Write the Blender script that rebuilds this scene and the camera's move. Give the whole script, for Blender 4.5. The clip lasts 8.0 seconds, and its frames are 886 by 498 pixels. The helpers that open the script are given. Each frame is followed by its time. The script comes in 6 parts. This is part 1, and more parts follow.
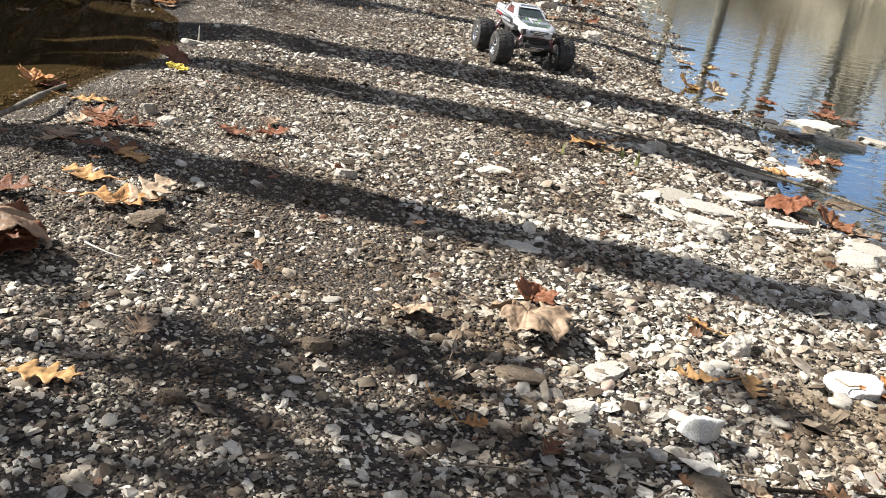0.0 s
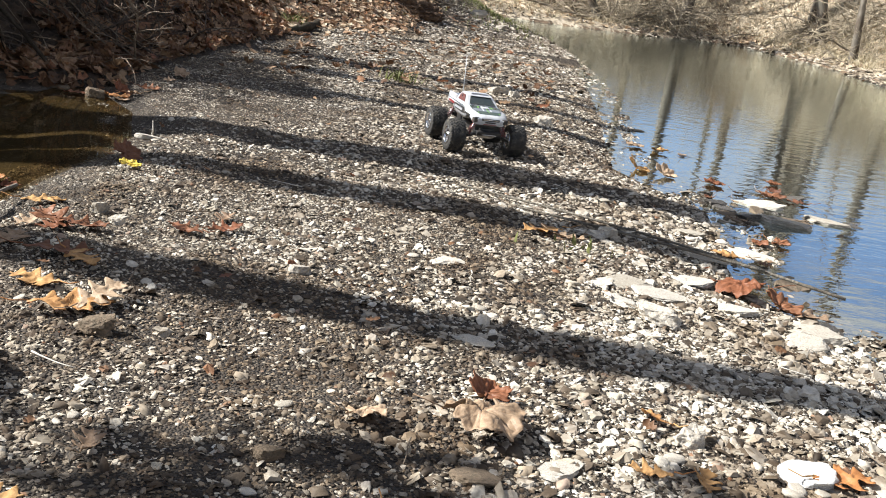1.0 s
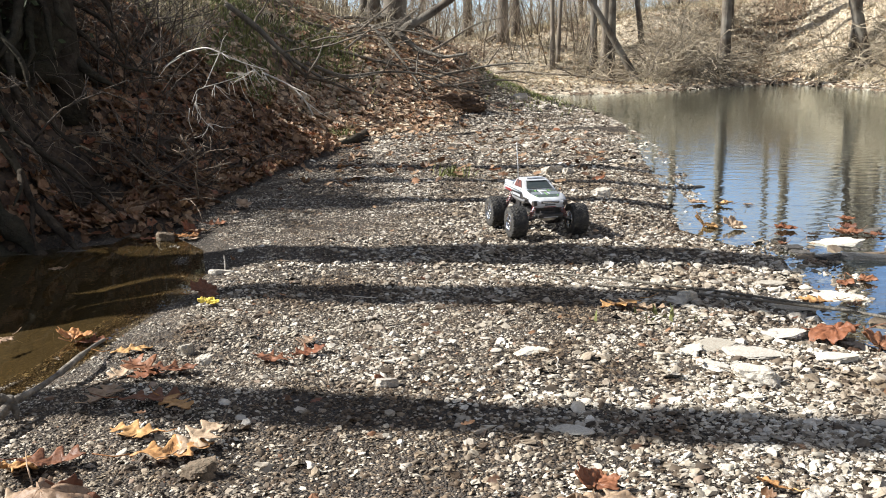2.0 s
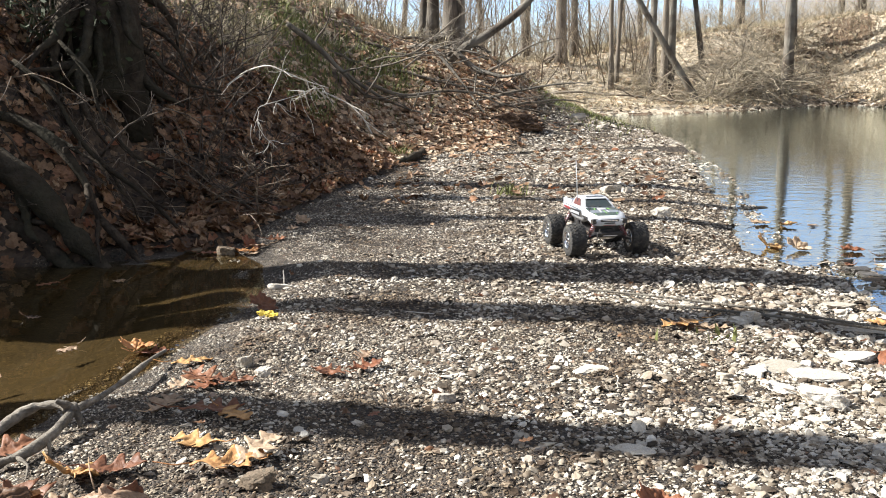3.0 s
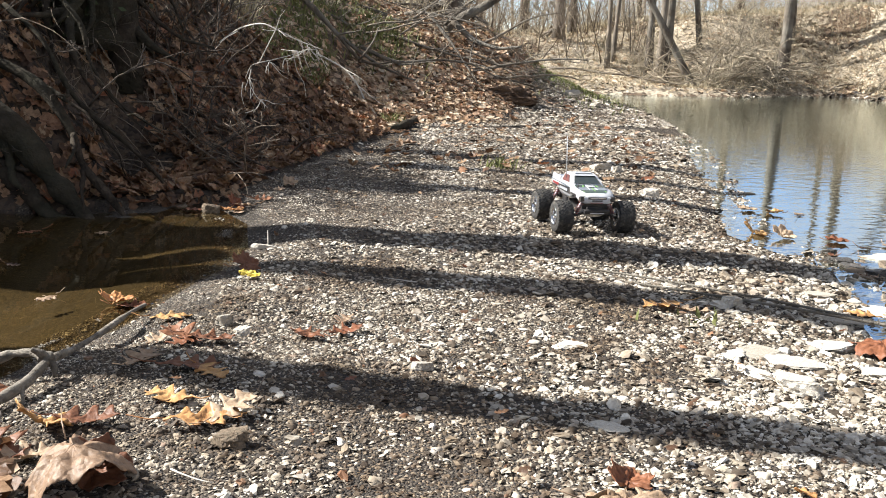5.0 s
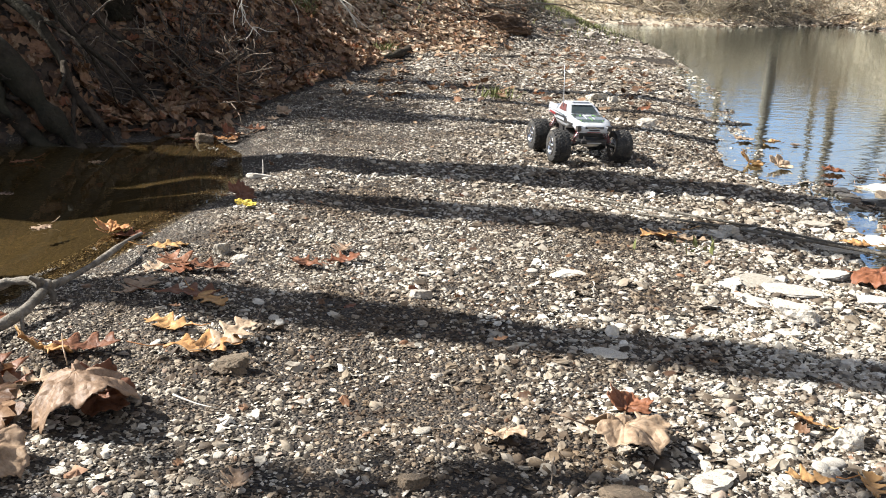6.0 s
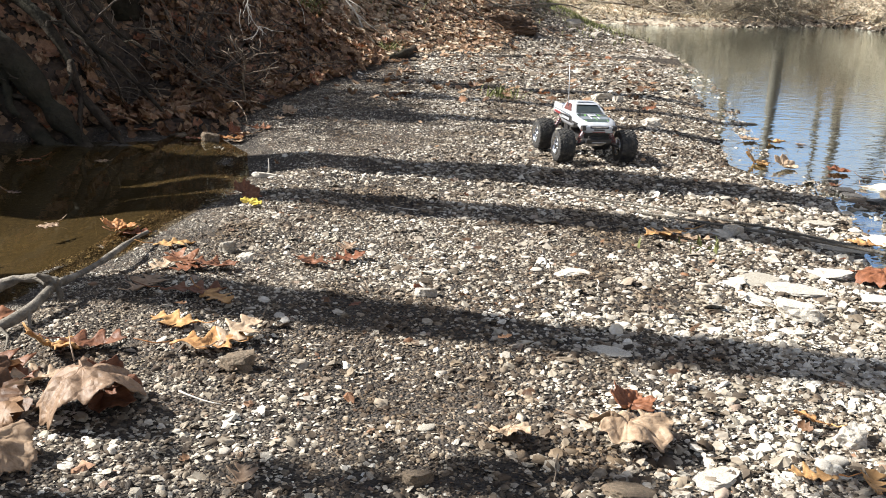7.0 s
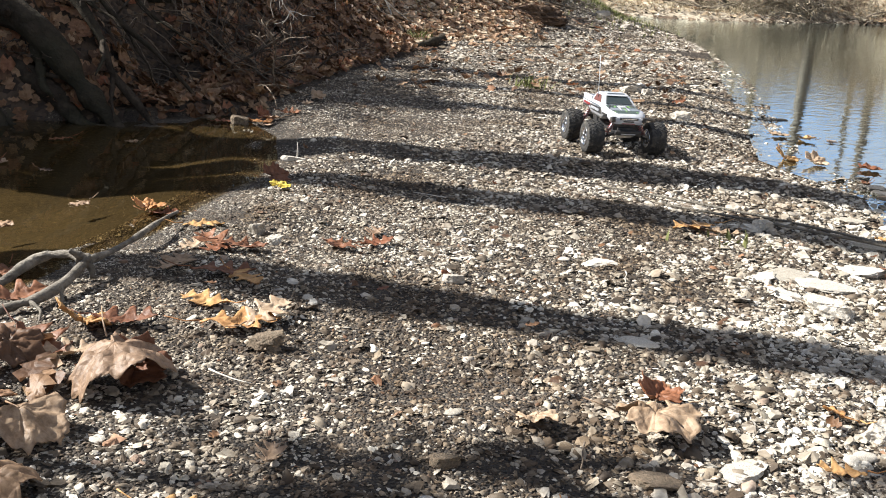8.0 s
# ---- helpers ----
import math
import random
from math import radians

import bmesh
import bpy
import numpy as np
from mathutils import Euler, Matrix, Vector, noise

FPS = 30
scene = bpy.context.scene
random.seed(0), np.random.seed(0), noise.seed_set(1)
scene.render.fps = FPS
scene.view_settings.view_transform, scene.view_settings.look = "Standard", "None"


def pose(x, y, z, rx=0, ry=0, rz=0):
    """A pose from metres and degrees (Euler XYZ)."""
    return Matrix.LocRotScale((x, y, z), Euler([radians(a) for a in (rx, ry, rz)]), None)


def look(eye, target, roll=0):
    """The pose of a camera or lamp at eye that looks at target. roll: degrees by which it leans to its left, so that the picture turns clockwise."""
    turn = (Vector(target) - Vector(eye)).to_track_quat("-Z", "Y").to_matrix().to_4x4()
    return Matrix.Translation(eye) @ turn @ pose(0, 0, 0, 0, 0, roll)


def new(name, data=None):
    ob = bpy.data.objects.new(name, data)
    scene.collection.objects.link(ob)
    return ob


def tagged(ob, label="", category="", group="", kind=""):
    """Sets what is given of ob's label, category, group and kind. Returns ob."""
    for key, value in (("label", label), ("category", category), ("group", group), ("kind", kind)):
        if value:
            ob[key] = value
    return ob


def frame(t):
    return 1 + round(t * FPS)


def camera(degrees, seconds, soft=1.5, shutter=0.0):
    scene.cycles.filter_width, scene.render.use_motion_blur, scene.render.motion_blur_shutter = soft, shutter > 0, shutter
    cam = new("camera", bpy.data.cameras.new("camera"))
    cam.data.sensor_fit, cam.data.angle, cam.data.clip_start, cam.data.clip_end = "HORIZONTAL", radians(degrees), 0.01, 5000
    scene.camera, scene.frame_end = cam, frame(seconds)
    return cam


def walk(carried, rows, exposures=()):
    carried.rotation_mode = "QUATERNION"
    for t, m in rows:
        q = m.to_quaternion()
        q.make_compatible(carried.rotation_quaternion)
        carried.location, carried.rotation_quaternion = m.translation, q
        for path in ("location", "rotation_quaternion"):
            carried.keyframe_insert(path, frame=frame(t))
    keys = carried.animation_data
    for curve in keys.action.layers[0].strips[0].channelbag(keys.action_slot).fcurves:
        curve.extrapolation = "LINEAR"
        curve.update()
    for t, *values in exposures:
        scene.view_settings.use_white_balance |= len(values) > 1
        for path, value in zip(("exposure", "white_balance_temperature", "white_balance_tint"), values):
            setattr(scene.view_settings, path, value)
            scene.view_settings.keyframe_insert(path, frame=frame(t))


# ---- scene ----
cam = camera(49.1, 8.0, soft=1.0)
PATH = [
    (0, (0.02, -0.024, 0.749), (0.262, 1.823, 0.02), 10.3),
    (0.5, (0.018, -0.028, 0.773), (0.26, 1.834, 0.086), 11.3),
    (1, (0.03, -0.019, 0.794), (0.332, 1.875, 0.224), 9.5),
    (1.5, (0.009, -0.006, 0.803), (0.266, 1.919, 0.324), 3.4),
    (1.7, (0.016, -0.015, 0.821), (0.211, 1.924, 0.372), 0.9),
    (2.8, (0.012, -0.013, 0.807), (0.091, 1.953, 0.448), -0.5),
    (3, (0.006, -0.006, 0.804), (0.043, 1.96, 0.438), -0.4),
    (3.5, (0.0, 0.0, 0.801), (-0.002, 1.963, 0.422), -0.2),
    (4, (0.0, 0.005, 0.797), (-0.008, 1.966, 0.402), 0.1),
    (4.5, (0.009, 0.005, 0.801), (0.026, 1.964, 0.396), 1.1),
    (5, (0.01, 0.003, 0.798), (0.076, 1.956, 0.373), 2.8),
    (5.2, (0.005, 0.007, 0.786), (0.084, 1.942, 0.287), 3.4),
    (6.3, (-0.008, 0.011, 0.783), (0.075, 1.929, 0.223), 2.7),
    (6.5, (-0.011, 0.012, 0.782), (0.05, 1.933, 0.23), 2.8),
    (7, (-0.004, 0.0, 0.783), (0.073, 1.919, 0.224), 3.0),
    (7.5, (-0.014, -0.002, 0.789), (0.052, 1.916, 0.226), 4.2),
    (8, (-0.021, -0.004, 0.774), (0.013, 1.909, 0.193), 4.1),
]
walk(cam, [(t, look(eye, target, roll)) for t, eye, target, roll in PATH], exposures=[(0.0, 1.32), (1.7, 1.26), (2.8, 1.56), (5.2, 1.58), (6.3, 1.46), (8.0, 1.45)])

# ---- world, sun ----
SUN_ELEV = 38.0
SUN_DIR = Vector((-0.985, 0.165, 0.0)).normalized() * math.cos(radians(SUN_ELEV)) + Vector((0, 0, math.sin(radians(SUN_ELEV))))
world = bpy.data.worlds.new("sky")
world.use_nodes = True
scene.world = world
wn = world.node_tree
sky = wn.nodes.new("ShaderNodeTexSky")
sky.sky_type = "NISHITA"
sky.sun_disc = False
sky.air_density = 0.5
sky.dust_density = 0.0
sky.ozone_density = 0.2
sky.sun_elevation = radians(SUN_ELEV)
sky.sun_rotation = math.atan2(SUN_DIR.x, SUN_DIR.y)
wn.nodes["Background"].inputs["Strength"].default_value = 0.08
# scattered white clouds all over the sky
where = wn.nodes.new("ShaderNodeTexCoord")
puffs = wn.nodes.new("ShaderNodeTexNoise")
puffs.inputs["Scale"].default_value, puffs.inputs["Detail"].default_value, puffs.inputs["Roughness"].default_value = 4.0, 6.0, 0.6
flat = wn.nodes.new("ShaderNodeMapping")
flat.inputs["Scale"].default_value = (1.0, 1.0, 3.0)
cover = wn.nodes.new("ShaderNodeMapRange")
cover.inputs["From Min"].default_value, cover.inputs["From Max"].default_value = 0.455, 0.56
clouds = wn.nodes.new("ShaderNodeMix")
clouds.data_type = "RGBA"
clouds.inputs[7].default_value = (3.6, 3.6, 3.6, 1)
wn.links.new(where.outputs["Generated"], flat.inputs["Vector"])
wn.links.new(flat.outputs[0], puffs.inputs["Vector"])
wn.links.new(puffs.outputs["Fac"], cover.inputs["Value"])
wn.links.new(cover.outputs[0], clouds.inputs[0])
wn.links.new(sky.outputs[0], clouds.inputs[6])
wn.links.new(clouds.outputs[2], wn.nodes["Background"].inputs["Color"])
sun = new("sun", bpy.data.lights.new("sun", "SUN"))
sun.data.energy = 5.0
sun.data.angle = radians(0.53)
sun.data.color = (1.0, 0.975, 0.925)
sun.matrix_world = look(tuple(SUN_DIR * 60), (0, 0, 0))


# ---- materials ----
def nodes_of(name):
    m = bpy.data.materials.new(name)
    m.use_nodes = True
    return m, m.node_tree, m.node_tree.nodes["Principled BSDF"]


def add(nt, kind, **values):
    n = nt.nodes.new(kind)
    for k, v in values.items():
        n.inputs[k].default_value = v
    return n


def ramp(nt, stops, source):
    n = nt.nodes.new("ShaderNodeValToRGB")
    e = n.color_ramp.elements
    while len(e) < len(stops):
        e.new(0.5)
    for el, (p, c) in zip(e, stops):
        el.position = p
        el.color = (*c, 1)
    nt.links.new(source, n.inputs[0])
    return n.outputs["Color"]


def mixc(nt, a, b, fac, mode="MIX"):
    n = nt.nodes.new("ShaderNodeMix")
    n.data_type = "RGBA"
    n.blend_type = mode
    for sock, v in ((n.inputs[6], a), (n.inputs[7], b), (n.inputs[0], fac)):
        if isinstance(v, (tuple, float, int)):
            sock.default_value = (*v, 1) if isinstance(v, tuple) else v
        else:
            nt.links.new(v, sock)
    return n.outputs[2]


def tex_noise(nt, scale, detail=4.0, rough=0.6, stretch=None, space="Object"):
    co = nt.nodes.new("ShaderNodeTexCoord").outputs[space]
    if stretch:
        mp = nt.nodes.new("ShaderNodeMapping")
        mp.inputs["Scale"].default_value = stretch
        nt.links.new(co, mp.inputs["Vector"])
        co = mp.outputs[0]
    n = add(nt, "ShaderNodeTexNoise", Scale=scale, Detail=detail, Roughness=rough)
    nt.links.new(co, n.inputs["Vector"])
    return n.outputs["Fac"]


def bump(nt, bsdf, height, strength=0.4, distance=0.01):
    b = add(nt, "ShaderNodeBump", Strength=strength, Distance=distance)
    nt.links.new(height, b.inputs["Height"])
    nt.links.new(b.outputs[0], bsdf.inputs["Normal"])


def surface(name, dark, light, scale=20.0, rough=0.85, big=None, bump_scale=None, bump_amt=0.4, dist=0.004, stretch=None, metallic=0.0, island=0.0, objrand=0.0, spec=0.4):
    """A worn surface: fine grain from dark to light, a second larger stain, relief, and a shift of tone from piece to piece."""
    m, nt, b = nodes_of(name)
    c = ramp(nt, [(0.3, dark), (0.72, light)], tex_noise(nt, scale, 6, 0.65, stretch))
    if big:
        st = ramp(nt, [(0.42, (0, 0, 0)), (0.62, (1, 1, 1))], tex_noise(nt, scale * 0.13, 3, 0.6))
        c = mixc(nt, c, big, mathn(nt, "MULTIPLY", st, 0.6))
    if island or objrand:
        src = nt.nodes.new("ShaderNodeNewGeometry").outputs["Random Per Island"] if island else nt.nodes.new("ShaderNodeObjectInfo").outputs["Random"]
        k = max(island, objrand)
        c = mixc(nt, c, ramp(nt, [(0, (1 - k,) * 3), (1, (1, 1, 1))], src), 1.0, "MULTIPLY")
    nt.links.new(c, b.inputs["Base Color"])
    b.inputs["Roughness"].default_value = rough
    b.inputs["Metallic"].default_value = metallic
    b.inputs["Specular IOR Level"].default_value = spec
    if bump_amt:
        bump(nt, b, tex_noise(nt, bump_scale or scale * 2, 5, 0.65, stretch), bump_amt, dist)
    return m


def mathn(nt, op, a, b):
    n = nt.nodes.new("ShaderNodeMath")
    n.operation = op
    for sock, v in zip(n.inputs, (a, b)):
        if isinstance(v, (float, int)):
            sock.default_value = v
        else:
            nt.links.new(v, sock)
    return n.outputs[0]


def pebble_material(name, stops, per_object=False):
    m, nt, b = nodes_of(name)
    src = nt.nodes.new("ShaderNodeObjectInfo").outputs["Random"] if per_object else nt.nodes.new("ShaderNodeNewGeometry").outputs["Random Per Island"]
    c = ramp(nt, stops, src)
    speck = ramp(nt, [(0.3, (0.62, 0.6, 0.57)), (0.65, (1.0, 1.0, 1.0))], tex_noise(nt, 90, 5, 0.7))
    c = mixc(nt, c, speck, 1.0, "MULTIPLY")
    dirt = ramp(nt, [(0.45, (0, 0, 0)), (0.7, (0.7, 0.7, 0.7))], tex_noise(nt, 14, 4, 0.6))
    c = mixc(nt, c, (0.15, 0.105, 0.068), dirt)
    damp = ramp(nt, [(0.36, (0.40, 0.33, 0.26)), (0.56, (1, 1, 1))], tex_noise(nt, 2.6, 5, 0.65))
    c = mixc(nt, c, damp, 0.0 if per_object else 1.0, "MULTIPLY")
    nt.links.new(c, b.inputs["Base Color"])
    b.inputs["Roughness"].default_value = 0.72
    b.inputs["Specular IOR Level"].default_value = 0.35
    bump(nt, b, tex_noise(nt, 220, 4, 0.7), 0.35, 0.002)
    return m


def leaf_material(name, stops):
    m, nt, b = nodes_of(name)
    g = nt.nodes.new("ShaderNodeNewGeometry").outputs["Random Per Island"]
    o = nt.nodes.new("ShaderNodeObjectInfo").outputs["Random"]
    c = ramp(nt, stops, mathn(nt, "FRACT", mathn(nt, "ADD", g, o), 0.0))
    blot = ramp(nt, [(0.35, (0.55, 0.5, 0.45)), (0.6, (1, 1, 1))], tex_noise(nt, 45, 5, 0.7))
    c = mixc(nt, c, blot, 1.0, "MULTIPLY")
    nt.links.new(c, b.inputs["Base Color"])
    b.inputs["Roughness"].default_value = 0.55
    b.inputs["Specular IOR Level"].default_value = 0.35
    vein = add(nt, "ShaderNodeTexVoronoi", Scale=38.0, Randomness=1.0)
    vein.feature = "DISTANCE_TO_EDGE"
    nt.links.new(nt.nodes.new("ShaderNodeTexCoord").outputs["Object"], vein.inputs["Vector"])
    ridge = mathn(nt, "MINIMUM", vein.outputs["Distance"], 0.22)
    bump(nt, b, mathn(nt, "ADD", ridge, mathn(nt, "MULTIPLY", tex_noise(nt, 120, 3, 0.6), 0.25)), 0.6, 0.009)
    tr = nt.nodes.new("ShaderNodeBsdfTranslucent")
    nt.links.new(c, tr.inputs["Color"])
    mx = add(nt, "ShaderNodeMixShader", Fac=0.22)
    nt.links.new(b.outputs[0], mx.inputs[1])
    nt.links.new(tr.outputs[0], mx.inputs[2])
    nt.links.new(mx.outputs[0], nt.nodes["Material Output"].inputs["Surface"])
    return m


def ground_material(name, dark, mid, pale, cell, relief=0.9):
    """Loose grit: small cells with their own tones, damp stains and relief."""
    m, nt, b = nodes_of(name)
    co = nt.nodes.new("ShaderNodeTexCoord").outputs["Object"]
    v = add(nt, "ShaderNodeTexVoronoi", Scale=cell, Randomness=1.0)
    nt.links.new(co, v.inputs["Vector"])
    sep = nt.nodes.new("ShaderNodeSeparateColor")
    nt.links.new(v.outputs["Color"], sep.inputs[0])
    c = ramp(nt, [(0.0, dark), (0.55, mid), (0.93, mid), (1.0, pale)], sep.outputs[0])
    damp = ramp(nt, [(0.4, (0.5, 0.48, 0.45)), (0.62, (1, 1, 1))], tex_noise(nt, 1.7, 5, 0.6))
    c = mixc(nt, c, damp, 1.0, "MULTIPLY")
    nt.links.new(c, b.inputs["Base Color"])
    b.inputs["Roughness"].default_value = 0.85
    inv = mathn(nt, "SUBTRACT", 1.0, v.outputs["Distance"])
    bump(nt, b, inv, relief, 0.012)
    return m


def water_material(name, tint, wave, strength, murk=0.0, sheen=5.0):
    m, nt, b = nodes_of(name)
    nt.nodes.remove(b)
    tr = nt.nodes.new("ShaderNodeBsdfTransparent")
    tr.inputs["Color"].default_value = (*tint, 1)
    gl = nt.nodes.new("ShaderNodeBsdfGlossy")
    gl.inputs["Roughness"].default_value = 0.02
    gl.inputs["Color"].default_value = (0.90, 0.99, 1.0, 1)
    h = tex_noise(nt, wave, 3, 0.5, (1.0, 2.2, 1.0))
    bp = add(nt, "ShaderNodeBump", Strength=strength, Distance=0.02)
    nt.links.new(h, bp.inputs["Height"])
    nt.links.new(bp.outputs[0], gl.inputs["Normal"])
    lw = add(nt, "ShaderNodeLayerWeight", Blend=0.5)
    nt.links.new(bp.outputs[0], lw.inputs["Normal"])
    shine = mathn(nt, "MULTIPLY_ADD", mathn(nt, "POWER", lw.outputs["Facing"], sheen), 0.98)
    shine.node.inputs[2].default_value = 0.02
    df = nt.nodes.new("ShaderNodeBsdfDiffuse")
    df.inputs["Color"].default_value = (0.24, 0.195, 0.12, 1)
    body = add(nt, "ShaderNodeMixShader", Fac=murk)
    nt.links.new(tr.outputs[0], body.inputs[1])
    nt.links.new(df.outputs[0], body.inputs[2])
    mx = nt.nodes.new("ShaderNodeMixShader")
    nt.links.new(shine, mx.inputs[0])
    nt.links.new(body.outputs[0], mx.inputs[1])
    nt.links.new(gl.outputs[0], mx.inputs[2])
    nt.links.new(mx.outputs[0], nt.nodes["Material Output"].inputs["Surface"])
    return m


GREY_STOPS = [(0.0, (0.04, 0.03, 0.021)), (0.28, (0.11, 0.085, 0.06)), (0.48, (0.25, 0.21, 0.16)), (0.66, (0.52, 0.47, 0.38)), (0.90, (0.84, 0.79, 0.69)), (0.97, (0.42, 0.38, 0.33)), (1.0, (0.33, 0.17, 0.09))]
M_PEBBLE = pebble_material("gravel", GREY_STOPS)
M_PEBBLE_WET = pebble_material("wet_gravel", [(p, tuple(0.62 * v for v in c)) for p, c in GREY_STOPS])
# brown gravel tone for damp mud, with some dapple shade in the colour
M_PEBBLE_MUD_SHADE = pebble_material("muddy_shaded_gravel", [(p, (0.56 * c[0], 0.49 * c[1], 0.42 * c[2])) for p, c in GREY_STOPS])
M_CHIP = pebble_material("pale_flakes", [(0.0, (0.30, 0.27, 0.22)), (0.4, (0.50, 0.46, 0.39)), (0.8, (0.74, 0.70, 0.62)), (1.0, (0.82, 0.79, 0.72))])
M_STONE = pebble_material("stone", [(0.0, (0.40, 0.37, 0.31)), (0.4, (0.56, 0.52, 0.45)), (0.8, (0.70, 0.66, 0.58)), (1.0, (0.33, 0.30, 0.26))], True)
# whiter stone copy, with the glare of full sun put into its colour
M_STONE_GLARE = pebble_material("glaring_white_stone", [(0.0, (0.70, 0.70, 0.68)), (1.0, (0.80, 0.80, 0.78))], True)
M_STONE_WHITE = pebble_material("white_stone", [(0.0, (0.46, 0.435, 0.385)), (1.0, (0.60, 0.575, 0.52))], True)
M_STONE_WET = surface("wet_stone", (0.06, 0.052, 0.044), (0.19, 0.17, 0.145), 22, 0.35, (0.05, 0.045, 0.035), 60, 0.6, 0.004, None, 0, 0, 0.4)
M_STONE_BROWN = surface("brown_stone", (0.10, 0.075, 0.05), (0.26, 0.19, 0.13), 30, 0.85, (0.07, 0.06, 0.04), 60, 0.6, 0.004)
M_GRIT = ground_material("grit", (0.018, 0.013, 0.009), (0.07, 0.053, 0.038), (0.24, 0.205, 0.155), 160)
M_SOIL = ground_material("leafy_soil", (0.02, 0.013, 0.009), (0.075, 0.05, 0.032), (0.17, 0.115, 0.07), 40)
# lightened copy of the leafy soil, with the bend's sunlight in its colour
M_SOIL_PALE = ground_material("pale_leafy_soil", (0.07, 0.045, 0.028), (0.19, 0.125, 0.075), (0.34, 0.25, 0.16), 30)
M_SAND = ground_material("sandy_bank", (0.20, 0.16, 0.11), (0.54, 0.46, 0.345), (0.72, 0.65, 0.53), 26)
M_FIELD = ground_material("field", (0.16, 0.135, 0.075), (0.33, 0.28, 0.17), (0.48, 0.42, 0.27), 6)
M_BED = ground_material("stream_bed", (0.028, 0.023, 0.014), (0.06, 0.048, 0.027), (0.12, 0.095, 0.056), 95, 0.25)
M_WATER = water_material("creek_water", (0.62, 0.55, 0.40), 6.0, 0.13, 0.10, 1.55)
M_POOL = water_material("pool_water", (0.70, 0.60, 0.42), 6.0, 0.02)
M_BARK = surface("bark", (0.022, 0.017, 0.013), (0.15, 0.12, 0.09), 14, 0.95, (0.24, 0.225, 0.19), 30, 0.9, 0.03, (1, 1, 0.18))
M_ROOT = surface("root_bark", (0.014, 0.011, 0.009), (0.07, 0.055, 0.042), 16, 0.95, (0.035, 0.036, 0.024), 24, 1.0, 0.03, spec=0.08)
M_CLAY = surface("brown_clay", (0.05, 0.03, 0.02), (0.24, 0.15, 0.09), 9, 0.95, (0.03, 0.02, 0.014), 25, 1.0, 0.03)
M_BARK_PALE = surface("pale_bark", (0.06, 0.048, 0.037), (0.27, 0.225, 0.175), 12, 0.9, (0.17, 0.15, 0.12), 28, 0.7, 0.02, (1, 1, 0.2))
M_TWIG = surface("twig", (0.10, 0.075, 0.055), (0.33, 0.26, 0.19), 30, 0.9, None, 60, 0.3, 0.004, None, 0, 0.5)
# twig copy with the bank's shade put into its colour
M_TWIG_SHADE = surface("shade_twig", (0.03, 0.023, 0.018), (0.13, 0.10, 0.075), 30, 0.9, None, 60, 0.3, 0.004, None, 0, 0.5)
# lightened twig copy; the far bank's bright sunlight is put into its colour
M_TWIG_PALE = surface("pale_twig", (0.24, 0.195, 0.135), (0.54, 0.46, 0.34), 30, 0.9, None, None, 0, 0, None, 0, 0.5)
M_DRIFT = surface("driftwood", (0.07, 0.058, 0.045), (0.36, 0.32, 0.26), 38, 0.85, (0.05, 0.042, 0.032), 60, 1.0, 0.012, (0.5, 1, 1))
M_BLEACHED = surface("bleached_wood", (0.36, 0.33, 0.28), (0.66, 0.62, 0.55), 24, 0.8, None, 50, 0.5, 0.004)
M_GRASS = surface("dry_grass", (0.32, 0.265, 0.165), (0.66, 0.58, 0.42), 3, 0.9, None, None, 0, 0, None, 0, 0.45)
M_GREEN = surface("green_growth", (0.09, 0.105, 0.03), (0.27, 0.28, 0.10), 8, 0.8, None, None, 0, 0, None, 0, 0.4)
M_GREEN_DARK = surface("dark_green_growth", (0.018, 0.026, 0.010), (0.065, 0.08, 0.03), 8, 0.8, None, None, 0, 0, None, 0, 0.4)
# brown litter, its tones lowered to bring out the bank's shade
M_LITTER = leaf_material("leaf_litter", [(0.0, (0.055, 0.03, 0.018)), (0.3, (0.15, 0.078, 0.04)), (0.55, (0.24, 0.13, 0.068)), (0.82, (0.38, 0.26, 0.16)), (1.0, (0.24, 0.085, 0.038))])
M_LITTER_DRY = leaf_material("bleached_leaf_litter", [(0.0, (0.34, 0.25, 0.16)), (0.4, (0.52, 0.42, 0.29)), (0.8, (0.66, 0.57, 0.42)), (1.0, (0.42, 0.27, 0.16))])
# lighter litter copy; sunlight at the bend is put into its colour
M_LITTER_SUNLIT = leaf_material("sunlit_leaf_litter", [(0.0, (0.27, 0.155, 0.095)), (0.3, (0.46, 0.31, 0.20)), (0.6, (0.56, 0.43, 0.30)), (0.87, (0.64, 0.55, 0.42)), (1.0, (0.42, 0.21, 0.11))])
M_LEAF_ORANGE = leaf_material("orange_leaf", [(0.0, (0.50, 0.25, 0.09)), (0.5, (0.60, 0.37, 0.16)), (1.0, (0.46, 0.19, 0.065))])
M_LEAF_TAN = leaf_material("tan_leaf", [(0.0, (0.40, 0.285, 0.19)), (0.5, (0.52, 0.39, 0.27)), (1.0, (0.31, 0.205, 0.135))])
M_LEAF_RED = leaf_material("red_brown_leaf", [(0.0, (0.21, 0.075, 0.035)), (0.5, (0.29, 0.13, 0.065)), (1.0, (0.15, 0.06, 0.035))])
M_LEAF_YELLOW = leaf_material("yellow_leaf", [(0.0, (0.72, 0.56, 0.06)), (1.0, (0.76, 0.6, 0.12))])


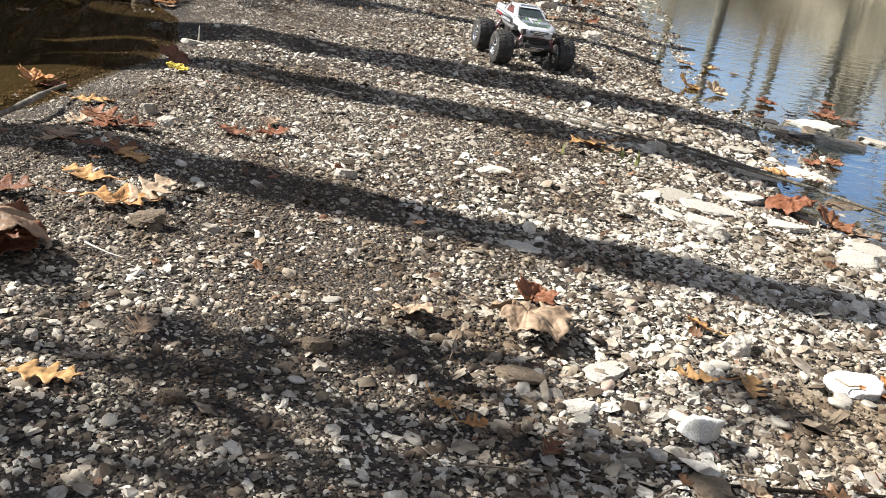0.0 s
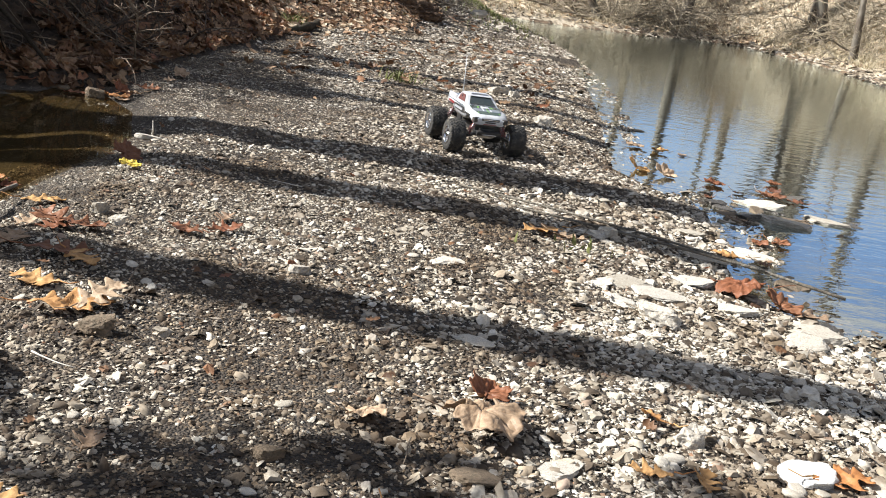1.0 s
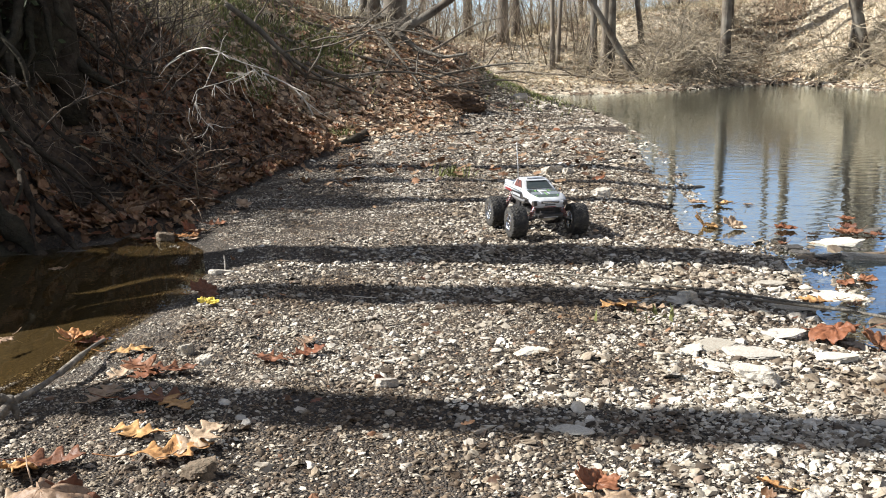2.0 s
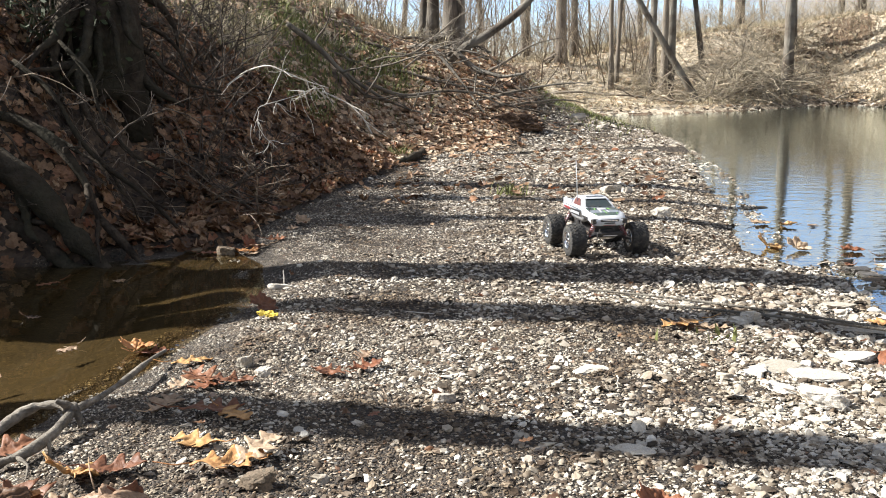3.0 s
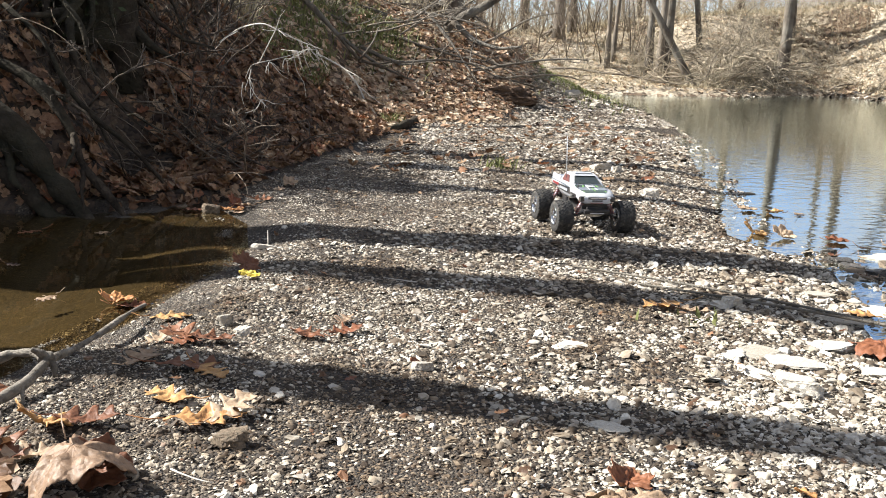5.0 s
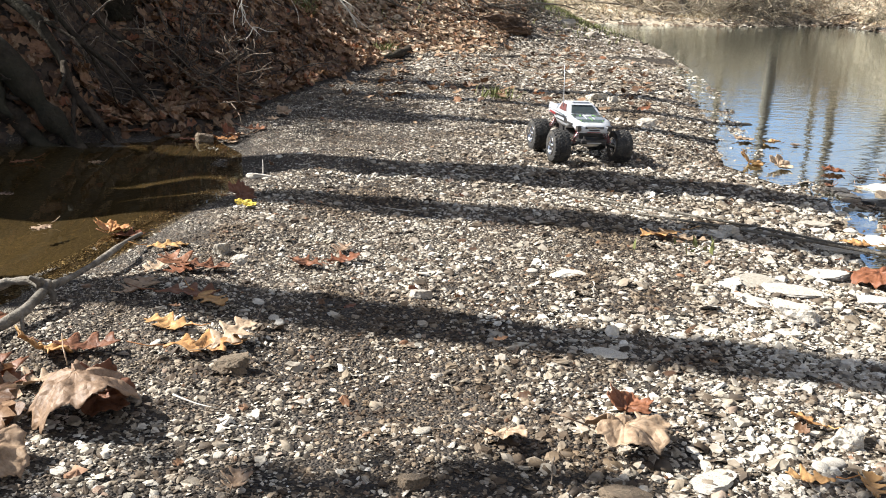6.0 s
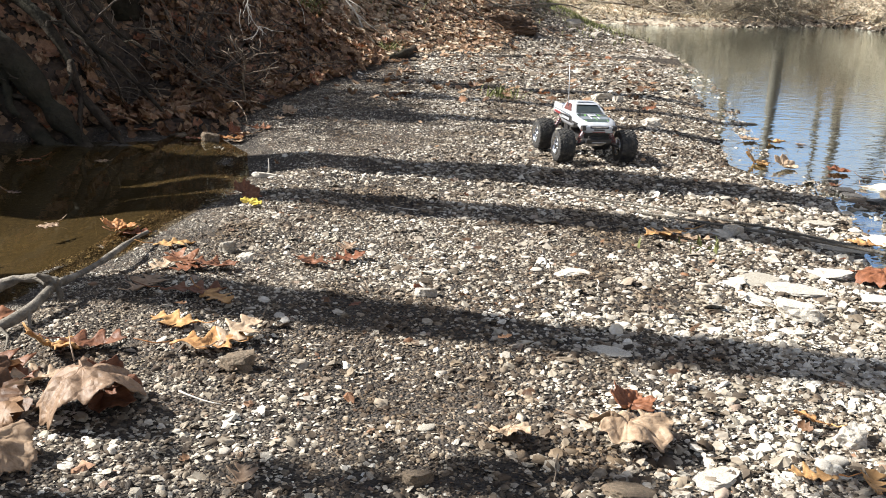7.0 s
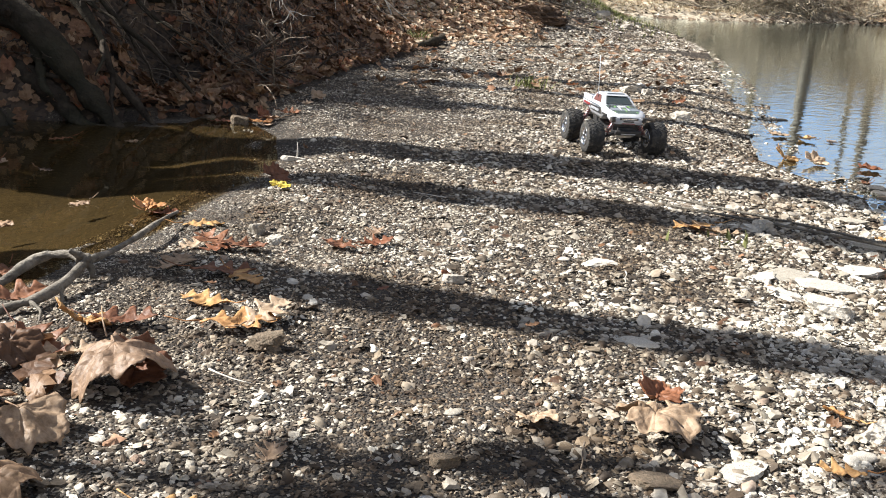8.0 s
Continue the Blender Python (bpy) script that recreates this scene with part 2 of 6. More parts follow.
# ---- shared builders ----
def value_noise(x, y, freq, seed):
    """Smooth noise in -1..1 over the plan."""
    x, y = np.asarray(x, float) * freq, np.asarray(y, float) * freq
    i, j = np.floor(x), np.floor(y)
    u, v = x - i, y - j
    u, v = u * u * (3 - 2 * u), v * v * (3 - 2 * v)

    def lattice(a, b):
        w = np.sin(a * 127.1 + b * 311.7 + seed * 74.7) * 43758.5453
        return (w - np.floor(w)) * 2 - 1
    top = lattice(i, j) * (1 - u) + lattice(i + 1, j) * u
    low = lattice(i, j + 1) * (1 - u) + lattice(i + 1, j + 1) * u
    return top * (1 - v) + low * v


def smooth(a, b, x):
    k = np.clip((x - a) / (b - a), 0, 1)
    return k * k * (3 - 2 * k)


def inside(poly, x, y):
    hit = np.zeros(np.shape(x), bool)
    for (x0, y0), (x1, y1) in zip(poly, poly[1:] + poly[:1]):
        c = (y0 > y) != (y1 > y)
        hit ^= c & (x < (x1 - x0) * (y - y0) / ((y1 - y0) or 1e-9) + x0)
    return hit


def edge_distance(poly, x, y):
    """Distance to the outline: positive outside, negative inside."""
    best = np.full(np.shape(x), 1e9)
    for (x0, y0), (x1, y1) in zip(poly, poly[1:] + poly[:1]):
        dx, dy = x1 - x0, y1 - y0
        k = np.clip(((x - x0) * dx + (y - y0) * dy) / (dx * dx + dy * dy), 0, 1)
        best = np.minimum(best, np.hypot(x - x0 - k * dx, y - y0 - k * dy))
    return np.where(inside(poly, x, y), -best, best)


def mesh_of(name, verts, faces, materials, smooth_shade=False, slots=None):
    """A mesh from arrays of corners and triangles (or quads)."""
    verts, faces = np.asarray(verts, np.float32), np.asarray(faces, np.int32)
    k = faces.shape[1]
    me = bpy.data.meshes.new(name)
    me.vertices.add(len(verts))
    me.vertices.foreach_set("co", verts.ravel())
    me.loops.add(faces.size)
    me.loops.foreach_set("vertex_index", faces.ravel())
    me.polygons.add(len(faces))
    me.polygons.foreach_set("loop_start", np.arange(0, faces.size, k, dtype=np.int32))
    for m in materials if isinstance(materials, (list, tuple)) else [materials]:
        me.materials.append(m)
    if slots is not None:
        me.polygons.foreach_set("material_index", np.asarray(slots, np.int32))
    me.polygons.foreach_set("use_smooth", np.full(len(faces), smooth_shade))
    me.update(calc_edges=True)
    me.validate()
    return me


class Soup:
    """Collects many small pieces of triangles into one mesh."""
    def __init__(self):
        self.v, self.f, self.n = [], [], 0

    def put(self, v, f):
        self.v.append(np.asarray(v, float))
        self.f.append(np.asarray(f, int) + self.n)
        self.n += len(v)

    def tube(self, pts, radii, sides=6):
        pts, radii = np.asarray(pts, float), np.asarray(radii, float)
        t = np.gradient(pts, axis=0)
        t /= np.linalg.norm(t, axis=1)[:, None] + 1e-9
        ref = np.array([0.0, 0.0, 1.0]) if abs(t[:, 2]).mean() < 0.8 else np.array([1.0, 0.0, 0.0])
        a = np.cross(t, ref)
        a /= np.linalg.norm(a, axis=1)[:, None] + 1e-9
        b = np.cross(t, a)
        ang = np.linspace(0, 2 * np.pi, sides, endpoint=False)
        ring = pts[:, None] + radii[:, None, None] * (np.cos(ang)[None, :, None] * a[:, None] + np.sin(ang)[None, :, None] * b[:, None])
        k = len(pts)
        i, j = np.meshgrid(np.arange(k - 1), np.arange(sides), indexing="ij")
        p, q = i * sides + j, i * sides + (j + 1) % sides
        f = np.concatenate([np.stack([p, q, q + sides], -1).reshape(-1, 3), np.stack([p, q + sides, p + sides], -1).reshape(-1, 3)])
        v = np.concatenate([ring.reshape(-1, 3), pts[:1], pts[-1:]])
        s = np.arange(sides)
        f = np.concatenate([f, np.stack([np.full(sides, k * sides), (s + 1) % sides, s], -1), np.stack([np.full(sides, k * sides + 1), (k - 1) * sides + s, (k - 1) * sides + (s + 1) % sides], -1)])
        self.put(v, f)

    def mesh(self, name, material, smooth_shade=True):
        return mesh_of(name, np.concatenate(self.v), np.concatenate(self.f), material, smooth_shade)


def child(name, me, parent, label="", kind=""):
    ob = new(name, me)
    ob.parent = parent
    return tagged(ob, label, kind=kind)


def part(name, bm, material, parent, label="", smooth_shade=False):
    me = bpy.data.meshes.new(name)
    bm.to_mesh(me)
    bm.free()
    me.materials.append(material)
    if smooth_shade:
        me.polygons.foreach_set("use_smooth", [True] * len(me.polygons))
    return child(name, me, parent, label)


# ---- the lie of the land ----
WATER_Z = -0.03
CREEK = [(1.75, 2.0), (1.58, 2.48), (1.52, 2.7), (1.56, 2.87), (1.68, 3.24), (1.80, 3.7), (1.66, 4.12), (1.59, 4.36), (1.74, 5.0), (2.05, 6.4), (2.42, 8.1),
         (2.72, 10.4), (2.92, 12.9), (2.72, 14.2), (2.5, 15.2), (2.25, 16.2), (2.2, 16.8), (2.6, 17.2), (4.3, 17.4), (5.9, 18.4), (7.6, 20.0), (9.2, 21.0),
         (9.5, 18.5), (9.3, 16.5), (8.8, 14.5), (8.0, 11.0), (7.2, 7.0), (6.8, 3.0), (6.8, -4.0), (2.4, -4.0), (2.0, 1.0)]
POOL = [(-0.97, 4.50), (-0.76, 4.13), (-0.68, 3.69), (-0.70, 3.33), (-0.76, 3.18), (-0.81, 2.97), (-0.84, 2.68), (-0.93, 2.40), (-1.05, 2.05), (-1.2, 1.7),
        (-2.2, 1.6), (-2.6, 3.0), (-2.4, 3.85), (-1.9, 4.15), (-1.28, 4.2), (-1.08, 4.3), (-1.02, 4.6)]
FOOT_Y = [-30, 0.5, 1.2, 1.8, 2.6, 3.5, 4.0, 4.25, 4.7, 5.4, 6.4, 7.7, 9.5, 11, 14, 17.5, 20, 30, 60]
FOOT_X = [-2.0, -1.3, -1.1, -1.6, -2.4, -2.5, -2.3, -1.4, -0.88, -0.8, -0.62, -0.28, -0.25, -0.42, -0.75, -1.7, -3.0, -6, -10]
BEND_X = [-0.6, 0.17, 0.61, 0.95, 1.4, 2.0, 2.4]
BEND_Y = [8.4, 9.2, 9.6, 10.2, 12.0, 14.5, 16.0]


def above_bend(x, y):
    """How far a place lies up the leafy slope at the bend."""
    return (y - np.interp(x, BEND_X, BEND_Y) + 0.25 * value_noise(x, y, 0.9, 6)) * (1 - smooth(16, 24, y))


def land(x, y):
    """Height of the ground over the plan."""
    x, y = np.asarray(x, float), np.asarray(y, float)
    dc, dp = edge_distance(CREEK, x, y), edge_distance(POOL, x, y)
    fine = 0.008 * value_noise(x, y, 2.3, 1) + 0.006 * value_noise(x, y, 6.1, 2) + 0.003 * value_noise(x, y, 17.0, 3)
    bar = np.minimum(0.045 * smooth(0, 0.5, dc) - 0.035, 0.045 * smooth(0, 0.35, dp) - 0.035) - 0.006 + fine
    bar = np.where(dc < 0, -0.035 - 0.45 * smooth(0, 2.5, -dc) + fine, bar)
    bar = np.where(dp < 0, -0.035 - 0.075 * smooth(0, 0.5, -dp) + fine, bar)
    # leafy bank on one side
    d = np.interp(y, FOOT_Y, FOOT_X) - x + 0.10 * value_noise(x, y, 1.1, 5)
    slope = np.interp(y, [3.2, 4.6, 7.2, 8.8, 10, 14, 18], [0.6, 0.95, 0.95, 0.85, 0.95, 1.0, 0.9])
    top = np.interp(y, [2.8, 4.6, 7, 10, 14, 20, 60], [1.3, 1.9, 1.9, 1.6, 1.7, 2.0, 1.8])
    up = np.clip(d, 0, None) * slope
    up = top * (1 - np.exp(-(up / top) ** 1.6 * 1.35)) + 0.02 * np.clip(d - 2.5, 0, 30)
    rough = 0.06 * value_noise(x, y, 1.7, 7) + 0.035 * value_noise(x, y, 4.3, 8) + 0.015 * value_noise(x, y, 11, 9)
    bend = np.interp(x, [-1.2, -0.4, 0.6, 1.1, 1.7, 2.4, 2.9], [1.5, 1.12, 0.95, 0.86, 0.42, 0.12, 0]) * smooth(0, 4.2, (y - 8.6 - 0.75 * np.clip(x, -1.5, 1.2) + 0.25 * value_noise(x, y, 0.9, 6)) * (1 - smooth(16, 24, y))) + 0.03 * smooth(0, 0.3, above_bend(x, y)) * (x < 2.6)
    bank = (np.where(d > 0, up, 0) ** 3 + bend ** 3) ** (1 / 3) + rough * np.maximum(smooth(0.05, 0.6, d), 0.6 * smooth(0.1, 1.0, above_bend(x, y)))
    bank = bank - 0.5 * np.exp(-((x + 1.62) / 0.30) ** 2 - ((y - 5.1) / 0.34) ** 2) - 0.25 * np.exp(-((x + 1.35) / 0.2) ** 2 - ((y - 4.85) / 0.25) ** 2)
    bank = np.maximum(bank, 0.02)
    # far and opposite shore
    e = np.where((y > 16.4) | (x > 4.5), np.clip(dc, 0, None), 0)
    shelf = np.interp(x, [0, 2, 5.2, 6.3, 40], [3.0, 2.0, 1.5, 0.3, 0.2])
    rise = np.interp(x, [0, 3.5, 5.5, 10, 16], [0.75, 0.85, 1.35, 1.85, 2.2])
    far = 0.10 * smooth(0, 0.6, e) + rise * smooth(0, 1, (e - shelf) / 3.2) + (0.09 * value_noise(x, y, 0.8, 11) + 0.05 * value_noise(x, y, 2.6, 12)) * smooth(0.3, 1.2, e)
    out = np.where(dc < 0, bar, np.maximum(np.maximum(bar, np.where((d > 0) | (bend > 0), bank, -9)), np.where(e > 0, far, -9)))
    return out


def axis(steps):
    a = [steps[0][0]]
    for start, stop, gap in steps:
        a += list(np.arange(start, stop, gap))[1 if a[-1] == start else 0:]
    return np.array(sorted(set(np.round(a, 4))))


gx = axis([(-900, -60, 60), (-60, -12, 3), (-12, -4, 0.4), (-4, 3.2, 0.05), (3.2, 12, 0.09), (12, 40, 1.5), (40, 900, 60)])
gy = axis([(-900, -40, 60), (-40, -3, 2), (-3, 0.4, 0.25), (0.4, 9, 0.055), (9, 24, 0.09), (24, 60, 1.0), (60, 1800, 90)])
GX, GY = np.meshgrid(gx, gy, indexing="ij")
GZ = land(GX, GY)
rng0 = np.random.default_rng(3)
gi, gj = np.meshgrid(np.arange(len(gx) - 1), np.arange(len(gy) - 1), indexing="ij")
p0 = gi * len(gy) + gj
quads = np.stack([p0, p0 + len(gy), p0 + len(gy) + 1, p0 + 1], -1).reshape(-1, 4)
cx = (GX[:-1, :-1] + GX[1:, 1:]).ravel() / 2
cy = (GY[:-1, :-1] + GY[1:, 1:]).ravel() / 2
dcc, dpc = edge_distance(CREEK, cx, cy), edge_distance(POOL, cx, cy)
footd = np.interp(cy, FOOT_Y, FOOT_X) - cx + 0.10 * value_noise(cx, cy, 1.1, 5)
zone = np.zeros(len(cx), int)
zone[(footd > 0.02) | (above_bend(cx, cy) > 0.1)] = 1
# paler soil on the slope that lies in the sun
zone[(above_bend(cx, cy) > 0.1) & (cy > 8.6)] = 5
zone[(dcc > 0) & ((cy > 16.4) | (cx > 4.5))] = 2
zone[(cy > 27) | (cx > 20) | (cx < -12)] = 3
zone[(dcc < -0.05 - np.where((cy > 16) | (cx > 4.5), 0.25 + 0.2 * value_noise(cx, cy, 1.9, 61), 0)) | (dpc < -0.04)] = 4
zone[(zone == 2) & (value_noise(cx, cy, 0.55, 62) + 0.6 * value_noise(cx, cy, 2.4, 63) + rng0.normal(0, 0.12, len(cx)) > np.where(cx > 7, 0.40, 0.42))] = 5
ground = tagged(new("ground", mesh_of("ground", np.stack([GX, GY, GZ], -1).reshape(-1, 3), quads, [M_GRIT, M_SOIL, M_SAND, M_FIELD, M_BED, M_SOIL_PALE], True, zone)),
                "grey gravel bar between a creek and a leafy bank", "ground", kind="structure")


def sheet(name, poly, z, material, label):
    bm = bmesh.new()
    bm.faces.new([bm.verts.new((x, y, z)) for x, y in poly])
    bm.faces.ensure_lookup_table()
    if bm.faces[0].normal.z < 0 or sum(ax * by - bx * ay for (ax, ay), (bx, by) in zip(poly, poly[1:] + poly[:1])) < 0:
        bmesh.ops.reverse_faces(bm, faces=bm.faces[:])
    bmesh.ops.triangulate(bm, faces=bm.faces[:])
    me = bpy.data.meshes.new(name)
    bm.to_mesh(me)
    bm.free()
    me.materials.append(material)
    return tagged(new(name, me), label, "water", kind="structure")


def grown(poly, by):
    """The outline moved outwards, so that the sheet runs into its shores."""
    out = []
    for k, (x, y) in enumerate(poly):
        (ax, ay), (bx, by2) = poly[k - 1], poly[(k + 1) % len(poly)]
        dx, dy = bx - ax, by2 - ay
        n = math.hypot(dx, dy) or 1
        sx, sy = -dy / n * by, dx / n * by
        if inside(poly, np.array([x + sx * 0.05]), np.array([y + sy * 0.05]))[0]:
            sx, sy = -sx, -sy
        out.append((x + sx, y + sy))
    return out


sheet("creek_water", grown(CREEK, 0.12), WATER_Z, M_WATER, "still brown creek water reflecting sky and bare trees")
sheet("pool_water", grown(POOL, 0.06), WATER_Z, M_POOL, "shallow clear brown pool beside the gravel")


# ---- trees ----
rng = np.random.default_rng(7)


def bent(start, direction, length, nodes, wobble, droop=0.0):
    """A wandering line from start."""
    d = np.array(direction, float)
    d /= np.linalg.norm(d)
    pts = [np.array(start, float)]
    for _ in range(nodes - 1):
        d = d + rng.normal(0, wobble, 3)
        d[2] -= droop
        d /= np.linalg.norm(d)
        pts.append(pts[-1] + d * length / (nodes - 1))
    return np.array(pts)


def boughs(soup, line, radii, count, start, reach, depth, sides=5, upward=0.5):
    """Side limbs along a line, with smaller ones on them."""
    for _ in range(count):
        k = start + (1 - start) * rng.random()
        f = k * (len(line) - 1)
        i = min(int(f), len(line) - 2)
        p = line[i] + (line[i + 1] - line[i]) * (f - i)
        r = np.interp(f, np.arange(len(radii)), radii) * 0.36
        a = rng.random() * 2 * np.pi
        axis_dir = line[i + 1] - line[i]
        axis_dir = axis_dir / np.linalg.norm(axis_dir)
        d = np.array([np.cos(a), np.sin(a), 0.15]) + axis_dir * upward
        ln = reach * (0.5 + 0.7 * rng.random()) * (1.15 - 0.6 * k)
        k = 4 if sides == 3 else 6
        limb = bent(p, d, ln, k, 0.14, -0.03)
        rad = np.linspace(r, max(r * 0.18, 0.0025), k)
        soup.tube(limb, rad, sides)
        if depth:
            boughs(soup, limb, rad, 4 + depth * 2, 0.25, reach * 0.42, depth - 1, 3, upward)


def tree(base, height, radius, label, lean=(0, 0), bark=None, limbs=5, clear=0.4, reach=None, depth=1, sink=0.15, group="bare trees", roots=0, wobble=1.0):
    x, y = base
    z = float(land(x, y)) - sink
    k = 12
    own = np.random.default_rng(int(abs(x) * 1000 + abs(y) * 77))
    t = np.linspace(0, 1, k)
    line = np.stack([x + lean[0] * height * t + 0.012 * height * np.cumsum(own.normal(0, 0.45, k)) * t * wobble,
                     y + lean[1] * height * t + 0.012 * height * np.cumsum(own.normal(0, 0.45, k)) * t * wobble, z + height * t], -1)
    rad = radius * (1 - 0.8 * t) * (1 + 0.28 * np.exp(-t * height / (radius * 1.6)))
    root_ob = new("tree")
    root_ob.location = (x, y, z)
    tagged(root_ob, label, "tree", group)
    trunk = Soup()
    fine = np.linspace(0, k - 1, 30)
    trunk.tube(np.stack([np.interp(fine, np.arange(k), line[:, c]) for c in range(3)], -1) - line[0], np.interp(fine, np.arange(k), rad) * (1 + 0.07 * rng.normal(0, 1, 30)), 12)
    for i in range(roots):
        a = rng.random() * 2 * np.pi
        r0 = bent((np.cos(a) * radius * 0.6, np.sin(a) * radius * 0.6, 0.35), (np.cos(a), np.sin(a), -0.5), radius * 3.5, 6, 0.15)
        trunk.tube(r0, np.linspace(radius * 0.4, radius * 0.1, 6), 6)
    child("trunk", trunk.mesh("trunk", bark or M_BARK), root_ob)
    if limbs:
        crown = Soup()
        boughs(crown, line - line[0], rad, limbs, clear, reach or height * 0.28, depth)
        child("crown", crown.mesh("crown", M_TWIG if bark is None else bark), root_ob)
    return root_ob


# trunks on the bank top that throw their shadows over the gravel
tree((-3.9, 4.39), 9.0, 0.215, "tall bare tree on the bank top", lean=(0.0, 0.047), limbs=9, clear=0.66, group="trees on the bank", wobble=0.25)
tree((-4.0, 3.82), 9.0, 0.155, "tall bare tree on the bank top", lean=(0.0, 0.009), limbs=8, clear=0.68, group="trees on the bank", wobble=0.25)
tree((-3.7, 2.88), 9.0, 0.135, "slim bare tree leaning over the bank", lean=(0.0, -0.0725), limbs=8, clear=0.68, group="trees on the bank", wobble=0.25)
tree((-4.1, 7.40), 9.0, 0.13, "bare tree on the bank top", lean=(0.0, 0.02), limbs=8, clear=0.6, group="trees on the bank", wobble=0.5)
tree((-4.3, 6.75), 9.0, 0.10, "slim bare tree on the bank top", lean=(0.0, -0.01), limbs=8, clear=0.6, group="trees on the bank", wobble=0.5)
tree((-1.62, 5.55), 8.0, 0.085, "dark trunk rising out of the leafy bank", lean=(-0.035, 0.01), bark=M_ROOT, limbs=7, clear=0.55, group="trees on the bank", roots=5)
# two unseen young oaks, added for the dappled shade on the near gravel
oak = tree((-2.95, 1.70), 3.6, 0.032, "unseen young oak added to dapple the gravel with shade", lean=(0.0, 0.0), limbs=16, clear=0.3, reach=0.6, depth=1, group="trees on the bank")
oak_two = tree((-3.2, 1.46), 3.6, 0.03, "unseen young oak added to dapple the gravel with shade", lean=(0.0, 0.01), limbs=14, clear=0.3, reach=0.6, depth=1, group="trees on the bank")
# leaf clumps set at the heights that place their shadows
for ob in (oak, oak_two):
    n = 120
    cl = rng.integers(0, 40, n)
    centre = np.stack([rng.normal(0, 0.16, 40), rng.normal(-0.06, 0.20, 40), rng.uniform(1.65, 2.5, 40)], -1)
    at = centre[cl] + rng.normal(0, 0.06, (n, 3))
    s_leaf = Soup()
    for p in at:
        u, w = rng.normal(0, 1, 3), rng.normal(0, 1, 3)
        u, w = u / np.linalg.norm(u) * 0.065, w / np.linalg.norm(w) * 0.045
        s_leaf.put([p - u, p - w, p + u, p + w], [(0, 1, 2), (0, 2, 3)])
    child("crown_leaves", s_leaf.mesh("crown_leaves", M_LITTER), ob, "brown oak leaves clumped to cast dappled shade", "stuff")

# trees at the bend
tree((0.40, 13.0), 11, 0.14, "broad dark tree trunk at the bend", lean=(0.015, 0), roots=4)
tree((0.13, 13.2), 10, 0.085, "dark tree trunk beside a broader one", lean=(0.02, 0))
tree((-0.02, 13.6), 10, 0.055, "dark tree trunk beside a broader one", lean=(0.06, 0))
tree((3.08, 22.0), 13, 0.135, "broad grey tree trunk on the far shore", lean=(-0.012, 0), bark=M_BARK_PALE, roots=4)
tree((2.55, 24.5), 12, 0.13, "grey bare tree on the far shore", lean=(0.0, 0))
tree((3.95, 20.6), 9, 0.055, "slim pale sapling on the far shore", lean=(-0.015, 0), bark=M_BARK_PALE, limbs=6)
tree((4.12, 20.9), 9, 0.05, "slim pale sapling on the far shore", lean=(0.01, 0), bark=M_BARK_PALE, limbs=6)
tree((3.6, 23.5), 11, 0.09, "slim bare tree on the far shore")
tree((4.78, 20.4), 12, 0.08, "one of three close trunks on the far bank", lean=(-0.02, 0))
tree((4.98, 20.3), 12, 0.07, "one of three close trunks on the far bank", lean=(0.0, 0), bark=M_BARK_PALE)
tree((5.15, 20.5), 12, 0.10, "one of three close trunks on the far bank", lean=(0.015, 0))
tree((5.55, 19.3), 9, 0.075, "dark tree leaning far over from the bank foot", lean=(-0.62, 0.02), limbs=6, clear=0.45)
tree((6.15, 21.5), 10, 0.06, "thin bare tree on the far bank", lean=(-0.16, 0.0))
tree((7.78, 20.9), 12, 0.115, "bare tree with washed-out roots on the far bank", lean=(0.012, 0), roots=7)
tree((8.6, 23), 12, 0.12, "bare tree on the far bank")
tree((10.4, 19.6), 10, 0.12, "dark tree leaning on the opposite bank", lean=(-0.32, 0), limbs=6, roots=5)
tree((11.2, 18.0), 12, 0.12, "bare tree on the opposite bank", lean=(-0.05, 0))
tree((10.0, 17.6), 9, 0.07, "slim bare tree on the opposite bank", lean=(-0.08, 0), limbs=9)
tree((10.6, 20.8), 10, 0.09, "bare tree on the opposite bank", lean=(0.04, 0), limbs=9)
tree((12.6, 24.0), 14, 0.15, "bare tree behind the opposite bank", limbs=9)
tree((14.2, 26.5), 14, 0.17, "bare tree behind the opposite bank", lean=(-0.04, 0), limbs=9)
tree((11.0, 24.8), 13, 0.12, "bare tree behind the opposite bank", lean=(0.03, 0), limbs=8)
tree((12.0, 22.0), 12, 0.14, "bare tree on the opposite bank")
tree((13.0, 16.0), 12, 0.13, "bare tree on the opposite bank", lean=(-0.08, 0))
for i in range(10):
    tx, ty = -7 + 27 * ((i * 0.618) % 1), 25 + 16 * rng.random()
    tree((tx, ty), 9 + 5 * rng.random(), 0.06 + 0.07 * rng.random(), "bare winter tree in the wood", lean=(rng.normal(0, 0.03), 0), limbs=4, depth=1)

# far wood: too many thin trunks to count
wood = Soup()
for i in range(80):
    tx, ty = rng.uniform(-25, 45), 34 + 60 * rng.random() ** 1.3
    z = float(land(tx, ty)) - 0.1
    h = rng.uniform(3.5, 7.5)
    ln = bent((tx, ty, z), (rng.normal(0, 0.06), 0, 1), h, 7, 0.04)
    rd = np.linspace(rng.uniform(0.03, 0.10), 0.012, 7)
    wood.tube(ln, rd, 5)
    boughs(wood, ln, rd, 7, 0.15, h * 0.2, 1, 3)
tagged(new("far_wood", wood.mesh("far_wood", M_TWIG)), "leafless grey-brown wood in the distance", "wood", kind="stuff")


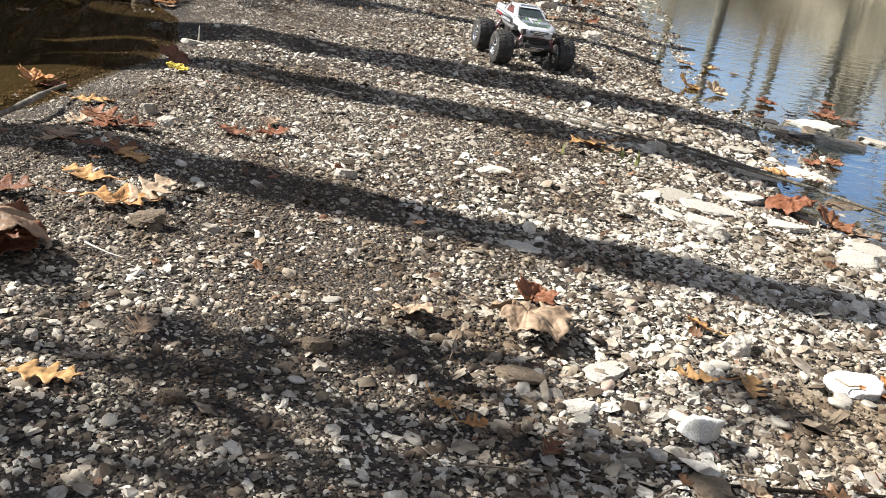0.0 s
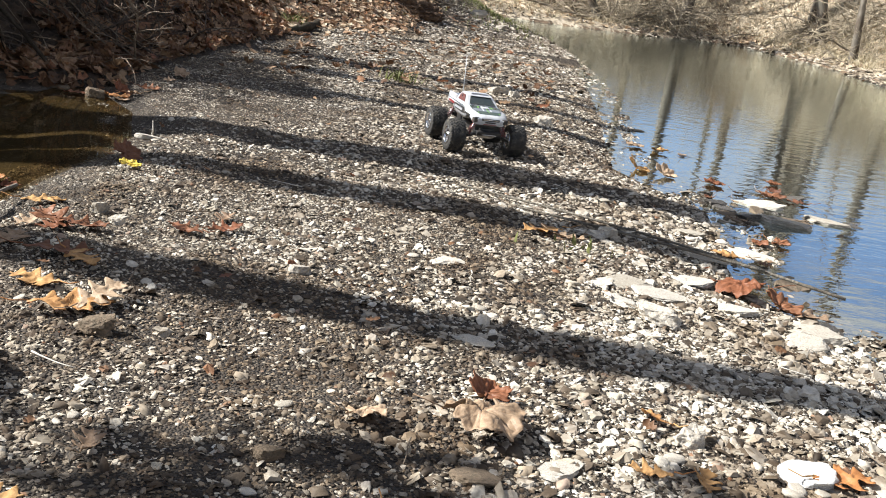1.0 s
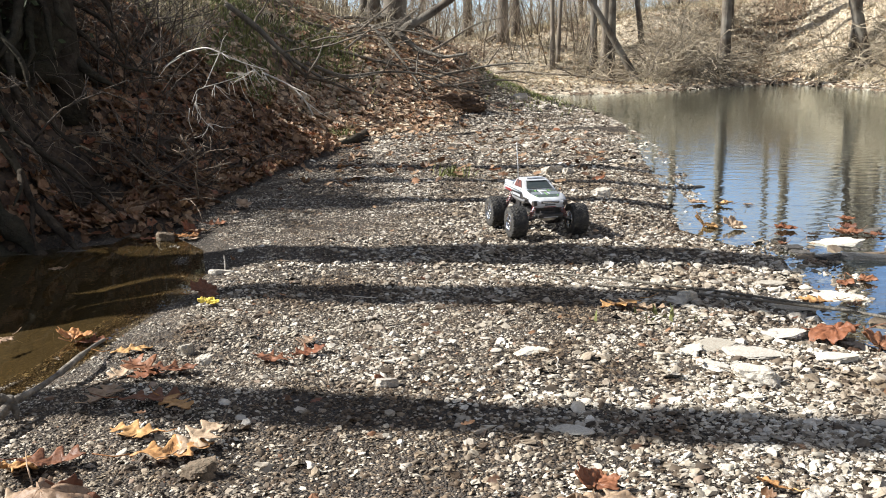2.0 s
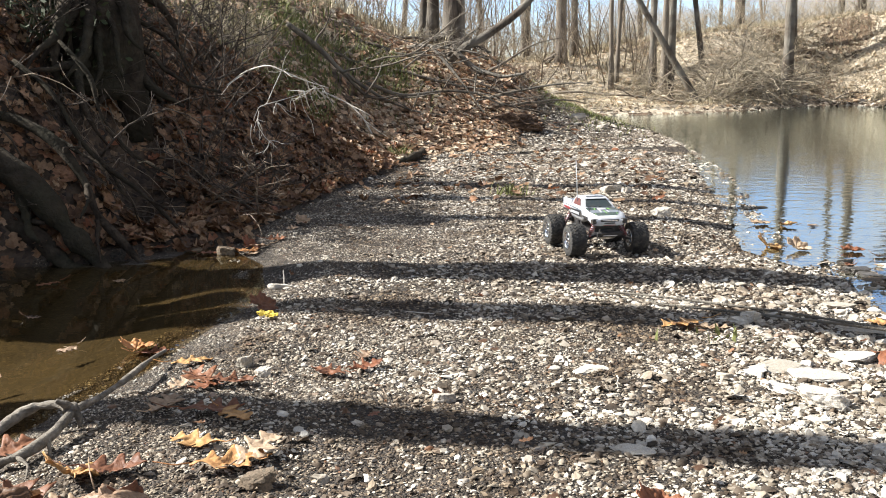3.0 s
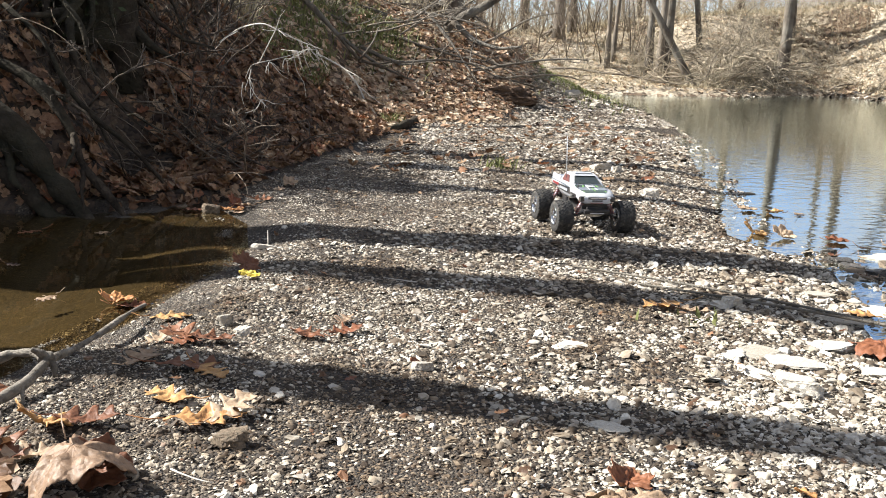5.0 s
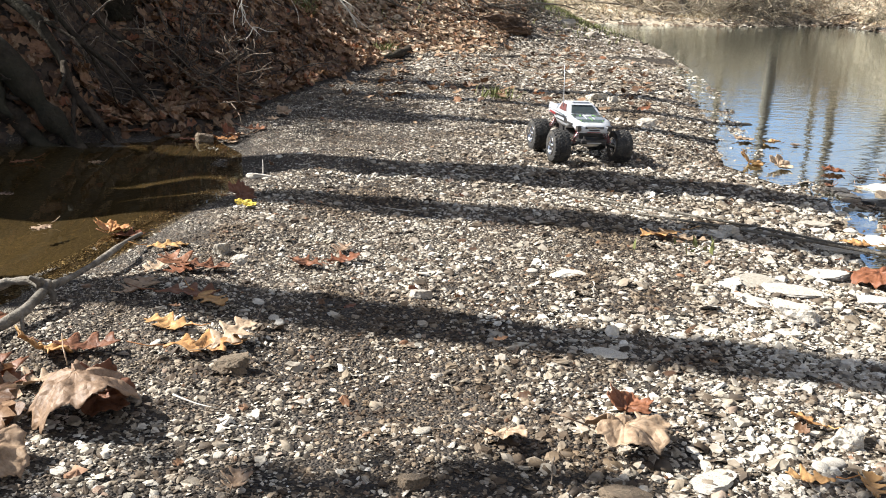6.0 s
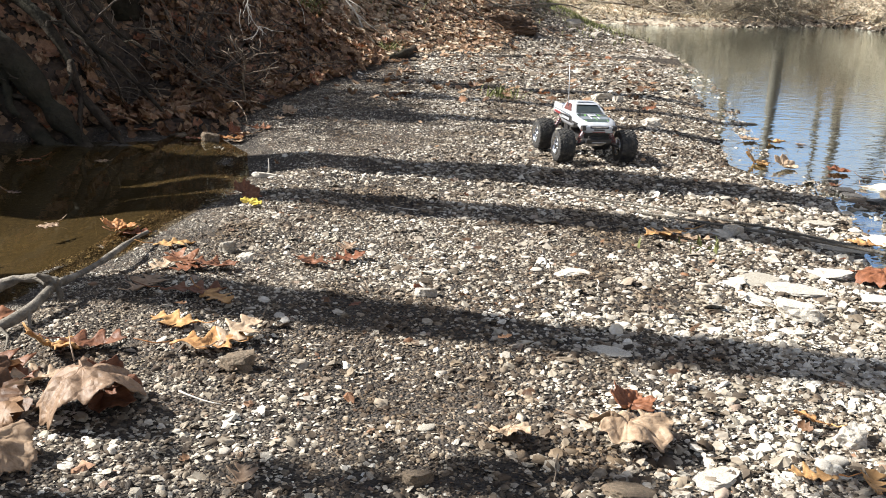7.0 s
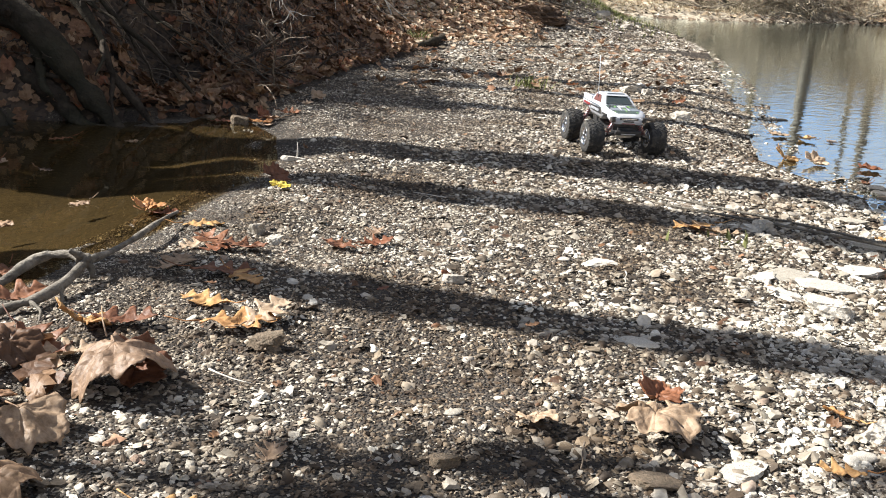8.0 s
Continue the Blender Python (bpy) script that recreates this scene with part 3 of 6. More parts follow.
# ---- bare shrubs ----
def shrub(base, height, stems, spread, label, thick=0.008, material=None, arch=0.05, group="bare shrubs"):
    x, y = base
    z = float(land(x, y)) - 0.03
    s = Soup()
    for _ in range(stems):
        a = rng.random() * 2 * np.pi
        o = np.array([np.cos(a), np.sin(a), 0]) * spread * 0.35 * rng.random()
        ln = bent(o, (np.cos(a) * spread * rng.random(), np.sin(a) * spread * rng.random(), 1.0), height * rng.uniform(0.5, 1.15), 8, 0.13, arch)
        rd = np.linspace(thick, thick * 0.25, 8)
        s.tube(ln, rd, 4)
        boughs(s, ln, rd, 13, 0.15, height * 0.38, 0, 3, 0.6)
    ob = new("shrub", s.mesh("shrub", material or M_TWIG))
    ob.location = (x, y, z)
    return tagged(ob, label, "shrub", group)


for bx, by, h in ((5.9, 19.5, 0.7), (6.5, 20.0, 0.8), (7.2, 20.8, 0.8), (6.0, 20.6, 1.1), (6.6, 21.2, 1.2), (7.2, 21.8, 1.0), (5.3, 20.9, 1.0),
                  (4.5, 20.2, 0.9), (11.4, 21.0, 1.2), (11.5, 18.0, 1.1), (10.6, 19.0, 0.9), (10.9, 16.2, 0.9), (9.9, 20.6, 0.8), (10.3, 17.6, 0.7), (2.2, 21.0, 1.1), (1.4, 19.5, 1.0),
                  (0.6, 18.0, 1.2), (3.4, 24.0, 1.6), (5.2, 23.5, 1.8), (6.8, 24.0, 1.9), (8.4, 25.0, 2.0), (1.0, 23.0, 1.8), (-0.6, 21.0, 1.8), (10.5, 25.0, 2.2), (12.5, 20.0, 2.0)):
    shrub((bx, by), h, 10, 0.9, "tangle of bare brown brush on the far bank", 0.006, M_TWIG_PALE)
for bx, by, h in ((-1.6, 12.4, 0.9), (-1.0, 13.4, 1.0), (0.9, 14.6, 0.9), (0.5, 15.4, 1.1), (-2.4, 10.6, 0.8), (-0.3, 14.2, 1.0)):
    shrub((bx, by), h, 9, 0.9, "thin bare brush on the bank top", 0.007)
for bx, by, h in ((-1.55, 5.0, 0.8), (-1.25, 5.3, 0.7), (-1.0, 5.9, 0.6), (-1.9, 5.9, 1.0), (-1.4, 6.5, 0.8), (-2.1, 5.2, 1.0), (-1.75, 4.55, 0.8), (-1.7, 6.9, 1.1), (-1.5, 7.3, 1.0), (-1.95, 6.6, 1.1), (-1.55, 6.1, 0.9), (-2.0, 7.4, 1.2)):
    shrub((bx, by), h, 5 if by < 5.8 else 11, 1.0, "dead stalks coloured dark for the shaded bank", 0.006, M_TWIG_SHADE, 0.16)

def thicket(base, height, spread, count, label):
    x, y = base
    z = float(land(x, y)) - 0.05
    root = new("leafy_bush")
    root.location = (x, y, z)
    tagged(root, label, "bush", "leafy bushes")
    stems = Soup()
    leaves = Soup()
    for _ in range(26):
        a = rng.random() * 2 * np.pi
        ln = bent((0.1 * np.cos(a), 0.1 * np.sin(a), 0), (np.cos(a) * spread * rng.random(), np.sin(a) * spread * rng.random(), 1.0), height * rng.uniform(0.6, 1.2), 8, 0.14, 0.07)
        stems.tube(ln, np.linspace(0.012, 0.003, 8), 4)
        for _ in range(count // 26):
            p = ln[rng.integers(2, 8)] + rng.normal(0, 0.11, 3)
            u, w = rng.normal(0, 1, 3), rng.normal(0, 1, 3)
            u, w = u / np.linalg.norm(u) * 0.026, w / np.linalg.norm(w) * 0.015
            leaves.put([p - u, p - w, p + u, p + w], [(0, 1, 2), (0, 2, 3)])
    child("stem_bundle", stems.mesh("stem_bundle", M_TWIG), root, "thin brown woody stems", "stuff")
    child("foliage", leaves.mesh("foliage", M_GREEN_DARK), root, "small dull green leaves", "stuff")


# bushes added, with very dark leaves, to deepen the upper bank's shade
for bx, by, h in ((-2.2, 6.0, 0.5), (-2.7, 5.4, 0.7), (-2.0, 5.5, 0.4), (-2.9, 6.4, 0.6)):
    thicket((bx, by), h, 0.9, 900, "dark green leafy bush added to deepen the bank's shade")

# far thicket behind the trees
brush = Soup()
for i in range(2200):
    tx, ty = rng.uniform(-9, 21), rng.uniform(21.6, 34)
    z = float(land(tx, ty))
    ln = bent((tx, ty, z), (rng.normal(0, 0.4), rng.normal(0, 0.4), 1), rng.uniform(0.5, 2.1) * np.interp(tx, [3, 6.5], [1, 0.5]), 5, 0.15, 0.03)
    rd = np.linspace(0.009, 0.0035, 5)
    brush.tube(ln, rd, 3)
    boughs(brush, ln, rd, 6, 0.2, 0.6, 0, 3, 0.6)
tagged(new("far_brush", brush.mesh("far_brush", M_TWIG_PALE)), "grey-brown leafless undergrowth beyond the far bank", "brush", kind="stuff")


brush = Soup()
for i in range(270):
    tx, ty = (rng.uniform(-4, 1.2), rng.uniform(14.5, 22)) if i < 120 else (rng.uniform(0, 5), rng.uniform(20.5, 26))
    ln = bent((tx, ty, float(land(tx, ty)) - 0.03), (rng.normal(0, 0.25), rng.normal(0, 0.25), 1), rng.uniform(1.0, 2.6), 6, 0.12, 0.01)
    rd = np.linspace(rng.uniform(0.007, 0.016), 0.004, 6)
    brush.tube(ln, rd, 3)
    boughs(brush, ln, rd, 8, 0.2, 0.8, 0, 3, 0.7)
tagged(new("sapling_brush", brush.mesh("sapling_brush", M_TWIG)), "grey-brown leafless saplings and canes beyond the bend", "brush", kind="stuff")
brush = Soup()
for i in range(150):
    tx, ty = rng.uniform(-6.5, -1.6), rng.uniform(10.5, 17)
    ln = bent((tx, ty, float(land(tx, ty)) - 0.02), (rng.normal(0, 0.35), rng.normal(0, 0.35), 1), rng.uniform(0.4, 1.3), 6, 0.15, 0.03)
    rd = np.linspace(0.008, 0.003, 6)
    brush.tube(ln, rd, 3)
    boughs(brush, ln, rd, 7, 0.2, 0.7, 0, 3, 0.6)
tagged(new("bank_brush", brush.mesh("bank_brush", M_TWIG)), "leafless brown undergrowth on the wooded bank top", "brush", kind="stuff")

# washed-out roots and vines that hang in a tangle over the far bank
tangle = Soup()
for i in range(190):
    k = rng.random()
    tx = 5.6 + 2.0 * k + rng.normal(0, 0.12)
    ty = 19.25 + 0.95 * k + 0.55 * rng.random()
    zt = float(land(tx, ty)) + rng.uniform(0.05, 0.6) * (1 - 0.35 * abs(k - 0.4))
    ln = bent((tx, ty, zt), (rng.normal(0, 1), rng.normal(-0.2, 0.5), rng.normal(-0.1, 0.7)), rng.uniform(0.5, 1.5), 8, 0.32, 0.06)
    ln[:, 2] = np.maximum(ln[:, 2], land(ln[:, 0], ln[:, 1]) + 0.01)
    tangle.tube(ln, np.linspace(rng.uniform(0.005, 0.014), 0.003, 8), 4)
tagged(new("root_tangle", tangle.mesh("root_tangle", M_TWIG_PALE)), "brown tangle of washed-out roots and vines on the far bank", "roots", kind="stuff")
tangle = Soup()
for i in range(1000):
    tx = rng.uniform(4.3, 12.5)
    if 7.9 < tx < 9.8 and rng.random() < 0.7:
        continue
    ty = np.interp(tx, [4.3, 6, 7.6, 9.2, 9.9, 12.5], [18.3, 18.9, 20.3, 21.4, 18.5, 15.5]) + rng.uniform(0, 2.6)
    if edge_distance(CREEK, np.array([tx]), np.array([ty]))[0] < 0.3:
        continue
    zt = float(land(tx, ty)) + rng.uniform(0.0, 0.35)
    ln = bent((tx, ty, zt), (rng.normal(0, 1), rng.normal(0, 0.6), rng.normal(0.25, 0.4)), rng.uniform(0.5, 1.6), 8, 0.25, 0.08)
    ln[:, 2] = np.maximum(ln[:, 2], land(ln[:, 0], ln[:, 1]) + 0.01)
    tangle.tube(ln, np.linspace(rng.uniform(0.004, 0.009), 0.0025, 8), 4)
for i in range(150):
    k = rng.random()
    tx, ty = 9.9 + 1.4 * k + rng.normal(0, 0.15), 20.2 - 3.4 * k + rng.normal(0, 0.25)
    zt = float(land(tx, ty)) + rng.uniform(0.05, 0.7)
    ln = bent((tx, ty, zt), (rng.normal(-0.3, 1), rng.normal(0, 0.7), rng.normal(0.0, 0.6)), rng.uniform(0.5, 1.5), 8, 0.32, 0.06)
    ln[:, 2] = np.maximum(ln[:, 2], land(ln[:, 0], ln[:, 1]) + 0.01)
    tangle.tube(ln, np.linspace(rng.uniform(0.006, 0.018), 0.004, 8), 4)
for i in range(520):
    tx, ty = rng.uniform(7.6, 14), rng.uniform(16.5, 24)
    if edge_distance(CREEK, np.array([tx]), np.array([ty]))[0] < 0.5:
        continue
    ln = bent((tx, ty, float(land(tx, ty)) - 0.02), (rng.normal(0, 0.6), rng.normal(0, 0.5), 1), rng.uniform(0.2, 0.7), 5, 0.2, 0.06)
    tangle.tube(ln, np.linspace(rng.uniform(0.004, 0.009), 0.0025, 5), 3)
    boughs(tangle, ln, np.full(5, 0.007), 5, 0.15, 0.35, 0, 3, 0.5)
tagged(new("dry_brush", tangle.mesh("dry_brush", M_TWIG_PALE)), "dry vines and canes trailing over the far bank", "brush", kind="stuff")


# ---- fallen wood ----
def stick(name, pts, r0, r1, material, label, forks=(), sides=8, category="branch", group="", knots=0.10):
    s = Soup()
    pts = np.array(pts, float)
    k = np.linspace(0, len(pts) - 1, 5 * len(pts))
    ln = np.stack([np.interp(k, np.arange(len(pts)), pts[:, c]) for c in range(3)], -1)
    ln[1:-1] += np.cumsum(rng.normal(0, r1 * 0.12, ln[1:-1].shape), 0) * 0.4
    for _ in range(4):
        ln[1:-1] = (ln[:-2] + 2 * ln[1:-1] + ln[2:]) / 4
    s.tube(ln - pts[0], np.linspace(r0, r1, len(ln)) * (1 + knots * value_noise(np.arange(len(ln)), np.zeros(len(ln)), 0.37, len(ln))), sides)
    ob = new(name, s.mesh(name, material))
    ob.location = pts[0]
    tagged(ob, label, category, group)
    for fp, a, b in forks:
        t = Soup()
        fp = np.array(fp, float)
        k = np.linspace(0, len(fp) - 1, 6 * len(fp))
        fl = np.stack([np.interp(k, np.arange(len(fp)), fp[:, c]) for c in range(3)], -1)
        fl[1:-1] += rng.normal(0, b * 0.25, fl[1:-1].shape)
        for _ in range(4):
            fl[1:-1] = (fl[:-2] + 2 * fl[1:-1] + fl[2:]) / 4
        t.tube(fl - pts[0], np.linspace(a, b, len(fl)) * (1 + knots * value_noise(np.arange(len(fl)), np.zeros(len(fl)), 0.31, len(fl) + 5)), sides)
        child("fork", t.mesh("fork", material), ob)
    return ob


# unseen stump, added only to cast shade on the back of the pool
stick("shade_stump", [(-2.92, 3.915, 0.18), (-2.91, 3.915, 0.6), (-2.89, 3.91, 1.1), (-2.88, 3.92, 1.62)], 0.17, 0.105, M_ROOT, "unseen broken stump added to shade the pool",
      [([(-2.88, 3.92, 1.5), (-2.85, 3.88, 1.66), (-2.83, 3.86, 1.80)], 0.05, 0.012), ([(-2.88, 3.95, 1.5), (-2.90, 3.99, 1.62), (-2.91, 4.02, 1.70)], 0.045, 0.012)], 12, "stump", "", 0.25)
stick("driftwood_branch", [(-0.755, 2.74, 0.0), (-0.762, 2.60, 0.014), (-0.765, 2.45, 0.024), (-0.768, 2.33, 0.03), (-0.782, 2.19, 0.04), (-0.796, 2.10, 0.05), (-0.794, 2.045, 0.047), (-0.799, 1.965, 0.038), (-0.828, 1.90, 0.026), (-0.874, 1.875, 0.018), (-0.94, 1.82, 0.0)],
      0.0060, 0.0112, M_DRIFT, "weathered grey forked driftwood branch at the pool edge",
      [([(-0.80, 2.09, 0.052), (-0.835, 2.123, 0.06), (-0.885, 2.128, 0.05), (-0.915, 2.117, 0.04), (-0.935, 2.07, 0.028), (-0.976, 2.0, 0.0), (-1.05, 1.93, -0.04)], 0.0115, 0.010),
       ([(-0.79, 2.10, 0.05), (-0.803, 2.085, 0.068), (-0.822, 2.078, 0.080)], 0.016, 0.006),
       ([(-0.792, 2.095, 0.052), (-0.778, 2.088, 0.040), (-0.772, 2.075, 0.018)], 0.013, 0.006),
       ([(-0.80, 1.96, 0.038), (-0.788, 1.94, 0.02), (-0.785, 1.925, -0.004)], 0.006, 0.003),
       ([(-0.84, 1.895, 0.025), (-0.80, 1.86, 0.02), (-0.79, 1.80, -0.005)], 0.005, 0.002)], 12, "branch", "", 0.30)
for pts, r in ((([(-2.9, 4.75, 0.55), (-2.35, 4.5, 0.50), (-1.98, 4.35, 0.44), (-1.80, 4.3, 0.36), (-1.68, 4.28, 0.24), (-1.56, 4.24, 0.10), (-1.43, 4.19, 0.0), (-1.32, 4.1, -0.1)], 0.075),
               ([(-2.6, 4.7, 0.30), (-2.15, 4.45, 0.28), (-1.92, 4.28, 0.21), (-1.73, 4.24, 0.09), (-1.60, 4.17, -0.01), (-1.5, 4.1, -0.1)], 0.06),
               ([(-2.3, 4.55, 0.62), (-1.9, 4.5, 0.62), (-1.66, 4.45, 0.50), (-1.52, 4.4, 0.30), (-1.46, 4.33, 0.16), (-1.33, 4.28, 0.05), (-1.22, 4.2, -0.06)], 0.03),
               ) + (([(-2.4, 4.3, 0.22), (-2.1, 4.15, 0.14), (-1.9, 4.05, 0.04), (-1.75, 3.95, -0.1)], 0.05),
               ([(-1.95, 4.75, 0.85), (-1.75, 4.68, 0.72), (-1.62, 4.62, 0.48), (-1.5, 4.6, 0.36), (-1.32, 4.55, 0.24), (-1.15, 4.5, 0.08)], 0.016),
               ([(-1.78, 4.9, 0.95), (-1.6, 4.8, 0.78), (-1.56, 4.75, 0.6), (-1.42, 4.7, 0.42), (-1.2, 4.66, 0.3)], 0.012))):
    forks = []
    for f in (1, 2, 3):
        p = np.array(pts[min(f + 1, len(pts) - 2)])
        fl = bent(p, (rng.uniform(0.2, 1.0), rng.uniform(-0.8, 0.2), rng.uniform(-1.2, -0.3)), rng.uniform(0.2, 0.45), 6, 0.25)
        forks.append(([tuple(q) for q in fl], r * 0.42, r * 0.15))
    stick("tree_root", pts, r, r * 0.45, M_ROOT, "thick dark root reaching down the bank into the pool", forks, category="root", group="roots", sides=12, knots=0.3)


def dead_twig(base, d, length, r, label, sub=7, material=None):
    s = Soup()
    ln = bent((0, 0, 0), d, length, 8, 0.12, 0.02)
    rd = np.linspace(r, r * 0.3, 8)
    s.tube(ln, rd, 6)
    boughs(s, ln, rd, sub, 0.15, length * 0.45, 1, 4, 0.5)
    ob = new("dead_branch", s.mesh("dead_branch", material or M_DRIFT))
    ob.location = base
    return tagged(ob, label, "branch", "dead branches")


# stump whose washed-out roots hang over the hollow in the bank
def stump(base, top, radius, label):
    x, y = base
    z = float(land(x, y)) - 0.1
    ob = new("stump")
    ob.location = (x, y, z)
    tagged(ob, label, "stump")
    k = np.linspace(0, 1, 12)
    body = Soup()
    body.tube(np.stack([0.06 * np.sin(k * 3), 0.05 * np.cos(k * 4), k * (top - z)], -1), radius * (1.25 - 0.35 * k) * (1 + 0.10 * rng.normal(0, 1, 12)), 14)
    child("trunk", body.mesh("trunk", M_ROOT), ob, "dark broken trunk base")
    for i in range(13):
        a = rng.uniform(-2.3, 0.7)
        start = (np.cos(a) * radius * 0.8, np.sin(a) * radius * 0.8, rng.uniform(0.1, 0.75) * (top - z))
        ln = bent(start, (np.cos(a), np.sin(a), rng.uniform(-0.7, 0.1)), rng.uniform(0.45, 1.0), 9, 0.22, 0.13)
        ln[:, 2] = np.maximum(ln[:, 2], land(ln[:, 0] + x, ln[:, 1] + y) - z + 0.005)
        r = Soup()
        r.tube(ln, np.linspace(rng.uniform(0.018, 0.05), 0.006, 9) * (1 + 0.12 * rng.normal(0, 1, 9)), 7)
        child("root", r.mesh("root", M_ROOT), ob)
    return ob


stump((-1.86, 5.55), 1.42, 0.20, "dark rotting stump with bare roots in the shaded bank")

# rootlets that hang from the undercut bank
hang = Soup()
for _ in range(150):
    fx, fy = rng.uniform(-2.0, -1.0), rng.uniform(4.75, 5.9)
    p = (fx, fy, float(land(fx, fy)) - 0.01)
    hang.tube(bent(p, (rng.uniform(0.1, 0.7), rng.uniform(-0.7, -0.2), rng.uniform(-0.1, 0.5)), rng.uniform(0.18, 0.6), 8, 0.14, 0.2), np.linspace(rng.uniform(0.002, 0.005), 0.0012, 8), 4)
tagged(new("hanging_rootlets", hang.mesh("hanging_rootlets", M_TWIG)), "thin pale rootlets hanging from the shaded bank", "roots", kind="stuff")

# pale sunlit branch that hangs out from the bank
stick("dead_branch", [(-1.05, 5.3, 0.72), (-0.92, 5.15, 0.80), (-0.78, 5.02, 0.83), (-0.71, 5.0, 0.80), (-0.60, 4.98, 0.75), (-0.47, 4.97, 0.71)], 0.005, 0.0022, M_BLEACHED,
      "pale broken branch hanging out from the bank in the sun",
      [([(-0.71, 5.0, 0.80), (-0.69, 4.98, 0.86), (-0.66, 4.97, 0.90)], 0.0023, 0.0009),
       ([(-0.71, 5.0, 0.80), (-0.76, 4.99, 0.70), (-0.79, 4.98, 0.63), (-0.83, 4.98, 0.62), (-0.86, 4.98, 0.55)], 0.0028, 0.0013),
       ([(-0.80, 4.98, 0.63), (-0.72, 4.98, 0.65), (-0.62, 4.98, 0.68), (-0.52, 4.97, 0.72)], 0.0028, 0.0011),
       ([(-0.83, 4.98, 0.60), (-0.84, 4.97, 0.53), (-0.80, 4.97, 0.46), (-0.74, 4.96, 0.41)], 0.0028, 0.0013)] +
      [([(-0.87, 4.98, 0.53), (-0.88, 4.98, 0.47), (-0.86, 4.97, 0.41)], 0.0019, 0.0009),
       ([(-0.58, 4.98, 0.74), (-0.56, 4.97, 0.66), (-0.52, 4.96, 0.58)], 0.0019, 0.0007),
       ([(-0.62, 4.98, 0.68), (-0.60, 4.97, 0.60), (-0.56, 4.97, 0.54), (-0.55, 4.96, 0.47)], 0.0014, 0.0007),
       ([(-0.55, 4.97, 0.73), (-0.53, 4.96, 0.68), (-0.50, 4.96, 0.64)], 0.0014, 0.0007),
       ([(-0.92, 5.1, 0.78), (-0.98, 5.05, 0.74), (-1.02, 5.0, 0.68)], 0.0019, 0.0007)], 6, "branch", "dead branches")

wisp = Soup()
for p in ((-0.60, 4.98, 0.70), (-0.66, 4.98, 0.66), (-0.54, 4.97, 0.72), (-0.74, 4.98, 0.64), (-0.84, 4.98, 0.56), (-0.78, 4.98, 0.45), (-0.70, 5.0, 0.80), (-0.50, 4.97, 0.71)):
    for _ in range(4):
        wisp.tube(bent(p, (rng.normal(0.2, 0.6), rng.normal(0, 0.4), rng.normal(-0.5, 0.5)), rng.uniform(0.05, 0.14), 5, 0.2), np.linspace(0.0018, 0.0009, 5), 4)
ob = new("dry_twigs", wisp.mesh("dry_twigs", M_BLEACHED))
tagged(ob, "pale wispy dry twigs in the sun", "twigs", kind="stuff")

# fallen limbs on the bank crest and the arching bough
def over(pts):
    """Points given by their height over the ground."""
    return [(px, py, float(land(px, py)) + h) for px, py, h in pts]


stick("fallen_branch", over([(-0.95, 9.3, 0.05), (-0.80, 9.25, 0.10), (-0.66, 9.2, 0.13), (-0.54, 9.15, 0.10), (-0.46, 9.1, 0.0), (-0.36, 9.1, 0.02)]), 0.010, 0.006, M_BLEACHED, "pale bent fallen limb on the bank crest",
      [(over([(-0.66, 9.2, 0.13), (-0.58, 9.15, 0.17), (-0.48, 9.1, 0.2)]), 0.006, 0.002), (over([(-0.54, 9.15, 0.10), (-0.44, 9.1, 0.10), (-0.32, 9.05, 0.07)]), 0.005, 0.002)], 7, "branch", "fallen limbs")
for p0, p1, r in (((-0.6, 10.2, 0.10), (0.9, 10.9, 0.12), 0.022), ((-0.3, 10.9, 0.05), (1.1, 11.1, 0.22), 0.016), ((-0.9, 9.9, 0.12), (0.2, 10.3, 0.03), 0.018), ((0.1, 11.3, 0.3), (0.7, 10.7, 0.02), 0.02), ((0.5, 11.4, 0.1), (1.5, 11.2, 0.1), 0.013), ((-1.3, 9.6, 0.3), (-0.3, 10.0, 0.12), 0.03), ((-0.2, 10.5, 0.3), (0.35, 11.0, 0.55), 0.012)):
    mid = [tuple(np.array(p0) + (np.array(p1) - np.array(p0)) * k + np.append(rng.normal(0, 0.05, 2), rng.normal(0.02, 0.03))) for k in (0.25, 0.5, 0.75)]
    line = over([p0] + mid + [p1])
    side = [([tuple(q) for q in bent(line[k], (rng.normal(0.6, 0.5), rng.normal(-0.2, 0.5), rng.uniform(0.0, 0.6)), rng.uniform(0.25, 0.6), 5, 0.2)], r * 0.5, r * 0.18) for k in (1, 2, 3, 3)]
    stick("fallen_branch", line, r, r * 0.4, M_BARK if r > 0.015 else M_BARK_PALE, "dark fallen limb among leaves at the bend", side, 7, "branch", "fallen limbs", 0.25)
stick("leaning_bough", [(0.22, 12.1, 0.62), (0.34, 12.05, 0.93), (0.48, 12.0, 1.04), (0.77, 12.0, 1.20), (1.09, 12.0, 1.42), (1.34, 12.0, 1.66), (1.6, 12.0, 2.1), (1.95, 12.0, 2.9), (2.1, 12.1, 3.8)], 0.065, 0.03, M_BARK,
      "thick dark bough arching up from a fallen tree", [([(0.4, 11.95, 1.0), (0.65, 11.8, 0.78), (0.95, 11.6, 0.7), (1.2, 11.5, 0.74)], 0.04, 0.012), ([(0.3, 11.9, 0.95), (0.55, 11.8, 1.2), (0.7, 11.7, 1.3)], 0.025, 0.008)], 9, "branch", "fallen limbs")
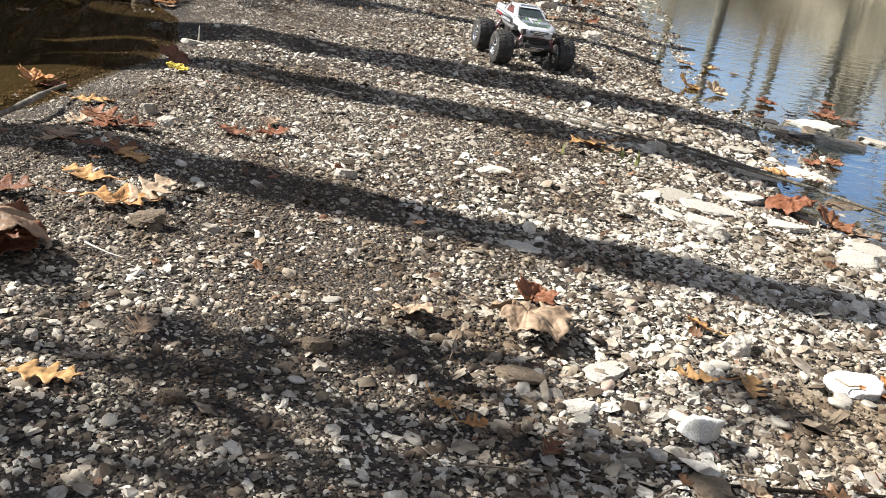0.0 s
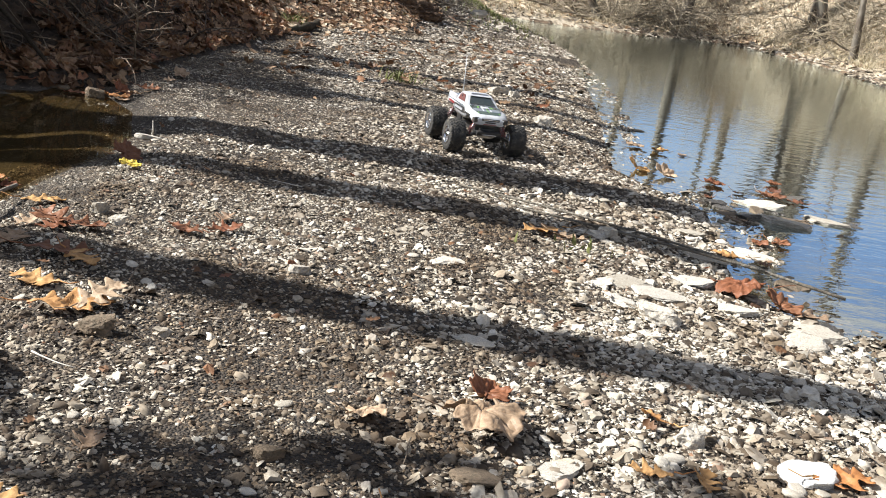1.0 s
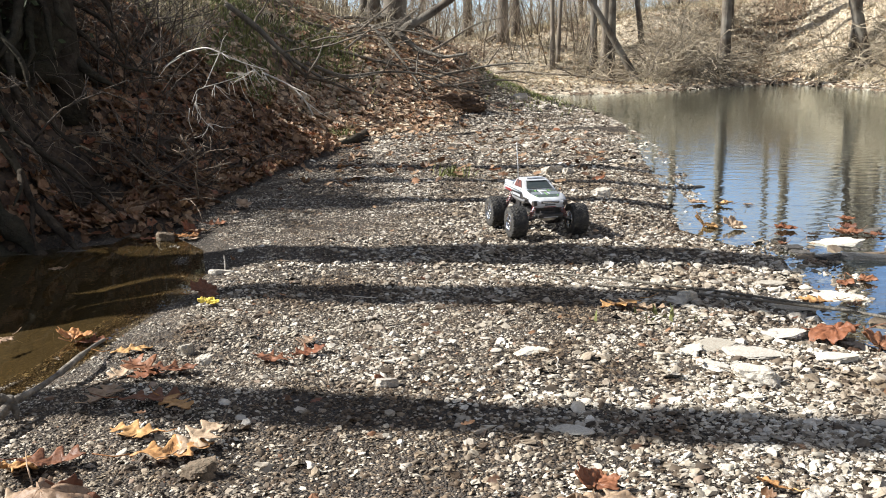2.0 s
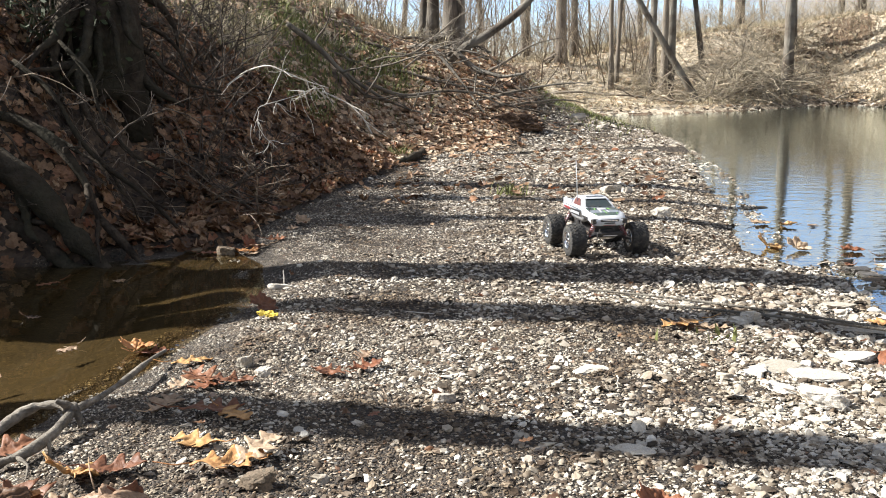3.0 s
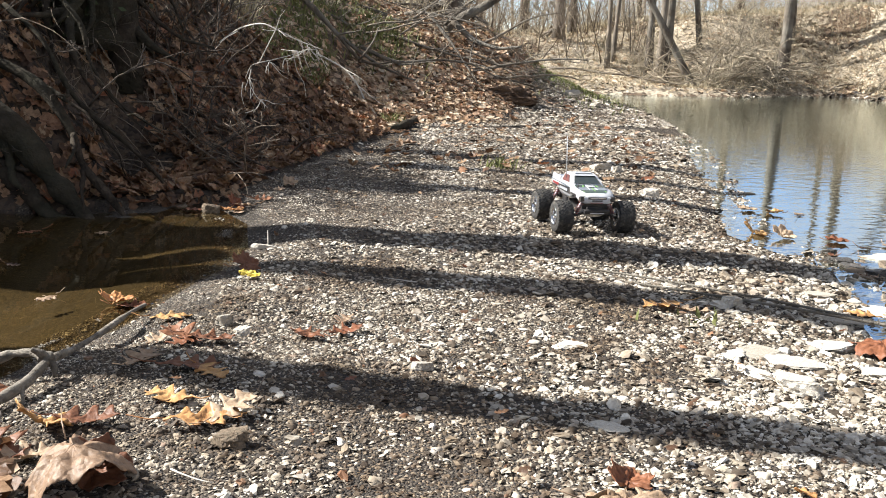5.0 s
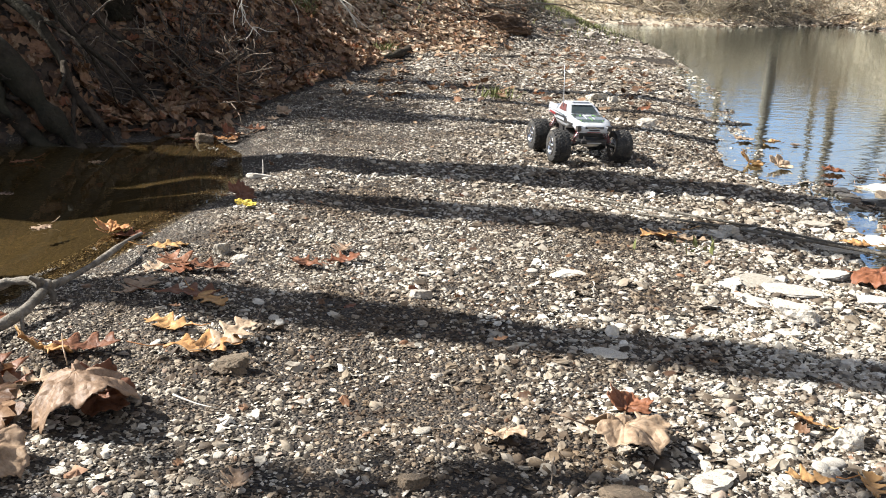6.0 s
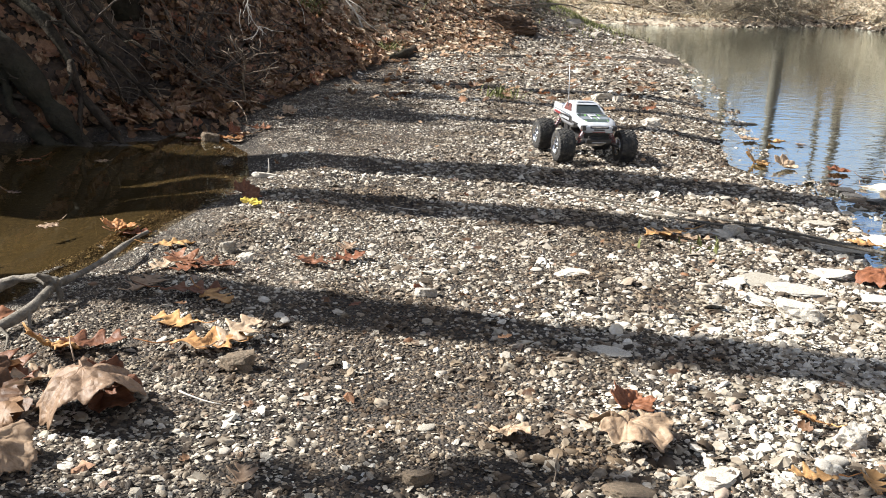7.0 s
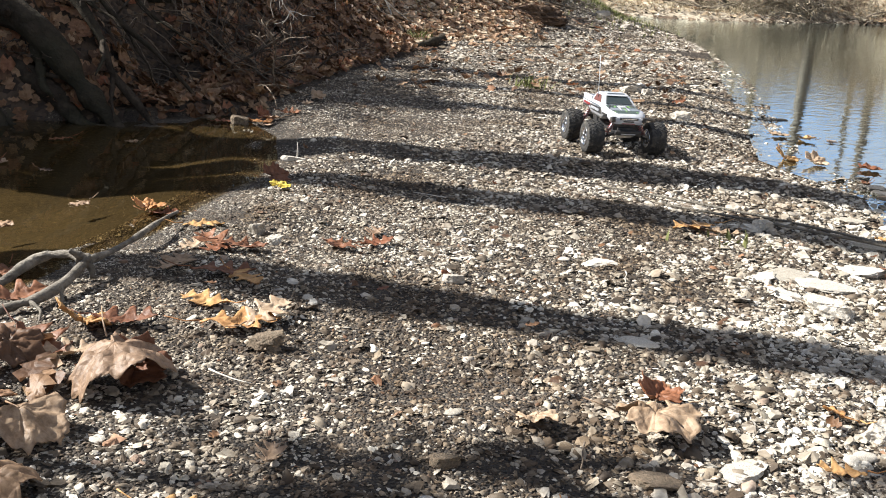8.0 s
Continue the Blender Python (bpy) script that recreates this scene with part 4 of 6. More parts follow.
for _ in range(26):
    fx, fy = rng.uniform(-0.8, 1.3), 10.6 + 2.6 * rng.random()
    dead_twig((fx, fy, float(land(fx, fy)) + rng.uniform(0.0, 0.12)), (rng.choice([-1, 1]) * rng.uniform(0.4, 1), rng.normal(0, 0.3), rng.uniform(-0.1, 0.35)), rng.uniform(0.5, 1.5), rng.uniform(0.010, 0.026),
              "dry fallen branch among leaves on the bank", 6, M_BARK_PALE if rng.random() < 0.5 else M_BARK)
for _ in range(70):
    k = rng.random()
    fx, fy = (rng.uniform(4.2, 9.6), rng.uniform(18.6, 22.5)) if k < 0.55 else (rng.uniform(9.4, 12.0), rng.uniform(13.5, 21))
    if edge_distance(CREEK, np.array([fx]), np.array([fy]))[0] < 0.25:
        continue
    dead_twig((fx, fy, float(land(fx, fy)) + 0.02), (rng.normal(0, 1), rng.normal(0, 0.5), rng.uniform(-0.25, 0.3)), rng.uniform(0.6, 1.7), rng.uniform(0.012, 0.028),
              "dry branch washed up on the far bank", 5, M_BARK_PALE if rng.random() < 0.6 else M_TWIG)
stick("fallen_log", [(2.6, 19.6, 0.30), (3.1, 19.45, 0.34), (3.5, 19.5, 0.27), (4.1, 19.3, 0.26), (4.6, 19.35, 0.17), (5.0, 19.2, 0.15)], 0.026, 0.016, M_BARK_PALE, "pale crooked fallen limb along the far shore", [([(4.1, 19.3, 0.26), (3.9, 19.2, 0.36), (3.6, 19.1, 0.42)], 0.014, 0.006), ([(3.5, 19.5, 0.27), (3.8, 19.3, 0.18), (4.2, 19.1, 0.12)], 0.014, 0.006)], 8, "branch")
stick("fallen_log", [(-0.40, 7.70, -0.02), (-0.24, 7.95, 0.03), (-0.10, 8.5, 0.05), (0.0, 9.0, 0.04)], 0.02, 0.038, M_ROOT, "mossy log half buried at the foot of the bank", (), 12, "log", "", 0.35)
for _ in range(12):
    fx, fy = rng.uniform(-1.9, -0.8), rng.uniform(4.3, 6.6)
    dead_twig((fx, fy, float(land(fx, fy)) + 0.02), (rng.normal(0, 1), rng.normal(0, 0.5), 0.35), rng.uniform(0.3, 0.7), 0.006, "thin dead branch on the shaded bank", 6, M_TWIG if rng.random() < 0.3 else M_TWIG_SHADE)
for pts in ([(0.6, 3.42, 0.012), (0.95, 3.18, 0.02), (1.2, 3.0, 0.02), (1.42, 2.83, 0.015), (1.7, 2.6, 0.0)], [(0.75, 3.22, 0.01), (1.1, 2.98, 0.022), (1.5, 2.75, 0.015)]):
    stick("stick", pts, 0.0035, 0.0055, M_BARK, "dark thin stick lying over the gravel", (), 6, "stick", "sticks on the gravel")
stick("stick", [(0.56, 1.075, 0.008), (0.64, 1.09, 0.012), (0.71, 1.082, 0.014), (0.80, 1.10, 0.010), (0.89, 1.098, 0.012), (0.98, 1.125, 0.008), (1.12, 1.15, 0.006)], 0.0025, 0.0048, M_ROOT, "dark wet stick lying over the gravel", (), 6, "stick", "sticks on the gravel")


for pts in ([(0.46, 1.14, 0.006), (0.55, 1.13, 0.010), (0.66, 1.115, 0.012), (0.74, 1.12, 0.008)], [(0.90, 1.24, 0.008), (0.95, 1.20, 0.012), (1.02, 1.17, 0.008)], [(0.50, 1.035, 0.010), (0.54, 1.065, 0.018), (0.57, 1.08, 0.012)]):
    stick("stick", pts, 0.0018, 0.0012, M_TWIG, "thin brown twig lying over the gravel", (), 6, "stick", "sticks on the gravel", 0.25)


# ---- radio-controlled monster truck ----
def rubber():
    m, nt, b = nodes_of("rubber")
    c = ramp(nt, [(0.35, (0.012, 0.012, 0.013)), (0.55, (0.035, 0.033, 0.03)), (0.72, (0.14, 0.12, 0.09))], tex_noise(nt, 38, 6, 0.7))
    nt.links.new(c, b.inputs["Base Color"])
    b.inputs["Roughness"].default_value = 0.7
    bump(nt, b, tex_noise(nt, 300, 3, 0.6), 0.3, 0.001)
    return m


def plain(name, col, rough=0.4, metallic=0.0, dirt=0.35, coat=0.0):
    m, nt, b = nodes_of(name)
    d = ramp(nt, [(0.45, (0, 0, 0)), (0.75, (dirt,) * 3)], tex_noise(nt, 30, 6, 0.7))
    nt.links.new(mixc(nt, col, (0.2, 0.16, 0.115), d), b.inputs["Base Color"])
    b.inputs["Roughness"].default_value = rough
    b.inputs["Metallic"].default_value = metallic
    b.inputs["Coat Weight"].default_value = coat
    bump(nt, b, tex_noise(nt, 160, 4, 0.6), 0.08, 0.001)
    return m


M_RUBBER = rubber()
M_SHELL = plain("white_shell", (0.52, 0.54, 0.57), 0.28, 0.0, 0.5, 0.45)
M_BLACK = plain("black_plastic", (0.018, 0.018, 0.02), 0.5)
M_GLASS = plain("smoked_window", (0.035, 0.045, 0.045), 0.12, 0.0, 0.2, 0.5)
M_GLASS_RED = plain("red_brown_window", (0.10, 0.03, 0.026), 0.45, 0.0, 0.15, 0.0)
M_GREENPAINT = plain("green_paint", (0.16, 0.33, 0.08), 0.25, 0.0, 0.2, 0.5)
M_GREYPAINT = plain("grey_paint", (0.17, 0.19, 0.21), 0.25, 0.0, 0.2, 0.5)
M_DARKGREEN = plain("dark_green_paint", (0.035, 0.06, 0.045), 0.25, 0.0, 0.2, 0.5)
M_BLUEPAINT = plain("blue_paint", (0.06, 0.11, 0.25), 0.3, 0.0, 0.2, 0.5)
M_REDPAINT = plain("red_paint", (0.24, 0.03, 0.035), 0.3, 0.0, 0.2, 0.3)
M_CHROME = plain("chrome", (0.75, 0.75, 0.76), 0.16, 1.0, 0.3)
M_STEEL = plain("grey_metal", (0.35, 0.35, 0.36), 0.35, 1.0, 0.4)
M_LENS = plain("lamp_lens", (0.55, 0.57, 0.6), 0.08, 0.0, 0.1, 0.8)


def loft(rings, closed_ends=True):
    bm = bmesh.new()
    rows = [[bm.verts.new(p) for p in r] for r in rings]
    n = len(rows[0])
    for a, b in zip(rows, rows[1:]):
        for i in range(n):
            bm.faces.new((a[i], a[(i + 1) % n], b[(i + 1) % n], b[i]))
    if closed_ends:
        bm.faces.new(rows[0][::-1])
        bm.faces.new(rows[-1])
    bmesh.ops.recalc_face_normals(bm, faces=bm.faces[:])
    return bm


def slab(corners, thick):
    """A thin plate on four corners, raised along its normal."""
    c = [Vector(p) for p in corners]
    n = (c[1] - c[0]).cross(c[2] - c[0]).normalized() * thick
    return loft([[p - n * 0.5 for p in c], [p + n for p in c]])


def block(size, at, bevel=0.002, tilt=(0, 0, 0)):
    bm = bmesh.new()
    bmesh.ops.create_cube(bm, size=1.0, matrix=Matrix.Translation(at) @ Euler([radians(a) for a in tilt]).to_matrix().to_4x4() @ Matrix.Diagonal((*size, 1)))
    bmesh.ops.bevel(bm, geom=bm.edges[:], offset=bevel, segments=2, affect="EDGES", profile=0.6)
    return bm


def rod(a, b, r, sides=10, r2=None):
    s = Soup()
    s.tube(np.linspace(a, b, 3), np.linspace(r, r2 or r, 3), sides)
    return s


def lathe(profile, sides=40):
    """Turned about the y axis; profile of (radius, y)."""
    rings = []
    for k in range(sides):
        a = 2 * math.pi * k / sides
        rings.append([(r * math.cos(a), y, r * math.sin(a)) for r, y in profile])
    bm = bmesh.new()
    rows = [[bm.verts.new(p) for p in r] for r in rings]
    for k in range(sides):
        a, b = rows[k], rows[(k + 1) % sides]
        for i in range(len(profile) - 1):
            bm.faces.new((a[i], a[i + 1], b[i + 1], b[i]))
    bmesh.ops.recalc_face_normals(bm, faces=bm.faces[:])
    return bm


TYRE_R, TYRE_W = 0.0625, 0.066


def tread_mesh():
    """Staggered slanting lugs round the tyre."""
    s = Soup()
    n = 26
    cube = np.array([(x, y, z) for x in (-1, 1) for y in (-1, 1) for z in (-1, 1)], float)
    tri = np.array([(0, 1, 3), (0, 3, 2), (4, 6, 7), (4, 7, 5), (0, 4, 5), (0, 5, 1), (2, 3, 7), (2, 7, 6), (0, 2, 6), (0, 6, 4), (1, 5, 7), (1, 7, 3)])
    for k in range(n):
        for side in (-1, 1):
            for lane, (yy, ln, skew, dr, fat) in enumerate(((0.0052, 0.0048, 0.75, 0.0005, 0.0040), (0.0160, 0.0050, -0.55, 0.0, 0.0038), (0.0268, 0.0058, 0.40, -0.0026, 0.0042))):
                a = 2 * math.pi * (k + (0.25 if side > 0 else -0.25) + lane * 0.37) / n
                v = cube * np.array([fat, ln, 0.0034])
                v[:, :2] *= (1 - 0.22 * (cube[:, 2] > 0))[:, None]
                v[:, 0] += v[:, 1] * skew * side
                v[:, 1] += side * yy
                v[:, 2] += TYRE_R - 0.0018 + dr
                c, sn = math.cos(a), math.sin(a)
                s.put(np.stack([v[:, 0] * c + v[:, 2] * sn, v[:, 1], -v[:, 0] * sn + v[:, 2] * c], -1), tri)
    return s.mesh("tread", M_RUBBER, False)


def monster_truck(m):
    t = new("toy_truck")
    tagged(t, "white radio-controlled monster truck with big black tyres, standing on gravel", "toy truck")
    st = [(0.180, 0.132, 0.150, 0.052), (0.174, 0.124, 0.160, 0.070), (0.158, 0.126, 0.170, 0.082), (0.140, 0.142, 0.177, 0.088), (0.118, 0.158, 0.183, 0.090), (0.095, 0.152, 0.188, 0.089),
          (0.070, 0.130, 0.192, 0.085), (0.045, 0.122, 0.194, 0.082), (-0.02, 0.120, 0.195, 0.081), (-0.075, 0.124, 0.194, 0.083), (-0.10, 0.145, 0.193, 0.087), (-0.13, 0.160, 0.192, 0.089),
          (-0.165, 0.152, 0.193, 0.087), (-0.195, 0.150, 0.196, 0.082), (-0.206, 0.158, 0.194, 0.074)]
    rings = []
    for x, zb, zt, w in st:
        half = [(w * 0.90, zb), (w, zb + (zt - zb) * 0.35), (w * 0.985, zb + (zt - zb) * 0.72), (w * 0.86, zt - 0.002), (w * 0.45, zt + 0.002)]
        rings.append([(x, y, z) for y, z in half] + [(x, -y, z) for y, z in reversed(half)])
    body = part("body", loft(rings), M_SHELL, t, "glossy white truck shell with painted stripes", True)
    # cab with its windows
    lo, hi = [(0.056, 0.076), (-0.092, 0.078)], [(-0.004, 0.058), (-0.074, 0.060)]
    z0, z1 = 0.190, 0.240
    def box_ring(a, z, grow=0.0):
        (xf, wf), (xr, wr) = a
        return [(xf + grow, wf, z), (xf + grow, -wf, z), (xr - grow, -wr, z), (xr - grow, wr, z)]
    mid = [((a[0] + b[0]) / 2 + (0.003 if k == 0 else -0.002), (a[1] + b[1]) / 2 + 0.002) for k, (a, b) in enumerate(zip(lo, hi))]
    cab = loft([box_ring(lo, z0), box_ring(mid, (z0 + z1) / 2), box_ring(hi, z1), box_ring([(-0.012, 0.050), (-0.066, 0.052)], z1 + 0.0045)])
    bmesh.ops.bevel(cab, geom=cab.edges[:], offset=0.003, segments=2, affect="EDGES", profile=0.7)
    cab = part("cab", cab, M_SHELL, body, "", True)
    def face_pt(k, u, v):
        """A point on the cab's flank k: 0 front, 1 left, 2 right, 3 rear."""
        def at(a, z):
            (xf, wf), (xr, wr) = a
            if k == 0:
                return Vector((xf, wf - 2 * wf * u, z))
            if k == 3:
                return Vector((xr, wr - 2 * wr * u, z))
            s = 1 if k == 1 else -1
            return Vector((xf + (xr - xf) * u, s * (wf + (wr - wf) * u), z))
        return at(lo, z0).lerp(at(hi, z1), v)
    for k, u0, u1, v0, v1, mat, lab in ((0, 0.08, 0.92, 0.16, 0.90, M_GLASS, "smoked windscreen"), (1, 0.16, 0.84, 0.22, 0.88, M_GLASS_RED, "red-brown tinted side window"), (2, 0.16, 0.84, 0.22, 0.88, M_GLASS_RED, "red-brown tinted side window"), (3, 0.12, 0.88, 0.2, 0.86, M_GLASS, "smoked rear window")):
        c = [face_pt(k, u0, v0), face_pt(k, u1, v0), face_pt(k, u1 - 0.03, v1), face_pt(k, u0 + 0.03, v1)]
        out = {0: Vector((0.7, 0, 0.7)), 1: Vector((0, 1, 0.3)), 2: Vector((0, -1, 0.3)), 3: Vector((-1, 0, 0.3))}[k]
        if (c[1] - c[0]).cross(c[2] - c[0]).dot(out) < 0:
            c = c[::-1]
        n = (c[1] - c[0]).cross(c[2] - c[0]).normalized()
        part("window", slab([p + n * 0.0035 for p in c], 0.0012), mat, body, lab)
    # painted shapes on the bonnet and flanks
    def top_z(x):
        return float(np.interp(x, [q[0] for q in reversed(st)], [q[2] for q in reversed(st)])) + 0.0032
    for w0, w1, x0, x1, mat in ((0.066, 0.070, 0.058, 0.098, M_DARKGREEN), (0.070, 0.062, 0.098, 0.128, M_GREYPAINT), (0.062, 0.044, 0.128, 0.156, M_DARKGREEN)):
        part("bonnet_panel", slab([(x0, -w0, top_z(x0) - 0.0012), (x1, -w1, top_z(x1) - 0.0012), (x1, w1, top_z(x1) - 0.0012), (x0, w0, top_z(x0) - 0.0012)], 0.0009), mat, body, "dark painted bonnet panel")
    for x0, x1, ya, yb, w, mat in ((0.070, 0.128, 0.014, 0.018, 0.010, M_SHELL), (0.070, 0.128, -0.014, -0.018, 0.010, M_SHELL), (0.072, 0.150, 0.030, 0.052, 0.008, M_GREENPAINT), (0.072, 0.150, -0.030, -0.052, 0.008, M_GREENPAINT),
                                   (0.080, 0.140, 0.0, 0.004, 0.009, M_GREENPAINT), (0.064, 0.112, 0.050, 0.068, 0.009, M_BLACK), (0.064, 0.112, -0.050, -0.068, 0.009, M_BLACK)):
        c = [(x0, ya - w / 2, top_z(x0)), (x1, yb - w * 0.15, top_z(x1)), (x1, yb + w * 0.15, top_z(x1)), (x0, ya + w / 2, top_z(x0))]
        part("stripe", slab(c, 0.0009), mat, body)
    for s in (1, -1):
        part("side_panel", slab([(0.07, s * 0.0865, 0.150), (-0.07, s * 0.0855, 0.150), (-0.075, s * 0.0855, 0.178), (0.05, s * 0.0845, 0.178)][::s], 0.001), M_BLACK, body)
        for i in range(8):
            x = 0.036 - i * 0.0125
            part("marking", slab([(x, s * 0.0885, 0.157), (x - 0.008, s * 0.0885, 0.157), (x - 0.0065, s * 0.0885, 0.170), (x + 0.0015, s * 0.0885, 0.170)][::s], 0.001), M_SHELL, body)
        part("red_flash", slab([(-0.08, s * 0.0885, 0.166), (-0.15, s * 0.0915, 0.172), (-0.15, s * 0.0905, 0.182), (-0.08, s * 0.0885, 0.18)][::s], 0.001), M_REDPAINT, body)
        part("headlight", block((0.012, 0.024, 0.010), (0.1725, s * 0.052, 0.151), 0.003, (0, 0, s * -22)), M_LENS, body, "clear headlight")
        part("headlight_bezel", block((0.016, 0.052, 0.026), (0.1680, s * 0.057, 0.146), 0.003, (0, 0, s * -22)), M_BLACK, body)
        part("fog_light", block((0.006, 0.014, 0.007), (0.1745, s * 0.044, 0.128), 0.002, (0, 0, s * -12)), M_LENS, body, "small clear lamp")
        part("red_corner", block((0.010, 0.012, 0.006), (0.160, s * 0.072, 0.132), 0.002, (0, 0, s * -22)), M_REDPAINT, body)
        part("wheel_arch_trim", block((0.060, 0.004, 0.010), (0.112, s * 0.0885, 0.160), 0.0015, (0, 0, 0)), M_BLACK, body)
        part("wheel_arch_trim", block((0.066, 0.004, 0.010), (-0.132, s * 0.0880, 0.161), 0.0015, (0, 0, 0)), M_BLACK, body)
        part("side_stripe", slab([(0.05, s * 0.0862, 0.182), (-0.19, s * 0.0845, 0.186), (-0.19, s * 0.0835, 0.190), (0.03, s * 0.0845, 0.188)][::s], 0.001), M_GREYPAINT, body)
    part("front_lip", block((0.012, 0.120, 0.008), (0.170, 0, 0.126), 0.003), M_SHELL, body, "white lower bumper lip")
    part("lip_mark", block((0.004, 0.060, 0.004), (0.1755, 0, 0.126), 0.001), M_REDPAINT, body)
    part("windscreen_band", slab([face_pt(0, 0.10, 0.80) + Vector((0.006, 0, 0.006)), face_pt(0, 0.90, 0.80) + Vector((0.006, 0, 0.006)), face_pt(0, 0.88, 0.92) + Vector((0.006, 0, 0.006)), face_pt(0, 0.12, 0.92) + Vector((0.006, 0, 0.006))][::-1], 0.001), M_SHELL, body, "pale band along the windscreen top")
    part("grille", block((0.010, 0.084, 0.012), (0.1770, 0, 0.150), 0.002), M_BLACK, body)
    part("grille_bar", block((0.006, 0.070, 0.004), (0.1815, 0, 0.151), 0.001), M_CHROME, body)
    part("lower_intake", block((0.008, 0.050, 0.008), (0.1765, 0, 0.137), 0.002), M_BLACK, body)
    part("bonnet_scoop", block((0.030, 0.034, 0.006), (0.085, 0, 0.1935), 0.003), M_SHELL, body, "", True)
    # load bed and its cover
    part("bed_cover", block((0.095, 0.120, 0.006), (-0.150, 0, 0.198), 0.003), M_BLUEPAINT, body, "dark blue patterned bed cover")
    for s in (1, -1):
        part("bed_rail", block((0.108, 0.012, 0.020), (-0.150, s * 0.070, 0.204), 0.004, (s * -8, 0, 0)), M_SHELL, body)
    part("tailgate", block((0.008, 0.150, 0.026), (-0.205, 0, 0.192), 0.003), M_SHELL, body)
    part("roof_light_bar", block((0.010, 0.080, 0.006), (-0.012, 0, 0.246), 0.002), M_SHELL, body)
    body.scale = (0.97, 0.90, 0.77)
    body.location = (0.0, 0.0, 0.112 * 0.23)
    # running gear
    part("chassis", block((0.31, 0.062, 0.030), (-0.005, 0, 0.088), 0.006), M_BLACK, t, "black plastic chassis tub")
    part("gearbox", block((0.07, 0.075, 0.055), (-0.125, 0, 0.095), 0.008), M_BLACK, t)
    part("shock_tower", block((0.012, 0.095, 0.05), (0.128, 0, 0.115), 0.004), M_BLACK, t)
    part("shock_tower", block((0.012, 0.095, 0.05), (-0.15, 0, 0.115), 0.004), M_BLACK, t)
    part("front_bumper", block((0.016, 0.105, 0.018), (0.176, 0, 0.088), 0.005, (0, 18, 0)), M_BLACK, t, "black front bumper")
    part("skid_plate", block((0.055, 0.060, 0.006), (0.158, 0, 0.074), 0.002, (0, -22, 0)), M_STEEL, t, "scuffed grey skid plate")
    part("rear_bumper", block((0.014, 0.090, 0.014), (-0.196, 0, 0.095), 0.004), M_BLACK, t)
    part("motor", block((0.038, 0.036, 0.036), (-0.165, 0.03, 0.10), 0.010), M_STEEL, t)
    lug = tread_mesh()
    for sx in (0.1335, -0.1335):
        for s in (1, -1):
            y = s * 0.128
            wheel = part("wheel", lathe([(0.034, -0.031), (0.045, -0.033), (0.054, -0.0325), (0.0595, -0.029), (0.0615, -0.020), (TYRE_R, 0), (0.0615, 0.020), (0.0595, 0.029), (0.054, 0.0325), (0.045, 0.033), (0.034, 0.031), (0.034, -0.031)]), M_RUBBER, t, "black rubber tyre with chevron tread", True)
            wheel.location = (sx, y, TYRE_R)
            child("tread", lug, wheel)
            part("rim", lathe([(0.030, -0.028), (0.0355, -0.031), (0.0365, -0.0335), (0.034, -0.0345), (0.031, -0.028), (0.030, 0.0), (0.031, 0.028), (0.034, 0.0345), (0.0365, 0.0335), (0.0355, 0.031), (0.030, 0.028)], 32), M_CHROME, wheel, "chrome rim", True)
            for k in range(6):
                a = math.pi / 3 * k
                part("spoke", block((0.026, 0.007, 0.009), (0.019 * math.cos(a), s * 0.022, -0.019 * math.sin(a)), 0.002, (0, math.degrees(a), 0)), M_CHROME, wheel)
            part("hub", lathe([(0.0001, s * 0.031), (0.006, s * 0.031), (0.010, s * 0.026), (0.012, s * 0.012), (0.0001, s * 0.010)], 14), M_CHROME, wheel, "", True)
            child("suspension_arm", rod((sx + 0.014, s * 0.030, 0.082), (sx, s * 0.100, TYRE_R - 0.004), 0.005).mesh("suspension_arm", M_BLACK), t)
            child("suspension_arm", rod((sx - 0.014, s * 0.030, 0.082), (sx, s * 0.100, TYRE_R - 0.004), 0.005).mesh("suspension_arm", M_BLACK), t)
            child("axle", rod((sx, s * 0.03, 0.086), (sx, s * 0.104, TYRE_R), 0.004).mesh("axle", M_STEEL), t)
            xs = sx + (0.012 if sx > 0 else -0.022)
            shock = child("shock_absorber", rod((xs, s * 0.046, 0.136), (xs, s * 0.078, 0.074), 0.0055).mesh("shock_absorber", M_STEEL), t, "grey shock absorber with a red spring")
            a, b = np.array((xs, s * 0.049, 0.130)), np.array((xs, s * 0.076, 0.078))
            k = np.linspace(0, 1, 90)[:, None]
            d = (b - a) / np.linalg.norm(b - a)
            e = np.array((1.0, 0, 0))
            f = np.cross(d, e)
            coil = Soup()
            ph = k * 2 * np.pi * 7
            coil.tube(a + (b - a) * k + 0.0088 * (np.cos(ph) * e + np.sin(ph) * f), np.full(90, 0.0013), 5)
            child("spring", coil.mesh("spring", M_REDPAINT), shock, "red coil spring")
    an = Soup()
    an.tube([(-0.03, -0.064, 0.19), (-0.034, -0.066, 0.27), (-0.045, -0.068, 0.36)], [0.0018, 0.0016, 0.0016], 6)
    child("antenna", an.mesh("antenna", M_SHELL), t, "thin white aerial")
    t.matrix_world = m
    return t


TRUCK = (0.757, 4.225)
monster_truck(pose(TRUCK[0], TRUCK[1], float(land(*TRUCK)) + 0.006, 0, 0, -80.0) @ Matrix.Scale(1.08, 4))


# ---- fallen leaves ----
def oak_width(s, lobes):
    return np.sin(np.pi * np.clip(s, 0, 1) ** 0.85) ** 0.6 * (0.62 + 0.38 * np.cos(2 * np.pi * lobes * s + 0.6)) * (0.75 + 0.5 * s * (1 - s) * 2)


